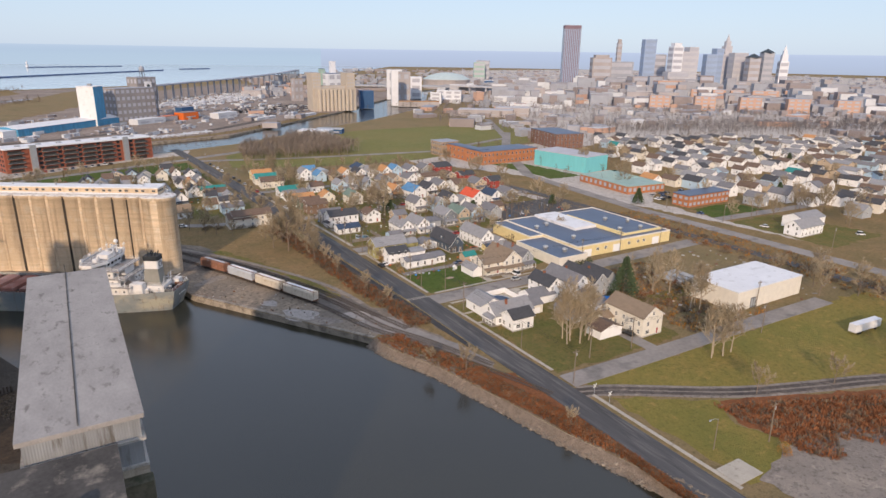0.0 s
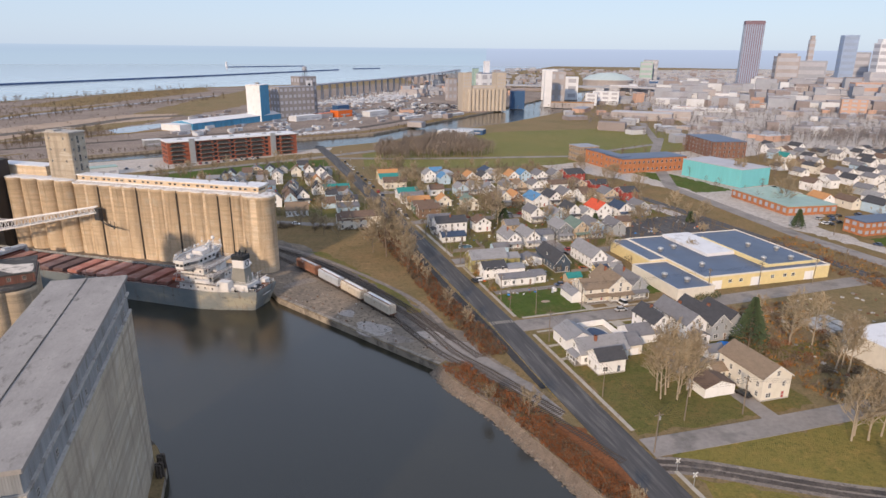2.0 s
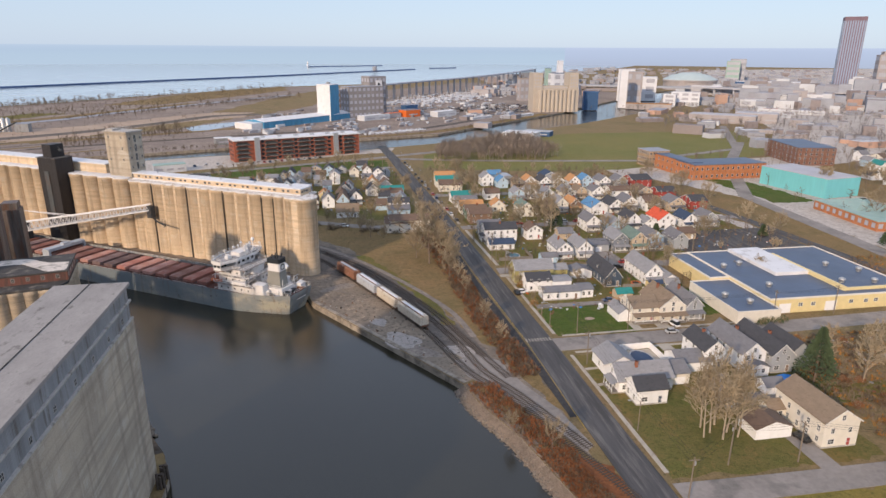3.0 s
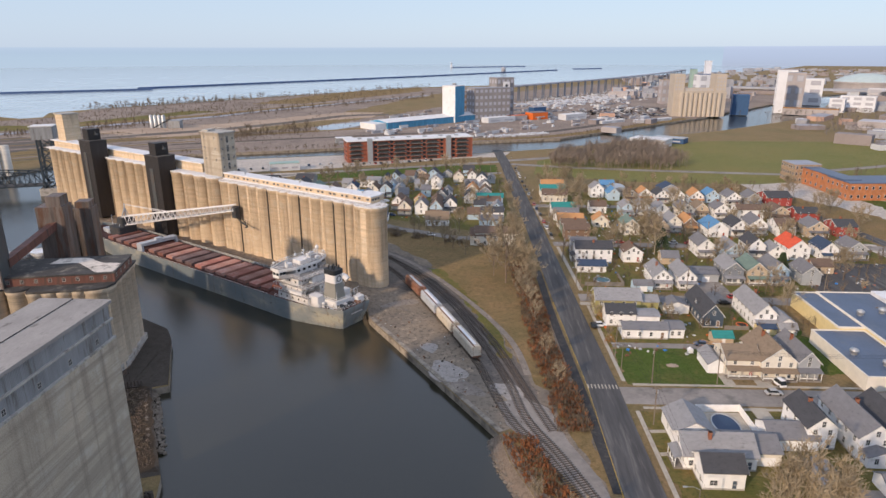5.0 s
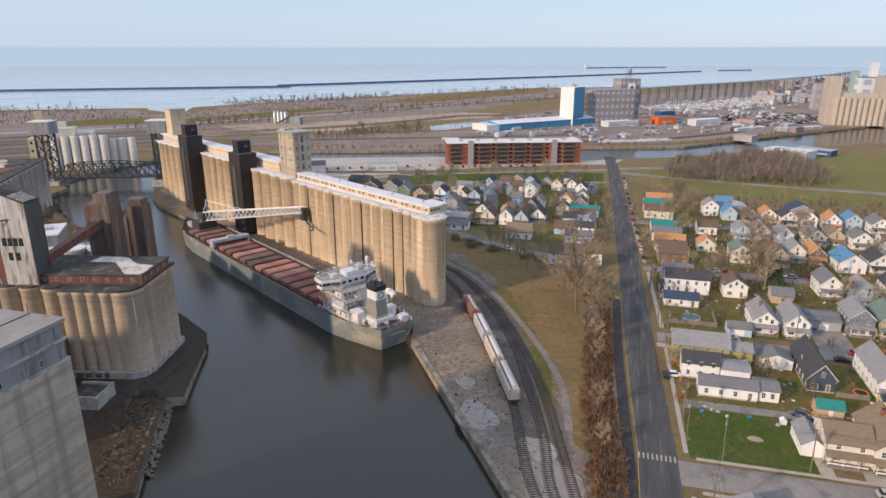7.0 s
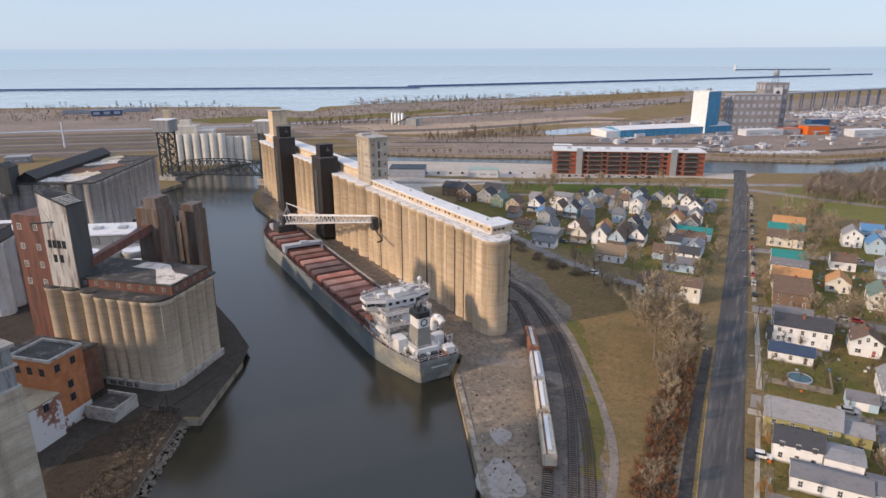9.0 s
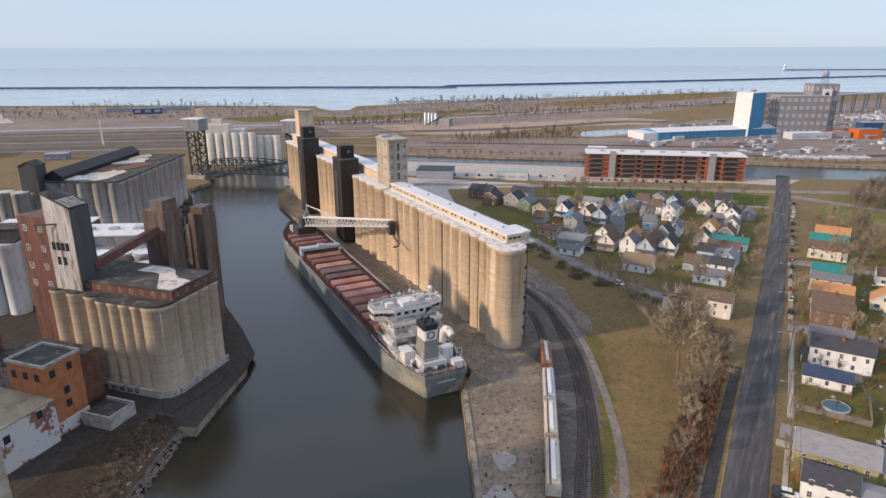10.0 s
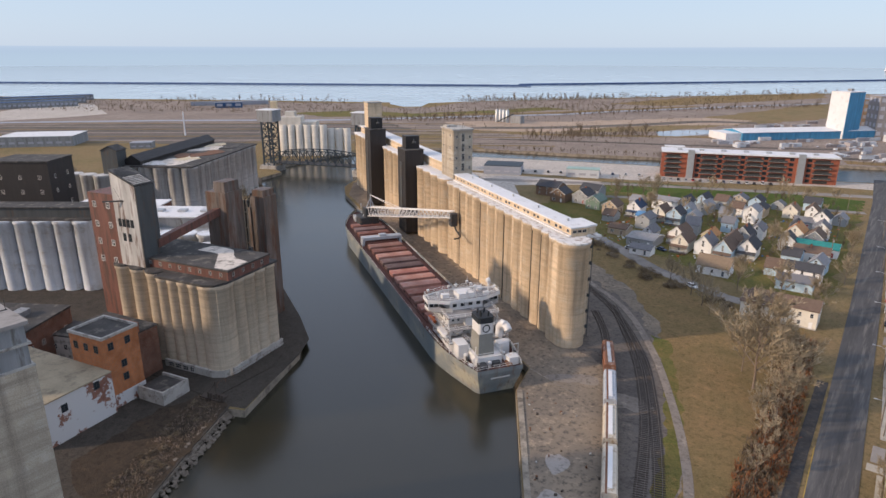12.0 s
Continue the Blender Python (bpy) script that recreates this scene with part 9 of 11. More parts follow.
# houses across the highway
house(314, 168, 334, 177, 5.0, 8.2, "x", "white", "light", "large white house with pale grey roof", wing=(330, 176, 350, 188, 5.5, 8.0, "x"), chimney=False)
house(360, 220, 368, 232, 5.4, 8.2, "y", "grey", "grey", "grey two-storey frame house with grey roof", chimney=False)
walls_, roofs_ = ("white", "white", "white", "white", "white", "white", "cream", "grey", "paleblue", "tan"), ("grey", "dark", "grey", "brown", "light", "grey", "dark", "brown", "light")
for i in range(24):
    for j in range(15):
        x, y = 352 + i * 18.5 + rh.uniform(-4, 4), 182 + j * 23 + rh.uniform(-5, 5) + 0.1 * i
        if y > min(300 + 1.5 * (x - 350), 500 - 0.55 * (x - 520)) or y < 150 or (y < 260 and x < 372) or rh.random() < 0.12:
            continue
        w, l, e = rh.uniform(6.5, 9), rh.uniform(10, 14), rh.choice((3.4, 4.8, 5.2, 5.6, 5.8))
        ax = rh.choice("yyyx")
        wc, rc = rh.choice(walls_), rh.choice(roofs_)
        if rh.random() < 0.04:
            rc = rh.choice(("red", "orange", "teal", "blue"))
        house(x - w / 2, y - l / 2, x + w / 2, y + l / 2, e, e + rh.uniform(2.2, 3.2), ax, wc, rc, f"{wc if wc != 'paleblue' else 'pale blue'} frame house with {rc if rc != 'light' else 'pale grey'} roof", "", chimney=False, group="houses beyond the highway", detail=0, rot=rh.uniform(-6, 6))

# ---- works and warehouse ----
t = thing("works", pose(175, 197, G0), "large one-storey works with blue-grey roof and yellow walls", "works")
for nm, b, wl_, rf in (("front_hall", (0, -6, 0, 16, 24, 4.0), "cream", "roof_membrane"), ("main_hall", (16, 0, 0, 76, 54, 5.2), "yellow", "roof_membrane"), ("rear_hall", (8, 24, 0, 16, 54, 5.0), "yellow", "roof_membrane")):
    g = Geo()
    g.box(*b)
    hp = part(nm, g, "siding_" + wl_, t)
    g = Geo()
    g.box(b[0] + 0.3, b[1] + 0.3, b[5], b[3] - 0.3, b[4] - 0.3, b[5] + 0.1, 0)
    for q in ((b[0] - 0.1, b[1] - 0.1, b[3] + 0.1, b[1] + 0.3), (b[0] - 0.1, b[4] - 0.3, b[3] + 0.1, b[4] + 0.1), (b[0] - 0.1, b[1] + 0.3, b[0] + 0.3, b[4] - 0.3), (b[3] - 0.3, b[1] + 0.3, b[3] + 0.1, b[4] - 0.3)):
        pg = Geo()
        pg.box(q[0], q[1], b[5] - 0.1, q[2], q[3], b[5] + 0.45)
        part("parapet", pg, "siding_cream", hp)
    part("roof", g, rf, hp, "blue-grey membrane roof")
g = Geo()
g.box(34, 22, 5.3, 48, 53, 6.6)
part("white_monitor", g, "roof_white", t, "raised white roof section")
g = Geo()
g.box(48, 4, 5.3, 49, 44, 6.8)
g.box(49, 4, 5.3, 75, 5, 6.2)
part("parapet", g, "siding_yellow", t)
vm = Geo()
vm.lathe(0, 0, [(0.9, 0), (0.9, 0.8), (1.25, 0.9), (1.2, 1.5), (0.1, 2.0)], 12)
vm = vm.mesh("roof_vent", "galvanised")
for x, y, z in ((4, 8, 4.1), (9, 1, 4.1), (24, 12, 5.3), (20, 34, 5.3), (28, 36, 5.3), (54, 12, 5.3), (62, 30, 5.3), (66, 10, 5.3), (70, 22, 5.3)):
    ob = new("roof_vent", vm)
    ob.parent, ob.matrix_basis = t, pose(x, y, z)
for x in (22, 40, 66):
    put_window(GARAGE_DOOR, t, x, 0, 0.05, "s", "loading_door").scale = (1.6, 1, 1.6)
for x in (28, 33, 48, 54, 58):
    put_window(HW["w"], t, x, 0, 2.2, "s")
t = thing("warehouse", pose(198, 123, G0), "plain cream warehouse with flat white roof", "warehouse")
g = Geo()
g.box(0, 0, 0, 39, 19.5, 7.2)
part("wall_block", g, "siding_cream", t)
g = Geo()
g.box(-0.15, -0.15, 7.2, 39.15, 19.65, 7.55)
part("roof", g, "roof_white", t)
put_window(win_mesh("door", 3.2, 4.0, "siding_grey", "steel_dark", bars=1, rail=0), t, 9.5, 0, 0.1, "s", "door")
t = thing("trailer", pose(222, 92, G0, 0, 0, -4), "white box trailer parked on grass", "trailer")
g = Geo()
g.box(-7, -1.25, 0.9, 7, 1.25, 3.6, bevel=0.1)
part("box_body", g, "roof_white", t)
for x in (-5, -3.8, 4.5):
    for s in (-1, 1):
        g = Geo()
        g.tube((x, s * 0.9, 0.5), (x, s * 1.2, 0.5), 0.5, n=12)
        part("wheel", g, "black_rubber", t)

# ---- trees and shrubs ----
def bare_tree(h, seed, spread=0.55, limbs=7, twigs=9, low=0.22):
    """Trunk with limbs, and a crown of branches and twigs, as two Geo."""
    r = random.Random(seed)
    tr, cr = Geo(), Geo()
    r0 = 0.012 * h + 0.05
    pts = [Vector((0, 0, -0.3))]
    for k in range(5):
        pts.append(Vector((r.uniform(-0.03, 0.03) * h * (k + 1) / 5, r.uniform(-0.03, 0.03) * h * (k + 1) / 5, h * 0.82 * (k + 1) / 5)))
    for k in range(5):
        tr.tube(pts[k], pts[k + 1], r0 * (1 - k / 5.6), r0 * (1 - (k + 1) / 5.6), 6, caps=False)

    def at(t):
        f = t * 5
        k = min(4, int(f))
        return pts[k].lerp(pts[k + 1], f - k)

    def sliver(a, b, w):
        d = (b - a).normalized()
        s = d.orthogonal().normalized() * w
        if r.random() < 0.5:
            s = d.cross(s)
        cr.face([a - s, a + s, b])

    for i in range(limbs):
        t = low + (0.98 - low) * (i + r.random() * 0.6) / limbs
        a = at(min(0.99, t))
        az = i * 2.4 + r.uniform(-0.4, 0.4)
        el = r.uniform(0.5, 0.95) + 0.3 * t
        ln = h * spread * (1.05 - 0.55 * t) * r.uniform(0.8, 1.15)
        b = a + Vector((math.cos(az) * math.cos(el), math.sin(az) * math.cos(el), math.sin(el))) * ln * 0.55
        c = b + Vector((math.cos(az + 0.3) * math.cos(el + 0.25), math.sin(az + 0.3) * math.cos(el + 0.25), math.sin(el + 0.25))) * ln * 0.45
        rb = r0 * 0.5 * (1.1 - t * 0.6)
        tr.tube(a, b, rb, rb * 0.6, 5, caps=False)
        tr.tube(b, c, rb * 0.6, rb * 0.2, 4, caps=False)
        for j in range(6):
            k = 0.25 + 0.75 * (j + r.random() * 0.8) / 6
            p = a.lerp(b, k / 0.55) if k < 0.55 else b.lerp(c, (k - 0.55) / 0.45)
            d = Vector((r.uniform(-1, 1), r.uniform(-1, 1), r.uniform(0.0, 1.0))).normalized()
            d = (d + (c - a).normalized() * 0.7).normalized()
            q = p + d * ln * r.uniform(0.28, 0.5)
            cr.tube(p, q, rb * 0.3 + 0.02, 0.015, 3, caps=False)
            for m in range(twigs):
                e = p.lerp(q, r.uniform(0.2, 1.0))
                dd = (d + Vector((r.uniform(-1, 1), r.uniform(-1, 1), r.uniform(-0.3, 1)))).normalized()
                f = e + dd * r.uniform(0.06, 0.13) * h
                sliver(e, f, 0.045 + 0.0028 * h)
                for n in range(3):
                    e2 = e.lerp(f, r.uniform(0.3, 0.9))
                    sliver(e2, e2 + (dd + Vector((r.uniform(-1, 1), r.uniform(-1, 1), r.uniform(-0.4, 0.8)))).normalized() * 0.06 * h, 0.036 + 0.002 * h)
    return tr, cr


TREES = []
for k, (h, sp, li, tw, bk) in enumerate(((15, 0.62, 12, 10, "bark"), (15.5, 0.36, 10, 4, "bark_pale"), (11, 0.64, 9, 9, "bark"), (17, 0.5, 12, 9, "bark_pale"), (8, 0.64, 8, 8, "bark"))):
    a_, b_ = bare_tree(h, 30 + k, sp, li, tw)
    TREES.append((a_.mesh("trunk", bk), b_.mesh("crown", "twig")))


def tree(kind, x, y, s=1.0, rz=0.0, label="bare brown deciduous tree in late autumn", z=G0, tilt=0.0):
    t = thing("tree", pose(x, y, z, tilt, 0, rz) @ Matrix.Scale(s * 1.15, 4), label, "tree", "bare trees")
    for nm, me in zip(("trunk", "crown"), TREES[kind]):
        ob = new(nm, me)
        ob.parent = t
    return t


rt = random.Random(9)
# the large tree by the street and its neighbours
tree(0, 82.5, 269, 1.35, 20, "large bare spreading tree beside the street")
for x, y, k, s in ((88, 275, 0, 0.9), (78, 277, 0, 0.8), (90, 266, 0, 0.9), (84, 283, 2, 0.8), (78, 290, 4, 0.8), (90, 257, 2, 0.9), (88, 250, 4, 1.0), (92, 263, 2, 0.8), (66, 304, 2, 0.6), (90, 243, 4, 0.9), (91, 232, 4, 0.7), (60, 312, 2, 0.7), (56, 318, 2, 0.8), (50, 326, 4, 1.1), (40, 334, 4, 1.0), (62, 340, 0, 0.7), (92, 206, 4, 0.8), (93.5, 190, 4, 0.7), (76, 340, 2, 0.9),
                   (88, 330, 0, 0.7), (84, 142, 4, 0.6), (91, 134, 4, 0.75), (98, 98, 4, 0.5), (91, 292, 4, 0.7)):
    tree(k, x, y, s * rt.uniform(0.92, 1.08), rt.uniform(0, 360))
# clump of pale trunks on the corner lawn, and by the warehouse
for x, y in ((128, 133), (130.5, 134.5), (132, 131.5), (134.5, 134), (136, 131.8), (137.5, 135), (129.5, 137), (133.5, 137.5)):
    tree(1, x, y, rt.uniform(0.85, 1.1), rt.uniform(0, 360), "tall pale-barked bare tree in a clump", tilt=rt.uniform(-6, 6))
for x, y in ((160, 104.5), (162.5, 106), (164, 103.5), (166.5, 105.5), (168.5, 104), (186, 133), (188.5, 131), (190, 134.5), (186, 150), (189, 153), (193, 148), (180, 158)):
    tree(1, x, y, rt.uniform(0.75, 1.05), rt.uniform(0, 360), "tall pale-barked bare tree", tilt=rt.uniform(-5, 5))
for x, y, k, s in ((176, 77, 4, 0.9), (206, 74, 2, 0.85), (212, 70, 2, 0.9), (218, 76, 4, 1.0), (222, 66, 2, 0.8), (204, 62, 4, 0.9), (152, 84.5, 4, 0.9), (242, 118, 2, 0.9), (248, 124, 2, 0.9), (254, 110, 2, 1.0), (246, 96, 2, 0.9), (258, 98, 0, 0.7), (262, 130, 4, 1.2), (250, 140, 4, 1.0)):
    tree(k, x, y, s * rt.uniform(0.9, 1.1), rt.uniform(0, 360))
# trees among the houses
for x, y, k, s in ((148, 312, 0, 0.95), (150, 308, 1, 1.0), (146, 318, 2, 1.0), (136, 318, 2, 0.8), (128, 400, 0, 0.7), (120, 402, 2, 0.9), (136, 436, 2, 1.0), (127, 450, 2, 1.0), (130, 455, 0, 0.7), (156, 366, 2, 0.9), (160, 363, 1, 0.9), (178, 366, 2, 0.8), (220, 362, 2, 0.8), (240, 320, 4, 1.1), (212, 320, 4, 1.0), (90, 420, 2, 0.8), (62, 400, 2, 0.8),
                   (68, 384, 1, 0.8), (92, 372, 2, 0.7), (36, 430, 2, 0.8), (12, 440, 4, 1.0), (-4, 436, 2, 0.8), (-30, 452, 2, 0.9), (46, 512, 2, 0.9), (10, 500, 2, 0.9), (-20, 468, 2, 0.9), (72, 520, 2, 0.7), (118, 474, 2, 0.8), (252, 300, 2, 0.9), (256, 380, 2, 1.0), (258, 420, 0, 0.8), (112, 236, 4, 0.55), (111.5, 243, 4, 0.6), (113, 219, 4, 0.5),
                   (126, 326, 4, 0.8), (170, 330, 4, 0.9), (203, 330, 2, 0.7), (226, 390, 2, 0.8), (168, 398, 4, 0.9), (262, 352, 2, 0.9), (264, 290, 2, 0.8), (318, 210, 2, 0.8), (378, 206, 2, 1.1), (386, 196, 0, 0.9), (372, 190, 2, 1.0), (395, 180, 2, 1.1), (360, 168, 2, 0.9)):
    tree(k, x, y, s * rt.uniform(0.9, 1.1), rt.uniform(0, 360))
for i in range(34):
    x, y = rt.uniform(330, 560), rt.uniform(160, 420)
    tree(rt.choice((0, 2, 2, 4)), x, y, rt.uniform(0.6, 0.95), rt.uniform(0, 360))
def clear_ground(x, y, gap=2.2):
    """True where no house and no road stands."""
    if any(a - gap < x < c + gap and b - gap < y < d + gap for a, b, c, d in HOUSE_PLANS):
        return False
    p = Vector((x, y))
    for pts, w in ROAD_LINES:
        for a, b in zip(pts[:-1], pts[1:]):
            e = b - a
            k = max(0.0, min(1.0, (p - a).dot(e) / max(1e-6, e.length_squared)))
            if (a + e * k - p).length < w / 2 + 1.0:
                return False
    return True


left = 120
while left:
    x, y = rt.uniform(108, 268), rt.uniform(232, 470)
    if left > 96:
        x, y = rt.uniform(-40, 92), rt.uniform(400, 520)
    left -= 1
    if clear_ground(x, y):
        tree(rt.choice((2, 4, 4, 2, 0)), x, y, rt.uniform(0.5, 0.85), rt.uniform(0, 360), "bare brown yard tree between houses")
# on the river's other bank
for x, y, k, s in ((-118, 262, 2, 0.9), (-128, 268, 2, 1.0), (-138, 276, 2, 1.0), (-150, 284, 0, 0.7), (-160, 292, 2, 0.9), (-172, 300, 2, 0.9), (-190, 312, 4, 1.1), (-110, 256, 4, 1.0), (-300, 262, 2, 0.9), (-288, 268, 2, 0.8), (-320, 280, 2, 0.9)):
    tree(k, x, y, s, rt.uniform(0, 360))


def conifer(x, y, h, label="dark green conifer among houses"):
    t = thing("conifer", pose(x, y, G0), label, "tree")
    g = Geo()
    g.tube((0, 0, -0.2), (0, 0, h * 0.9), 0.25, 0.05, 6)
    part("trunk", g, "bark", t)
    r = random.Random(int(x * 7 + y))
    g = Geo()
    for i in range(2200):
        k = r.random() ** 0.7
        z = h * (0.08 + 0.92 * k)
        rad = (1 - k) * h * 0.34 * math.sqrt(r.uniform(0.25, 1.0)) * (1 + 0.2 * math.sin(9 * k * 6.28)) + 0.1
        a = r.uniform(0, 6.283)
        p = Vector((math.cos(a) * rad, math.sin(a) * rad, z))
        d = Vector((math.cos(a + r.uniform(-0.5, 0.5)), math.sin(a), r.uniform(-0.5, 0.1))).normalized() * r.uniform(0.5, 1.0)
        s = d.orthogonal().normalized() * r.uniform(0.16, 0.34)
        g.face([p - s, p + s, p + d])
    part("crown", g, "conifer", t)


conifer(172.7, 152.3, 16.5, "tall dark green conifer beside the houses")
conifer(154.3, 313, 11)
conifer(300, 262, 10, "dark conifer beside the highway")
conifer(198, 292, 7)
conifer(252, 286, 6)
conifer(398, 232, 10)
conifer(520, 300, 12)
conifer(735, 270, 14)


def shrub_mesh(name, seed, w, h, mat, n=640, leaf=0.17):
    """A loose dome of small leaves on thin stems."""
    r = random.Random(seed)
    g = Geo()
    for i in range(70):
        a, k = r.uniform(0, 6.283), r.uniform(0.2, 1.1)
        g.tube((0.1 * math.cos(a), 0.1 * math.sin(a), 0), (w * 0.5 * k * math.cos(a), w * 0.5 * k * math.sin(a), h * r.uniform(0.5, 1.05)), 0.03, 0.01, 3, caps=False, mat=1)
    for i in range(n):
        a, k, e = r.uniform(0, 6.283), math.sqrt(r.random()), r.random()
        top = h * math.sqrt(max(0.02, 1 - k * k)) * r.uniform(0.75, 1.1)
        p = Vector((w / 2 * k * math.cos(a), w / 2 * k * math.sin(a), top * (0.35 + 0.65 * e)))
        d = Vector((r.uniform(-1, 1), r.uniform(-1, 1), r.uniform(-0.3, 1))).normalized() * leaf * r.uniform(0.6, 1.4)
        s = d.orthogonal().normalized() * leaf * 0.45
        g.face([p - s, p + s, p + d])
    return g.mesh(name, mat, "twig")


SHRUBS = [shrub_mesh("shrub", 1, 3.2, 2.2, "rust_leaf"), shrub_mesh("shrub", 2, 4.0, 1.7, "brown_brush"), shrub_mesh("shrub", 3, 2.4, 1.2, "rust_leaf", 460, 0.15), shrub_mesh("shrub", 4, 5.0, 2.8, "brown_brush", 900, 0.19)]
SHRUB_LABEL = ("rust-red autumn shrub with loose leaves", "brown leafless brush on rough ground", "low rust-red weeds on waste ground", "tangled brown thicket of bare stems")


LATER = []


def shrub(k, x, y, s=1.0, z=G0):
    m = pose(x, y, z - 0.05, 0, 0, rt.uniform(0, 360)) @ Matrix.Diagonal((s * rt.uniform(0.85, 1.2), s * rt.uniform(0.85, 1.2), s * rt.uniform(0.8, 1.25), 1))
    if len(LATER) or len([o for o in scene.objects if o.name.startswith("shrub")]) >= 235:
        LATER.append((k, m))
        return
    ob = new("shrub", SHRUBS[k])
    ob.matrix_basis = m
    tagged(ob, SHRUB_LABEL[k], "shrub", "bank shrubs")


def edge_x(y):
    """The river's edge along the street."""
    ys = (50, 70, 84, 96, 111, 139, 156, 166)
    xs = (104, 102, 98.5, 95, 92, 85.5, 79, 77)
    return float(np.interp(y, ys, xs))


for i in range(80):
    y = rt.uniform(56, 134)
    shrub(rt.choice((0, 0, 2, 1, 2)), min(101.0, edge_x(y) + rt.uniform(1.2, 6.0 if y < 130 else 9)), y, rt.uniform(0.3, 0.6))
for i in range(75):
    y = rt.uniform(168, 306)
    shrub(rt.choice((0, 1, 0, 2, 1)), float(np.interp(y, (168, 188, 213, 246, 306), (96.4, 95.4, 93.4, 92.6, 89))) + rt.uniform(-2.6, 1.8), y, rt.uniform(0.25, 0.55))
for i in range(120):
    x, y = rt.uniform(140, 232), rt.uniform(22, 84)
    if y < 88 - 0.42 * (x - 140) - 4 and y > 66 - 0.5 * (x - 140):
        shrub(rt.choice((2, 2, 0, 1)), x, y, rt.uniform(0.45, 0.9))
for i in range(60):
    shrub(rt.choice((1, 3, 1, 0)), rt.uniform(172, 208), rt.uniform(122, 176), rt.uniform(0.5, 1.1))
for i in range(45):
    y = rt.uniform(60, 240)
    shrub(rt.choice((1, 3, 1, 0)), rt.uniform(256, 284), y, rt.uniform(0.6, 1.3))
for i in range(40):
    x = rt.uniform(-25, 84)
    shrub(rt.choice((1, 3, 1)), x, float(np.interp(x, (-25, 5, 30, 60, 84), (380, 358, 338, 326, 318))) + rt.uniform(-5, 3), rt.uniform(0.6, 1.2))
for i in range(30):
    y = rt.uniform(150, 180)
    shrub(1, float(np.interp(y, (146, 156, 167, 183), (4, -1.5, -8, -16))) - 2.8 - rt.uniform(0, 8), y, rt.uniform(0.3, 0.6))
for i in range(26):
    k = rt.random()
    shrub(rt.choice((1, 3)), -100 - 140 * k, 262 + 100 * k + rt.uniform(-8, 0), rt.uniform(0.7, 1.3))
for x, y in ((185, 190.5), (187.5, 191), (190, 190), (192.5, 191), (183, 189.5)):
    ob = new("hedge", shrub_mesh("hedge", int(x), 2.8, 2.3, "conifer", 500, 0.22))
    ob.matrix_basis = pose(x, y, G0)
    tagged(ob, "dark clipped evergreen bush beside the works", "bush", "works hedge")
for x, y in ((113.5, 236), (114, 241), (112.8, 217), (133, 65)):
    ob = new("shrub", shrub_mesh("shrub", int(y), 3.4, 3.0, "orange_leaf", 420, 0.2))
    ob.matrix_basis = pose(x, y, G0)
    tagged(ob, "orange-brown bare shrub beside the pavement", "shrub")


g = Geo()
for k, m in LATER:
    me = SHRUBS[k]
    base = len(g.v)
    g.v.extend(tuple(m @ v.co) for v in me.vertices)
    for f in me.polygons:
        g.f.append(tuple(base + q for q in f.vertices))
        g.mi.append((0 if k in (0, 2) else 1) if f.material_index == 0 else 2)
        g.smooth.append(False)
solid("brush", g, ("rust_leaf", "brown_brush", "twig"), "tangled brown and rust-red brush on waste ground", "brush", kind="stuff")
# woods and far scrub, past counting
def brush_field(name, spots, label, mat="twig", blades=26, wide=0.28):
    r = random.Random(len(spots))
    g = Geo()
    for x, y, h in spots:
        g.tube((x, y, G0 - 0.2), (x, y, G0 + h * 0.55), 0.12 + 0.008 * h, 0.05, 4, caps=False)
        for i in range(blades):
            a, e = r.uniform(0, 6.283), r.uniform(0.35, 1.4)
            z0 = h * r.uniform(0.25, 0.7)
            ln = h * r.uniform(0.3, 0.55)
            p = Vector((x, y, G0 + z0))
            d = Vector((math.cos(a) * math.cos(e), math.sin(a) * math.cos(e), math.sin(e)))
            q = p + d * ln * 0.6
            s = d.orthogonal().normalized() * wide * (0.3 + 0.03 * h)
            g.face([p - s * 0.6, p + s * 0.6, q])
            for m in range(2):
                b = p.lerp(q, r.uniform(0.4, 0.9))
                d2 = (d + Vector((r.uniform(-1, 1), r.uniform(-1, 1), r.uniform(-0.2, 0.8)))).normalized()
                g.face([b - s * 0.5, b + s * 0.5, b + d2 * ln * 0.5])
    solid(name, g, mat, label, "trees", kind="stuff")


sp = [(rt.uniform(128, 235), rt.uniform(520, 640), rt.uniform(8, 15)) for i in range(800)]
brush_field("woods", [q for q in sp if 508 + 0.2 * (q[0] - 128) + 9 * math.sin(q[0] * 0.17) < q[1] < 560 + 0.9 * (q[0] - 128) + 14 * math.sin(q[0] * 0.23)], "dense leafless grey-brown wood", "wood_twig", 34, 0.24)
sp = []
for i in range(2600):
    a, d = radians(rt.uniform(16, 80)), 480 + 2200 * rt.random() ** 1.4
    sp.append((d * math.sin(a), d * math.cos(a), rt.uniform(7, 13)))
sp = [q for q in sp if not (q[0] < 430 and q[1] < 720) and not keep_out(q[0], q[1]) and q[1] < 1500 + 1.2 * q[0]]
for i in range(1900):
    sp.append((rt.uniform(440, 1150), rt.uniform(300, 1000), rt.uniform(6, 12)))
sp = [q for q in sp if q[1] > 330 + 0.42 * (q[0] - 420) or q[0] > 790]
brush_field("city_trees", sp, "leafless grey-brown trees through the city", "city_tree", 14, 0.55)
sp = [(rt.uniform(320, 860), rt.uniform(140, 520), rt.uniform(5, 11)) for i in range(700)]
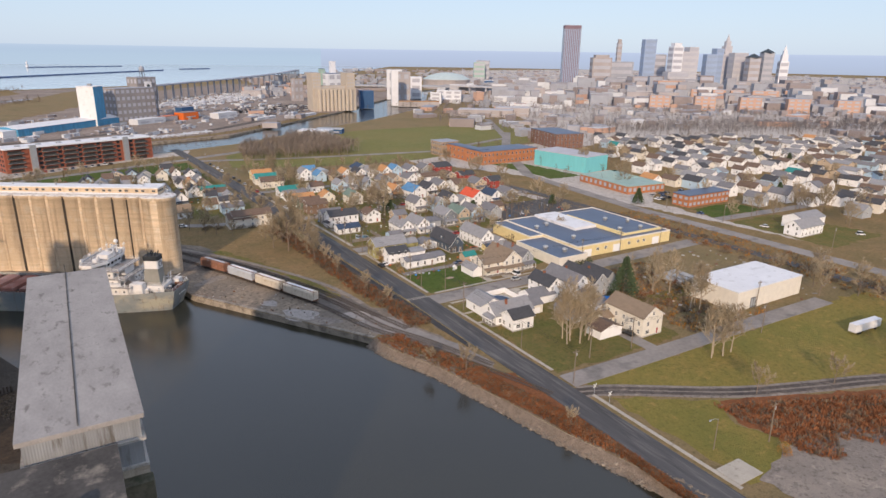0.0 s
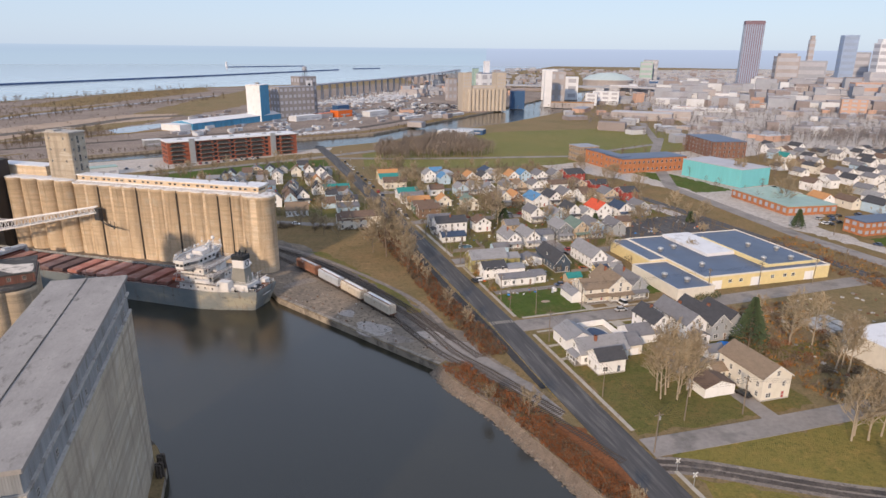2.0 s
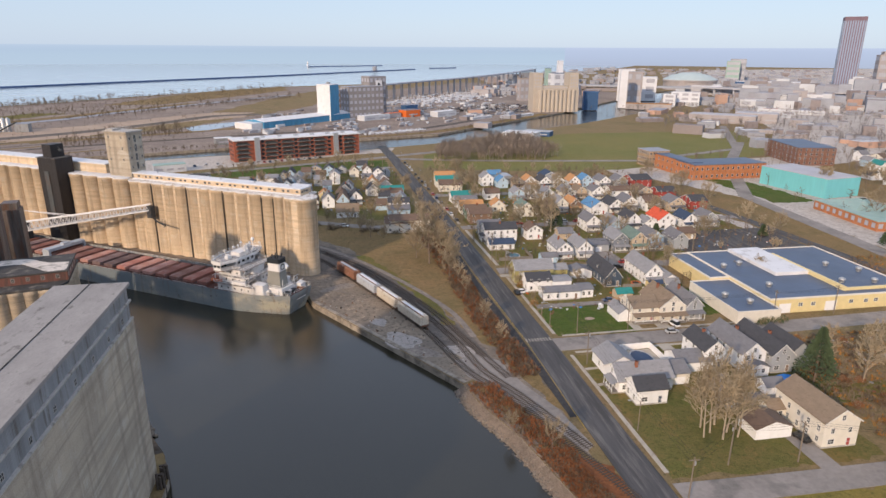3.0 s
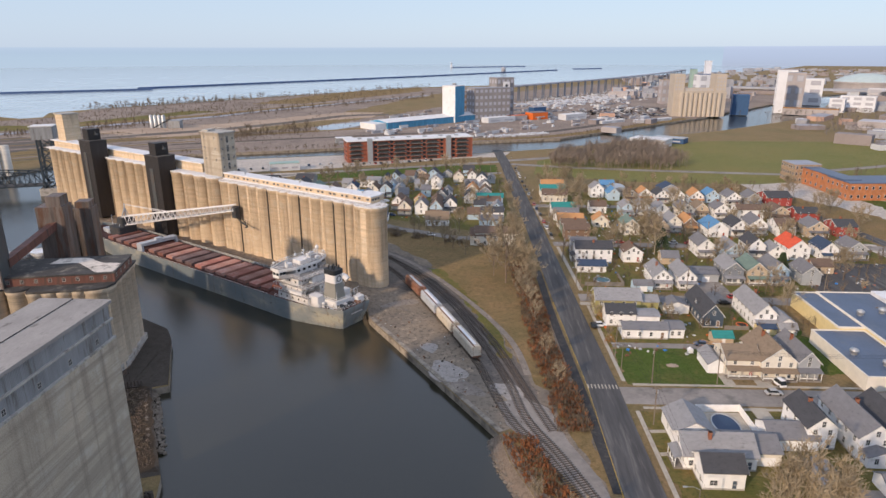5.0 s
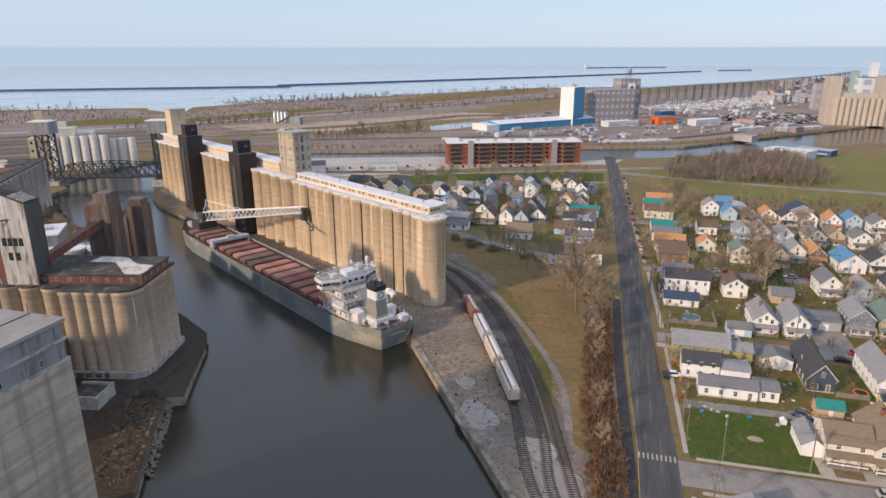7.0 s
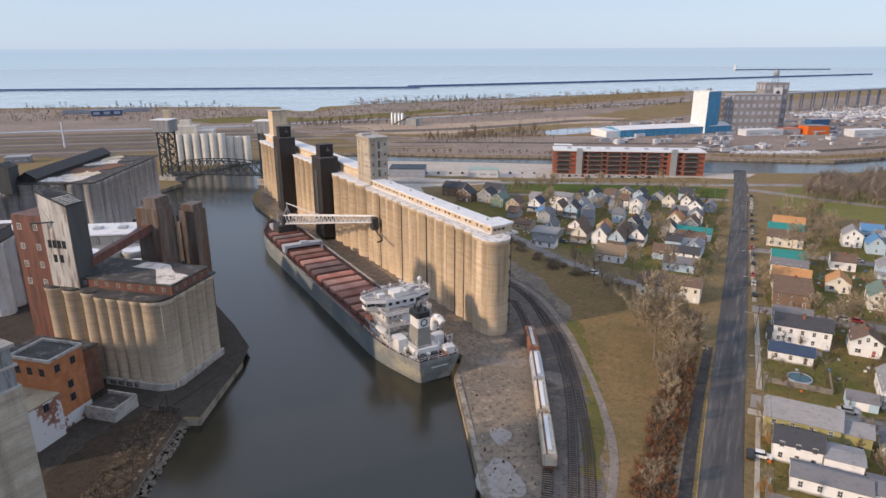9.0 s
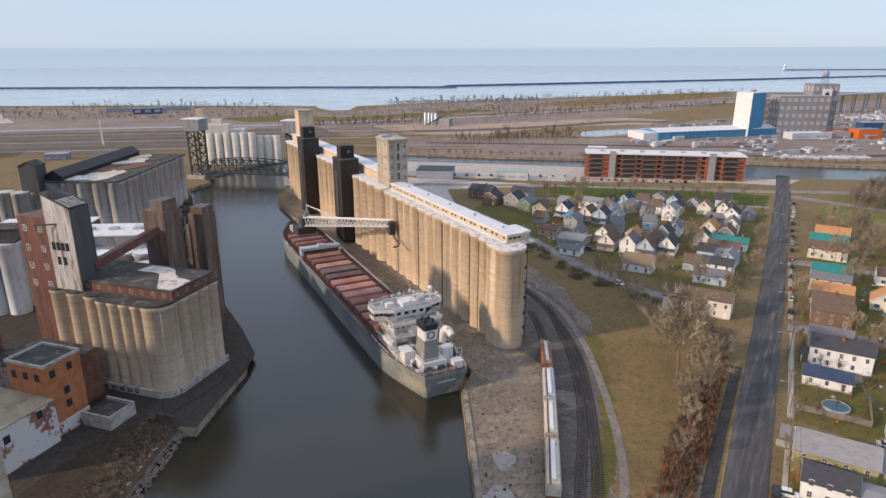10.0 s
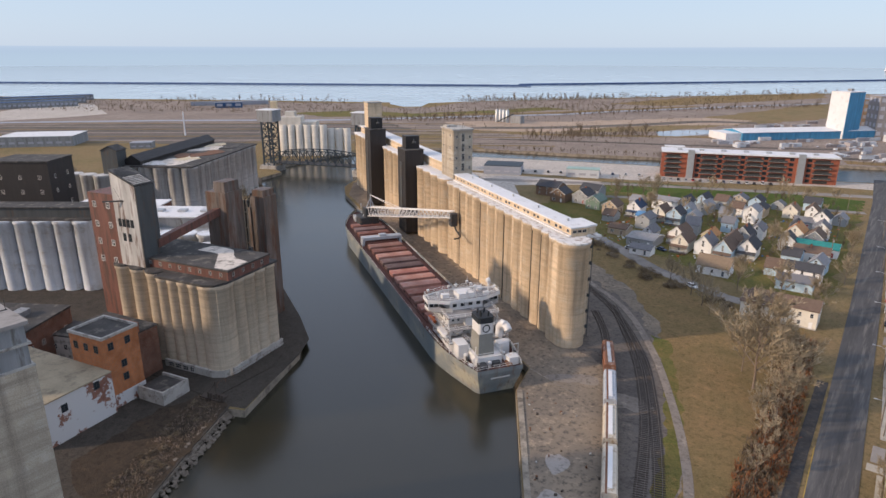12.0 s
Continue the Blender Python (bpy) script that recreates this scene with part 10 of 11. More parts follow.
sp = [q for q in sp if q[1] < 520 - 0.4 * (q[0] - 500) and not (q[0] < 372 and q[1] < 300)]
for i in range(170):
    x, y = rt.uniform(-60, 88), rt.uniform(360, 520)
    if y > 372 + max(0, (50 - x)) * 0.62:
        sp.append((x, y, rt.uniform(3, 8)))
for i in range(1000):
    sp.append((rt.uniform(110, 266), rt.uniform(225, 470), rt.uniform(2, 6)))
sp = [q for q in sp if clear_ground(q[0], q[1], 0.8)]
brush_field("yard_trees", sp, "leafless brown trees between the houses", "brown_brush", 20, 0.3)
sp = []
for i in range(900):
    k = rt.random()
    sp.append((560 + 460 * k + rt.uniform(-40, 60), 560 - 200 * k + rt.uniform(-30, 70), rt.uniform(8, 14)))
brush_field("woods", sp, "belt of leafless grey-brown wood behind the houses", "city_tree", 16, 0.4)
sp = []
for a_, b_, n_ in (((-620, 900), (-549, 1064), 40), ((-549, 1064), (-382, 1273), 170), ((-382, 1273), (-78, 1700), 130), ((-976, 745), (-700, 930), 60), ((-460, 720), (-330, 860), 90), ((-210, 700), (-130, 800), 80), ((-300, 950), (-40, 1330), 130)):
    for i in range(n_ * 3):
        k = rt.random()
        sp.append((a_[0] + (b_[0] - a_[0]) * k + rt.uniform(-10, 26), a_[1] + (b_[1] - a_[1]) * k + rt.uniform(-60, -6), rt.uniform(3, 7) if rt.random() < 0.9 else rt.uniform(9, 15)))
sp = [q for q in sp if not (-640 < q[0] < -520 and 830 < q[1] < 1010)]
brush_field("shore_woods", sp, "low leafless trees and thicket along the lake shore", "brown_brush", 14, 0.4)
sp = [(rt.uniform(-1100, -100), 0, rt.uniform(2, 5)) for i in range(2600)]
sp = [(x, float(np.interp(x, (-1100, -640, -300, -100), (560, 830, 1150, 1560))) + rt.uniform(-170, 70), h) for x, _, h in sp] + [(rt.uniform(-420, 60), rt.uniform(640, 1000), rt.uniform(1.5, 3.5)) for i in range(500)]
sp = [q for q in sp if q[1] > 600 + 0.55 * (q[0] + 210) and not (-650 < q[0] < -520 and q[1] > 840)]
brush_field("lakeside_scrub", sp, "low leafless scrub on the lakeside flats", "brown_brush", 10, 0.5)
sp = [(x, float(np.interp(x, (-211, -122, -64, 58, 156, 279), (577, 603, 626, 675, 707, 836))) + rt.uniform(1, 9), rt.uniform(2, 5)) for x in (rt.uniform(-211, 279) for i in range(260))]
brush_field("canal_brush", sp, "brown brush along the far canal bank", "brown_brush", 10, 0.4)


# dead weeds and grass tufts, past counting
def tufts(name, spots, mats, label, lo_=0.4, hi_=1.1, n=7, wide=0.1):
    r = random.Random(len(spots))
    g = Geo()
    for x, y in spots:
        h, mt = r.uniform(lo_, hi_), r.randrange(len(mats))
        for i in range(n):
            a, e = r.uniform(0, 6.283), r.uniform(0.4, 1.4)
            p = Vector((x + r.uniform(-0.5, 0.5), y + r.uniform(-0.5, 0.5), G0))
            d = Vector((math.cos(a) * math.cos(e), math.sin(a) * math.cos(e), math.sin(e))) * h
            q = Vector((-math.sin(a), math.cos(a), 0)) * wide * r.uniform(0.7, 1.5)
            g.face([p - q, p + q, p + d + q * 0.6, p + d - q * 0.6], mt)
    solid(name, g, mats, label, "weeds", kind="stuff")


sp = []
for i in range(6500):
    y = rt.uniform(55, 134) if rt.random() < 0.93 else rt.uniform(134, 166)
    sp.append((min(101.9 - 1.5 * rt.random(), edge_x(y) + 0.6 + rt.random() ** 0.8 * (6.2 if y < 130 else 8.0)), y))
tufts("bank_weeds", sp, ("rust_leaf", "brown_brush", "rust_leaf"), "rust-red dead weeds on the river bank", 0.4, 1.0, 7, 0.13)
sp = []
while len(sp) < 5200:
    x, y = rt.uniform(128, 240), rt.uniform(8, 90)
    if y < 87 - 0.42 * (x - 140) - 2 and y > 63 - 0.55 * (x - 140) + 5 * math.sin(x * 0.3) and x > 137:
        sp.append((x, y))
tufts("waste_weeds", sp, ("rust_leaf", "rust_leaf", "brown_brush"), "rust-brown dead weeds on waste ground", 0.4, 1.1)
sp = []
while len(sp) < 3000:
    y = rt.uniform(168, 310)
    sp.append((float(np.interp(y, (168, 188, 213, 246, 310), (96, 94.8, 92.3, 91.6, 88))) + max(-4.5, min(3.4, rt.gauss(0, 2.2))), y))
tufts("verge_weeds", sp, ("rust_leaf", "brown_brush", "brown_brush"), "brown dead weeds along the street verge", 0.5, 1.5)
sp = [(rt.uniform(170, 212), rt.uniform(118, 180)) for i in range(1500)] + [(rt.uniform(258, 286), rt.uniform(60, 250)) for i in range(1600)]
sp = [q for q in sp if not (196 < q[0] < 240 and 121 < q[1] < 145)]
tufts("rough_weeds", sp, ("brown_brush", "orange_leaf", "brown_brush"), "tan and brown dead weeds on rough ground", 0.4, 1.2)
sp = []
for i in range(700):
    y = rt.uniform(149, 182)
    sp.append((float(np.interp(y, (146, 156, 167, 183), (4, -1.5, -8, -16))) - 1.5 - 10 * rt.random(), y))
tufts("dock_weeds", sp, ("brown_brush", "bark"), "low brown weeds on the dark river bank", 0.2, 0.6, 5, 0.08)

# ---- river bank stones ----
rs = random.Random(21)


def stone_mesh(seed):
    r = random.Random(seed)
    g = Geo()
    ring = [(math.cos(k * 1.047) * r.uniform(0.75, 1.1), math.sin(k * 1.047) * r.uniform(0.75, 1.1)) for k in range(6)]
    lo, hi = [(x, y, -0.4) for x, y in ring], [(x * 0.7 + r.uniform(-0.1, 0.1), y * 0.7, r.uniform(0.35, 0.6)) for x, y in ring]
    g.grid([lo, hi], close=True)
    g.face(hi)
    return g.mesh("stone", "rip_rap")


STONES = [stone_mesh(k) for k in range(5)]
rr = thing("rip_rap", pose(0, 0, 0), "broken stone and concrete rip-rap along the river bank", "rip-rap", kind="structure")


def stone(x, y, z, s):
    ob = new("stone", rs.choice(STONES))
    ob.parent = rr
    ob.matrix_basis = pose(x, y, z, rs.uniform(-20, 20), rs.uniform(-20, 20), rs.uniform(0, 360)) @ Matrix.Diagonal((s, s * rs.uniform(0.7, 1.2), s * rs.uniform(0.6, 1.0), 1))


for i in range(200):
    y = rs.uniform(58, 166)
    k = rs.random()
    stone(edge_x(y) - 3.0 + 4.2 * k, y, W0 - 0.3 + 2.2 * k, rs.uniform(0.3, 0.8))
g = Geo()
for i in range(2400):
    y = rs.uniform(56, 166)
    k = rs.random()
    x, z, s = edge_x(y) - 3.6 + 6.0 * k, W0 - 0.4 + 2.6 * k, rs.uniform(0.12, 0.5)
    m = pose(x, y, z, rs.uniform(-25, 25), rs.uniform(-25, 25), rs.uniform(0, 360))
    g.prism([(-s, -s * 0.7), (s * 0.8, -s * 0.8), (s, s * 0.6), (-s * 0.6, s)], -s * 0.5, s * 0.45, 0, m)
for i in range(420):
    t_ = rs.random()
    x, y = (-1.5 - 14.5 * t_, 156 + 26 * t_)
    k = rs.random()
    s = rs.uniform(0.15, 0.5)
    m = pose(x + 1.5 - 3 * k, y + 1.0 - 1.6 * k, W0 + 2.0 * k, rs.uniform(-25, 25), rs.uniform(-25, 25), rs.uniform(0, 360))
    g.prism([(-s, -s * 0.7), (s * 0.8, -s * 0.8), (s, s * 0.6), (-s * 0.6, s)], -s * 0.5, s * 0.45, 0, m)
part("rubble", g, "rip_rap", rr)["kind"] = "stuff"
# sloping earth banks behind the stones
g = Geo()
ys = [56 + 5.5 * k for k in range(21)]
g.grid([[(edge_x(y) - 3.6, y, W0 - 0.6) for y in ys], [(edge_x(y) + 0.4, y, G0 + 0.12) for y in ys], [(edge_x(y) + 1.2, y, G0 + 0.1) for y in ys]])
solid("bank", g, "bank_rubble", "sloping earth and rubble river bank", "bank", kind="structure")
# quay edge beam
l_ = [(77, 166.5), (35, 231.8)]
for k in range(14):
    a, b = Vector(l_[0]).lerp(Vector(l_[1]), k / 14), Vector(l_[0]).lerp(Vector(l_[1]), (k + 0.985) / 14)
    d = (b - a).normalized()
    n = Vector((d.y, -d.x)) * 1.3
    g = Geo()
    g.slab([(*(a), 0.9), (*(a + n), 0.9), (*(b + n), 0.9), (*(b), 0.9)][::-1], 0.85)
    solid("quay_block", g, "quay_concrete", "worn concrete coping block on the quay edge", "coping", "quay edge", "structure")


# ---- poles, lamps, cars, yard things ----
def pole_proto():
    t = thing("utility_pole", pose(0, 0, -50), "weathered wooden utility pole with crossarm", "utility pole", "street poles")
    g = Geo()
    g.tube((0, 0, -0.5), (0, 0, 10.5), 0.17, 0.12, 8)
    part("shaft", g, "wood_pole", t)
    g = Geo()
    g.box(-1.2, -0.06, 9.7, 1.2, 0.06, 9.85)
    for x in (-1.0, -0.4, 0.4, 1.0):
        g.lathe(x, 0, [(0.06, 9.85), (0.08, 9.95), (0.03, 10.05)], 6)
    part("crossarm", g, "wood_pole", t)
    g = Geo()
    g.tube((0.3, 0, 8.6), (0.3, 0, 9.4), 0.22, n=9)
    part("transformer", g, "galvanised", t)
    return t


def lamp_proto():
    t = thing("street_lamp", pose(3, 0, -50), "grey street lamp on a bent arm", "street lamp", "street lamps")
    g = Geo()
    g.tube((0, 0, -0.3), (0, 0, 8.2), 0.14, 0.09, 7)
    part("shaft", g, "wood_pole", t)
    g = Geo()
    g.tube((0, 0, 8.0), (-1.4, 0, 8.6), 0.05, n=5)
    g.tube((-1.4, 0, 8.6), (-2.6, 0, 8.6), 0.05, n=5)
    part("arm", g, "galvanised", t)
    g = Geo()
    g.box(-3.3, -0.16, 8.5, -2.5, 0.16, 8.66, bevel=0.06)
    part("head", g, "galvanised", t)
    return t


pp, lp = pole_proto(), lamp_proto()
first = True
for x, y, rz in ((112.6, 208, 0), (119.5, 192.6, 90), (137, 192.8, 90), (114.6, 172, 0), (143.5, 121, 90), (127.5, 122.5, 90), (134.2, 69.5, 0), (112.5, 113, 0), (111.4, 252, 0), (109.8, 268, 0), (108.5, 300, 0), (190, 193, 90), (214, 194, 90), (200, 262, 90), (190, 108, 90), (208, 122, 0), (262, 200, 0), (308, 208, 0), (310, 150, 0), (307, 246, 0),
                 (106.5, 342, 0), (104.5, 372, 0), (103, 402, 0), (101, 440, 0), (98, 480, 0), (96, 520, 0), (86, 345, 0), (84, 398, 0), (82, 440, 0), (80, 500, 0), (150, 262, 90), (176, 262, 90), (140, 329, 90), (180, 329, 90), (238, 192, 90), (330, 206, 90), (250, 66, 90)):
    if first:
        pp.matrix_basis, first = pose(x, y, G0, 0, 0, rz), False
    else:
        copy_thing(pp, pose(x, y, G0, rs.uniform(-1.5, 1.5), rs.uniform(-1.5, 1.5), rz))
first = True
for x, y, rz in ((113.8, 138, 0), (112.5, 199, 0), (110.6, 264, 0), (108, 296, 0), (106, 332, 0), (104, 366, 0), (102, 402, 0), (120, 74, 0), (99, 452, 0), (179, 262, 90)):
    if first:
        lp.matrix_basis, first = pose(x, y, G0, 0, 0, rz), False
    else:
        copy_thing(lp, pose(x, y, G0, 0, 0, rz))


def car_proto(col, label, name="car", van=False):
    t = thing(name, pose(0, 0, -60), label, "car" if not van else "van", "parked cars")
    g = Geo()
    h = 0.85
    rows = []
    for x, w, z0, z1 in ((-2.2, 0.72, 0.45, 0.75), (-2.1, 0.86, 0.3, 0.86), (-0.9, 0.9, 0.25, h + 0.05), (0.9, 0.9, 0.25, h + 0.05), (1.9, 0.86, 0.3, 0.75), (2.2, 0.7, 0.42, 0.62)):
        rows.append([(x, -w, z0), (x, w, z0), (x, w, z1 - 0.08), (x, w * 0.92, z1), (x, -w * 0.92, z1), (x, -w, z1 - 0.08)])
    g.grid(rows, close=True)
    g.face(rows[0])
    g.face(rows[-1][::-1])
    part("body", g, "car_" + col, t)
    top = 1.95 if van else 1.45
    g = Geo()
    a, b = (-2.0, 1.3) if van else (-1.7, 1.15)
    lo = [(a, -0.8, h), (b, -0.8, h), (b, 0.8, h), (a, 0.8, h)]
    hi = [(a + 0.4, -0.66, top), (b - 0.6, -0.66, top), (b - 0.6, 0.66, top), (a + 0.4, 0.66, top)]
    g.grid([lo, hi], close=True)
    part("window_band", g, "glass", t)
    g = Geo()
    g.slab([(a + 0.38, -0.68, top - 0.01), (b - 0.58, -0.68, top - 0.01), (b - 0.58, 0.68, top - 0.01), (a + 0.38, 0.68, top - 0.01)], 0.06)
    part("roof", g, "car_" + col, t)
    for x in (-1.35, 1.35):
        for s in (-1, 1):
            g = Geo()
            g.tube((x, s * 0.72, 0.32), (x, s * 0.9, 0.32), 0.32, n=12)
            part("wheel", g, "black_rubber", t)
    return t


CARS = [car_proto("white", "white parked car"), car_proto("black", "black parked car"), car_proto("blue", "dark blue parked car"), car_proto("silver", "silver parked car"), car_proto("red", "red parked car"), car_proto("white", "white parked van", "van", True)]
for c_, lb_ in zip(CARS, ("white car parked on asphalt", "black car parked on asphalt", "dark blue car parked on asphalt", "silver car parked on asphalt", "red car parked on asphalt", "white van parked on asphalt")):
    c_["label"] = lb_
used = set()
spots = [(150.2, 128.5, 100, 1), (112, 229.5, 5, 0), (140.5, 216.5, 170, 2), (142, 213.5, 175, 1), (153.6, 193.2, 100, 5), (131, 259.5, 2, 3), (160, 251.5, 0, 1), (116.5, 293.8, 20, 2), (119.5, 293.4, 10, 2), (109.9, 229, 90, 1), (176, 183, 178, 0), (150, 188, 0, 3),
         (348, 156, -35, 5), (318, 190, 95, 0), (322, 262, 100, 1), (330, 264, 5, 1), (312, 226, 92, 2), (48, 334, -25, 0), (18, 368, -30, 0), (24, 372, -20, 2), (12, 366, 20, 3)]
for k in range(15):
    spots.append((107.2 - 0.037 * (k * 15) + rs.uniform(-0.2, 0.2), 335 + k * 13.5 + rs.uniform(-3, 3), 90, rs.choice((0, 1, 2, 3, 1, 4))))
for k in range(15):
    spots.append((-30 + k * 4.4, 533 + k * 1.65 + rs.uniform(-1, 1), 110 + rs.uniform(-5, 5), rs.choice((0, 1, 3, 3, 2, 4, 5))))
for k in range(10):
    spots.append((-120 + (k % 10) * 8, 500 + (k % 10) * 4 + (k // 10) * 18, 115 + rs.uniform(-5, 5), rs.choice((0, 1, 3, 2, 1, 4))))
for k in range(16):
    spots.append((rs.uniform(130, 240), rs.choice((320.5, 325.5, 395.6, 400.4, 252.6, 257.0)), rs.choice((0, 180)), rs.choice((0, 1, 2, 3, 3, 4))))
for k in range(14):
    spots.append((rs.uniform(320, 360), rs.uniform(262, 276), rs.choice((0, 90)), rs.choice((0, 1, 2, 3))))
for x, y, rz, k in spots:
    z = G0 + 0.13
    if k in used:
        copy_thing(CARS[k], pose(x, y, z, 0, 0, rz))
    else:
        used.add(k)
        CARS[k].matrix_basis = pose(x, y, z, 0, 0, rz)


def fence(pts, h, mat, label):
    t = thing("fence", pose(*pts[0], G0), label, "fence")
    o = Vector(pts[0])
    for a, b in zip(pts[:-1], pts[1:]):
        a, b = Vector(a) - o, Vector(b) - o
        n = max(1, round((b - a).length / 2.4))
        d = (b - a).normalized()
        w = Vector((-d.y, d.x)) * 0.04
        for k in range(n):
            p, q = a.lerp(b, k / n), a.lerp(b, (k + 0.96) / n)
            g = Geo()
            g.slab([(*(p - w), 0.05), (*(q - w), 0.05), (*(q + w), 0.05), (*(p + w), 0.05)], h)
            part("panel", g, mat, t)
            g = Geo()
            g.box(p.x - 0.07, p.y - 0.07, 0, p.x + 0.07, p.y + 0.07, h + 0.15)
            part("post", g, mat, t)


fence([(126.5, 178.5), (137.5, 179), (137.5, 165.8)], 2.0, "siding_white", "white panel fence round a pool yard")
fence([(150.5, 216), (160, 216)], 1.6, "wood_grey", "grey board fence behind houses")
fence([(112.8, 250), (128, 250)], 1.4, "wood_grey", "weathered grey board fence beside houses")
fence([(113, 267.5), (128, 267.5), (128, 280)], 1.6, "wood_grey", "weathered brown board fence")
fence([(152, 229), (160, 229)], 1.4, "wood_grey", "weathered grey board fence beside houses")
for x, y, r_, mt, lb_ in ((131.8, 172, 3.2, "pool_blue", "dark blue covered oval pool"), (120.5, 273, 3.2, "pool_water", "round garden pool with dark rim")):
    t = thing("pool", pose(x, y, G0) @ Matrix.Diagonal((1, 1.6 if x > 125 else 1, 0.6, 1)), lb_, "pool")
    g = Geo()
    g.lathe(0, 0, [(r_, 0), (r_, 1.2), (r_ - 0.25, 1.25), (r_ - 0.25, 1.0)], 24)
    part("rim", g, "galvanised", t)
    g = Geo()
    g.lathe(0, 0, [(r_ - 0.25, 1.02), (0.05, 1.04)], 24)
    part("cover", g, mt, t)
t = thing("covered_boat", pose(165, 153, G0, 0, 0, 20), "crumpled blue tarpaulin over a heap", "tarpaulin")
g = Geo()
g.lathe(0, 0, [(3.6, 0), (3.3, 0.8), (2.4, 1.5), (1.2, 1.2), (0.05, 1.9)], 14, smooth=False)
part("tarpaulin", g, "tarp_blue", t)
t = thing("trampoline", pose(158.5, 231.5, G0), "round trampoline with orange padding", "trampoline")
g = Geo()
g.lathe(0, 0, [(1.9, 0.75), (1.9, 0.95), (1.5, 0.95), (1.5, 0.75)], 20)
part("padding", g, "orange_paint", t)
g = Geo()
g.lathe(0, 0, [(1.5, 0.86), (0.02, 0.84)], 20)
part("mat", g, "black_rubber", t)
for a in range(6):
    g = Geo()
    g.tube((1.7 * math.cos(a * 1.047), 1.7 * math.sin(a * 1.047), 0), (1.7 * math.cos(a * 1.047), 1.7 * math.sin(a * 1.047), 0.8), 0.05, n=5)
    part("leg", g, "galvanised", t)
# heap of cut timber and odds in the back yard
g = Geo()
for i in range(90):
    a = rs.uniform(0, 3.14)
    x, y, z = 144.6 + rs.gauss(0, 1.9), 215.8 + rs.gauss(0, 1.4), G0 + abs(rs.gauss(0, 0.5))
    g.tube((x - math.cos(a), y - math.sin(a), z + rs.uniform(0, 0.3)), (x + math.cos(a), y + math.sin(a), z + rs.uniform(0, 0.3)), 0.1, n=5)
solid("log_pile", g, "wood_new", "heap of fresh cut timber in a back yard", "timber heap", kind="stuff")
g = Geo()
g.prism(ragged(128, 203, 1.6, 1.2, 20, 0.1, 3), G0 + 0.05, G0 + 0.1)
solid("fire_pit", g, "sand_strip", "oval sandy patch in the lawn", "sand patch")
for b, mt, lb_ in (((138.5, 209.5, 141, 211, 1.3), "siding_white", "small white playhouse on lawn"), ((135, 211, 136.4, 212.2, 1.1), "siding_white", "white garden toy on drive"), ((160.5, 214, 163, 216, 1.0), "wood_new", "stack of new boards in yard")):
    g = Geo()
    g.house_walls(b[0], b[1], b[2], b[3], G0, G0 + b[4], G0 + b[4] * 1.5, "y")
    g.gable(b[0], b[1], b[2], b[3], G0 + b[4], G0 + b[4] * 1.5, "y", 0.15, 0.08)
    solid("garden_hut", g, mt, lb_, "garden hut")
# drives and paths
for b, mt in (((147, 118, 151.8, 131), "asphalt_old"), ((113.2, 214.2, 143, 217.5), "asphalt_old"), ((128.5, 252, 134, 262), "concrete_walk"), ((139, 191.5, 142, 199), "concrete_walk"), ((147.8, 191.5, 152, 197), "concrete_walk"), ((112.5, 291.5, 127, 295.5), "asphalt_old"), ((108.5, 247.8, 114, 250.6), "concrete_walk"), ((141, 173, 145, 181), "concrete_walk"), ((156, 258, 166.5, 274), "asphalt_old"), ((148, 142.5, 170, 150), "asphalt_old"), ((200, 258.3, 262, 300), "asphalt")):
    g = Geo()
    g.box(b[0], b[1], G0, b[2], b[3], G0 + 0.085)
    solid("driveway", g, mt, "worn driveway slab beside houses", "driveway", kind="structure")
# stacked boats and timber by the works
for k in range(3):
    g = Geo()
    g.box(203 + k * 4.5, 152 + k * 0.6, G0, 206.6 + k * 4.5, 163 + k * 0.6, G0 + 1.1, bevel=0.3)
    solid("stacked_frame", g, "concrete", "low stack of pale frames on gravel", "stack")
# sign posts at the crossing
for x, y in ((113, 105.5), (113.5, 100.5)):
    t = thing("crossing_sign", pose(x, y, G0), "white railway crossing post", "sign")
    g = Geo()
    g.tube((0, 0, 0), (0, 0, 3.4), 0.08, n=6)
    part("shaft", g, "galvanised", t)
    g = Geo()
    for s in (-1, 1):
        g.box(-0.75, -0.04, -0.12, 0.75, 0.04, 0.12, m=pose(0, 0, 3.1, 0, 45 * s, 0))
    part("cross_board", g, "paint_white", t)
# puddles and pale stains on the wharf
for x, y, a, b, mt, sd in ((63, 196, 4, 8, "pale_yard", 3), (57, 211, 2, 4, "pale_yard", 4), (80, 186, 3, 6, "pale_yard", 7), (86, 166, 3, 6, "pale_yard", 8), (60, 243, 5, 4, "gravel", 11), (69, 187, 3, 5, "gravel", 12), (44, 246, 6, 3, "gravel", 13)):
    patch("ground", ragged(x, y, a, b, 26, 0.25, sd, 0.5), G0 + 0.042 + 0.0007 * sd, mt, "bleached patch of old concrete in cinders", "yard")

g = Geo()
g.box(126.6, 165.9, G0, 137.4, 178.4, G0 + 0.1)
solid("driveway", g, "concrete_walk", "pale concrete slab round a pool", "patio", kind="structure")
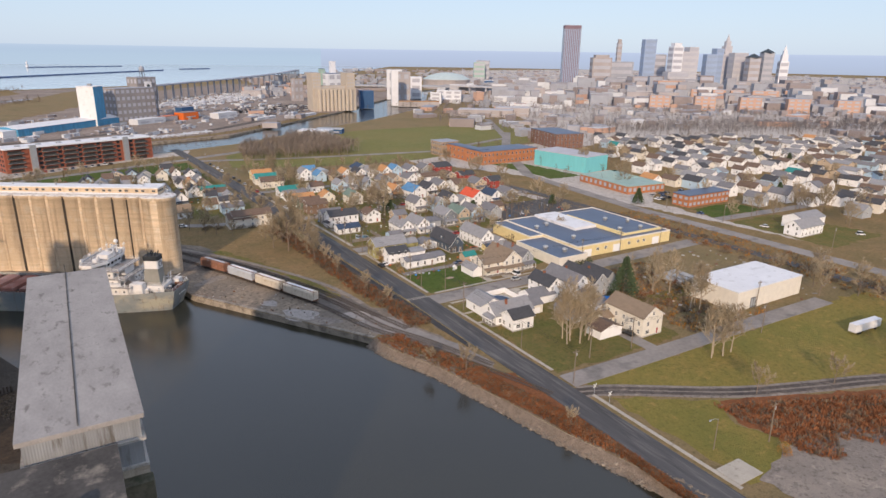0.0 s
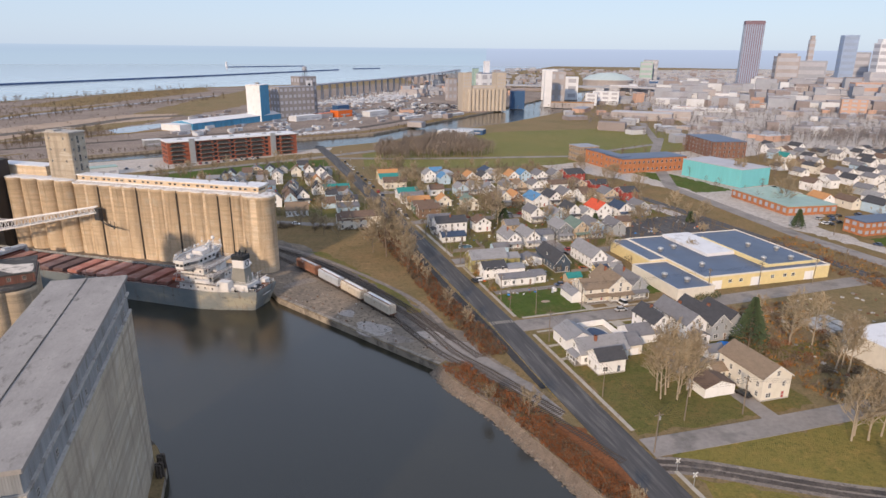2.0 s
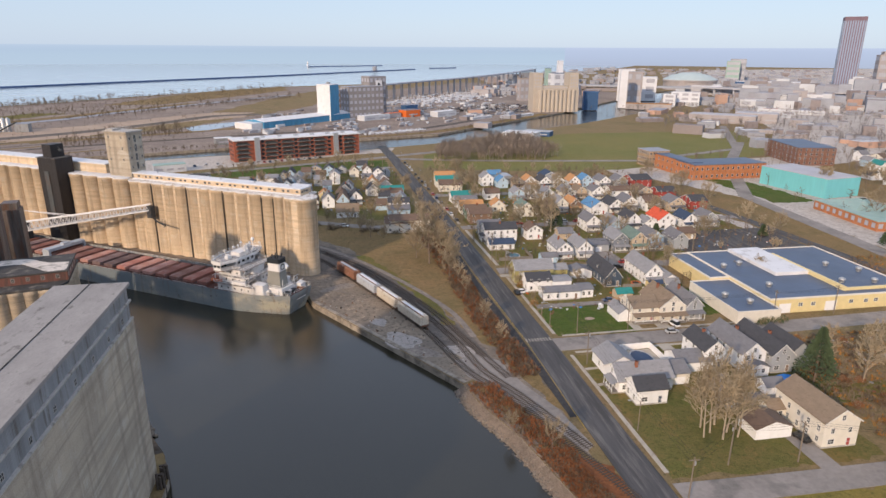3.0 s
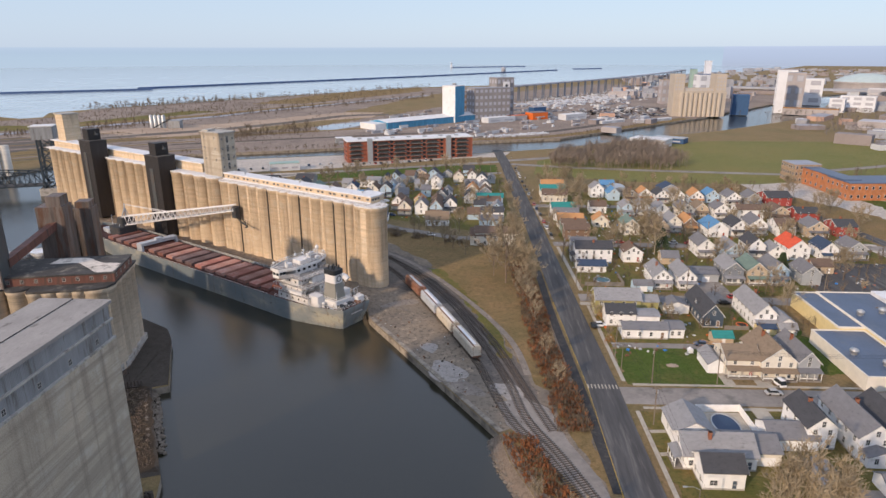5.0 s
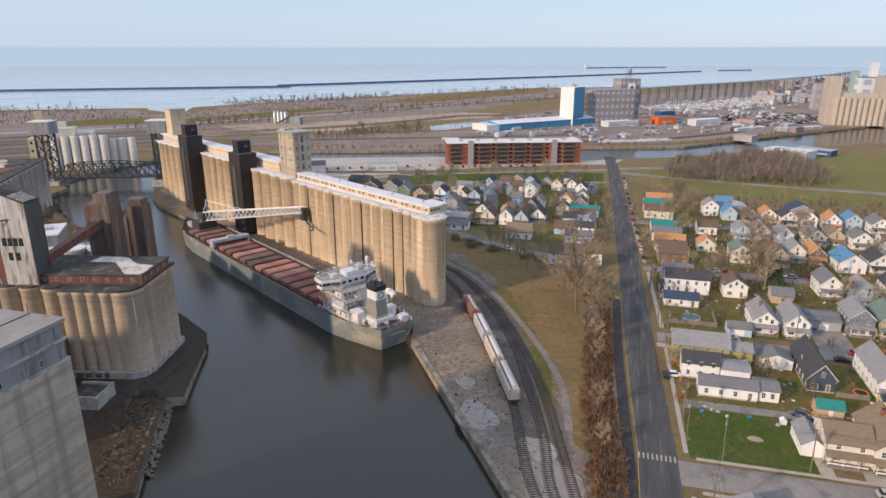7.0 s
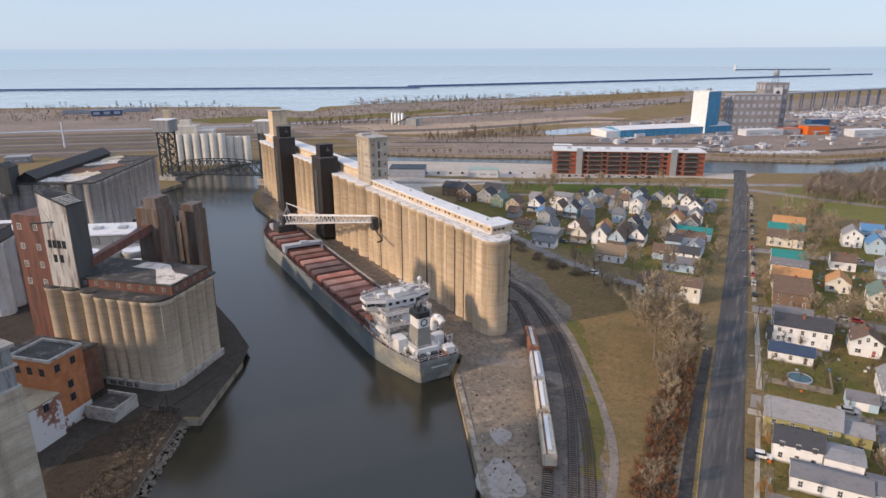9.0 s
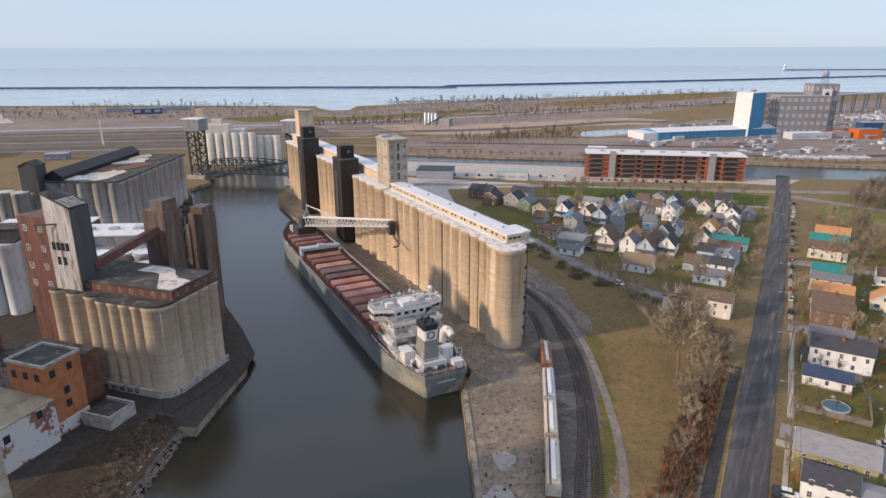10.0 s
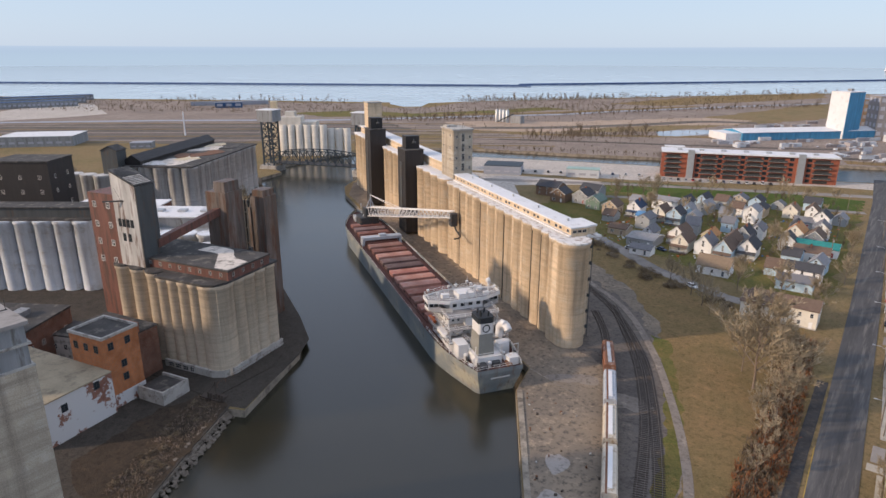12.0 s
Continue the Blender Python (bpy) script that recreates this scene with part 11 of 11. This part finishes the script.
# overhead wires along the streets
def wire(a, b, sag=0.8):
    a, b = Vector(a), Vector(b)
    t = thing("overhead_wire", Matrix.Translation(a), "thin black overhead wires between street poles", "wire", "street wires")
    side = Vector((-(b - a).y, (b - a).x, 0)).normalized()
    for off in (-0.9, 0.0, 0.9):
        g = Geo()
        pts = [(b - a) * (k / 6) + side * off - Vector((0, 0, sag * 4 * (k / 6) * (1 - k / 6))) for k in range(7)]
        g.grid([[p + side * (0.025 * math.cos(w)) + Vector((0, 0, 0.025 * math.sin(w))) for w in (0.5, 2.6, 4.7)] for p in pts], close=True)
        part("strand", g, "black_rubber", t)


run = ((112.5, 113), (114.6, 172), (112.6, 208), (111.4, 252), (109.8, 268), (108.5, 300), (106.5, 342), (104.5, 372), (103, 402), (101, 440), (98, 480))
for a, b in zip(run[:-1], run[1:]):
    wire((*a, G0 + 9.9), (*b, G0 + 9.9))
for a, b in (((114.6, 172), (119.5, 192.6)), ((119.5, 192.6), (137, 192.8)), ((137, 192.8), (190, 193)), ((190, 193), (214, 194)), ((112.5, 113), (127.5, 122.5)), ((127.5, 122.5), (143.5, 121)), ((143.5, 121), (190, 108)), ((150, 262), (176, 262)), ((176, 262), (200, 262)), ((140, 329), (180, 329))):
    wire((*a, G0 + 9.9), (*b, G0 + 9.9))
# litter: planks, blocks and scrap
def litter(name, spots, mats, label, lo_=0.15, hi_=0.7):
    g = Geo()
    for x, y in spots:
        a, b, h = rs.uniform(lo_, hi_), rs.uniform(lo_, hi_), rs.uniform(0.08, 0.5)
        g.prism([(-a, -b), (a, -b * 0.8), (a * 0.9, b), (-a, b)], 0, h, rs.randrange(len(mats)), pose(x, y, G0 + 0.05, 0, 0, rs.uniform(0, 180)))
    solid(name, g, mats, label, "litter", kind="stuff")


sp = []
for i in range(60):
    k = rs.random()
    p = Vector((77, 167)).lerp(Vector((36, 231)), k) + Vector((0.84, 0.54)) * (2 + 14 * rs.random() ** 1.5)
    sp.append((p.x, p.y))
litter("wharf_litter", sp, ("concrete", "tie_wood", "rip_rap", "steel_rust"), "scraps of wood and concrete on the wharf", 0.08, 0.3)
sp = [(rs.uniform(113, 250), rs.uniform(262, 318)) for i in range(220)] + [(rs.uniform(113, 172), rs.uniform(208, 247)) for i in range(90)] + [(rs.uniform(113, 250), rs.uniform(330, 392)) for i in range(420)] + [(rs.uniform(-20, 84), rs.uniform(366, 460)) for i in range(420)]
litter("yard_litter", sp, ("paint_white", "siding_grey", "tarp_blue", "siding_brown", "steel_rust", "paint_white", "orange_paint"), "toys, bins and scraps in back yards", 0.15, 0.55)
sp = [(rs.uniform(180, 258), rs.uniform(118, 180)) for i in range(160)]
litter("lot_litter", [q for q in sp if not (196 < q[0] < 240 and 121 < q[1] < 145)], ("concrete", "wood_grey", "steel_rust"), "scraps on the gravel lot")
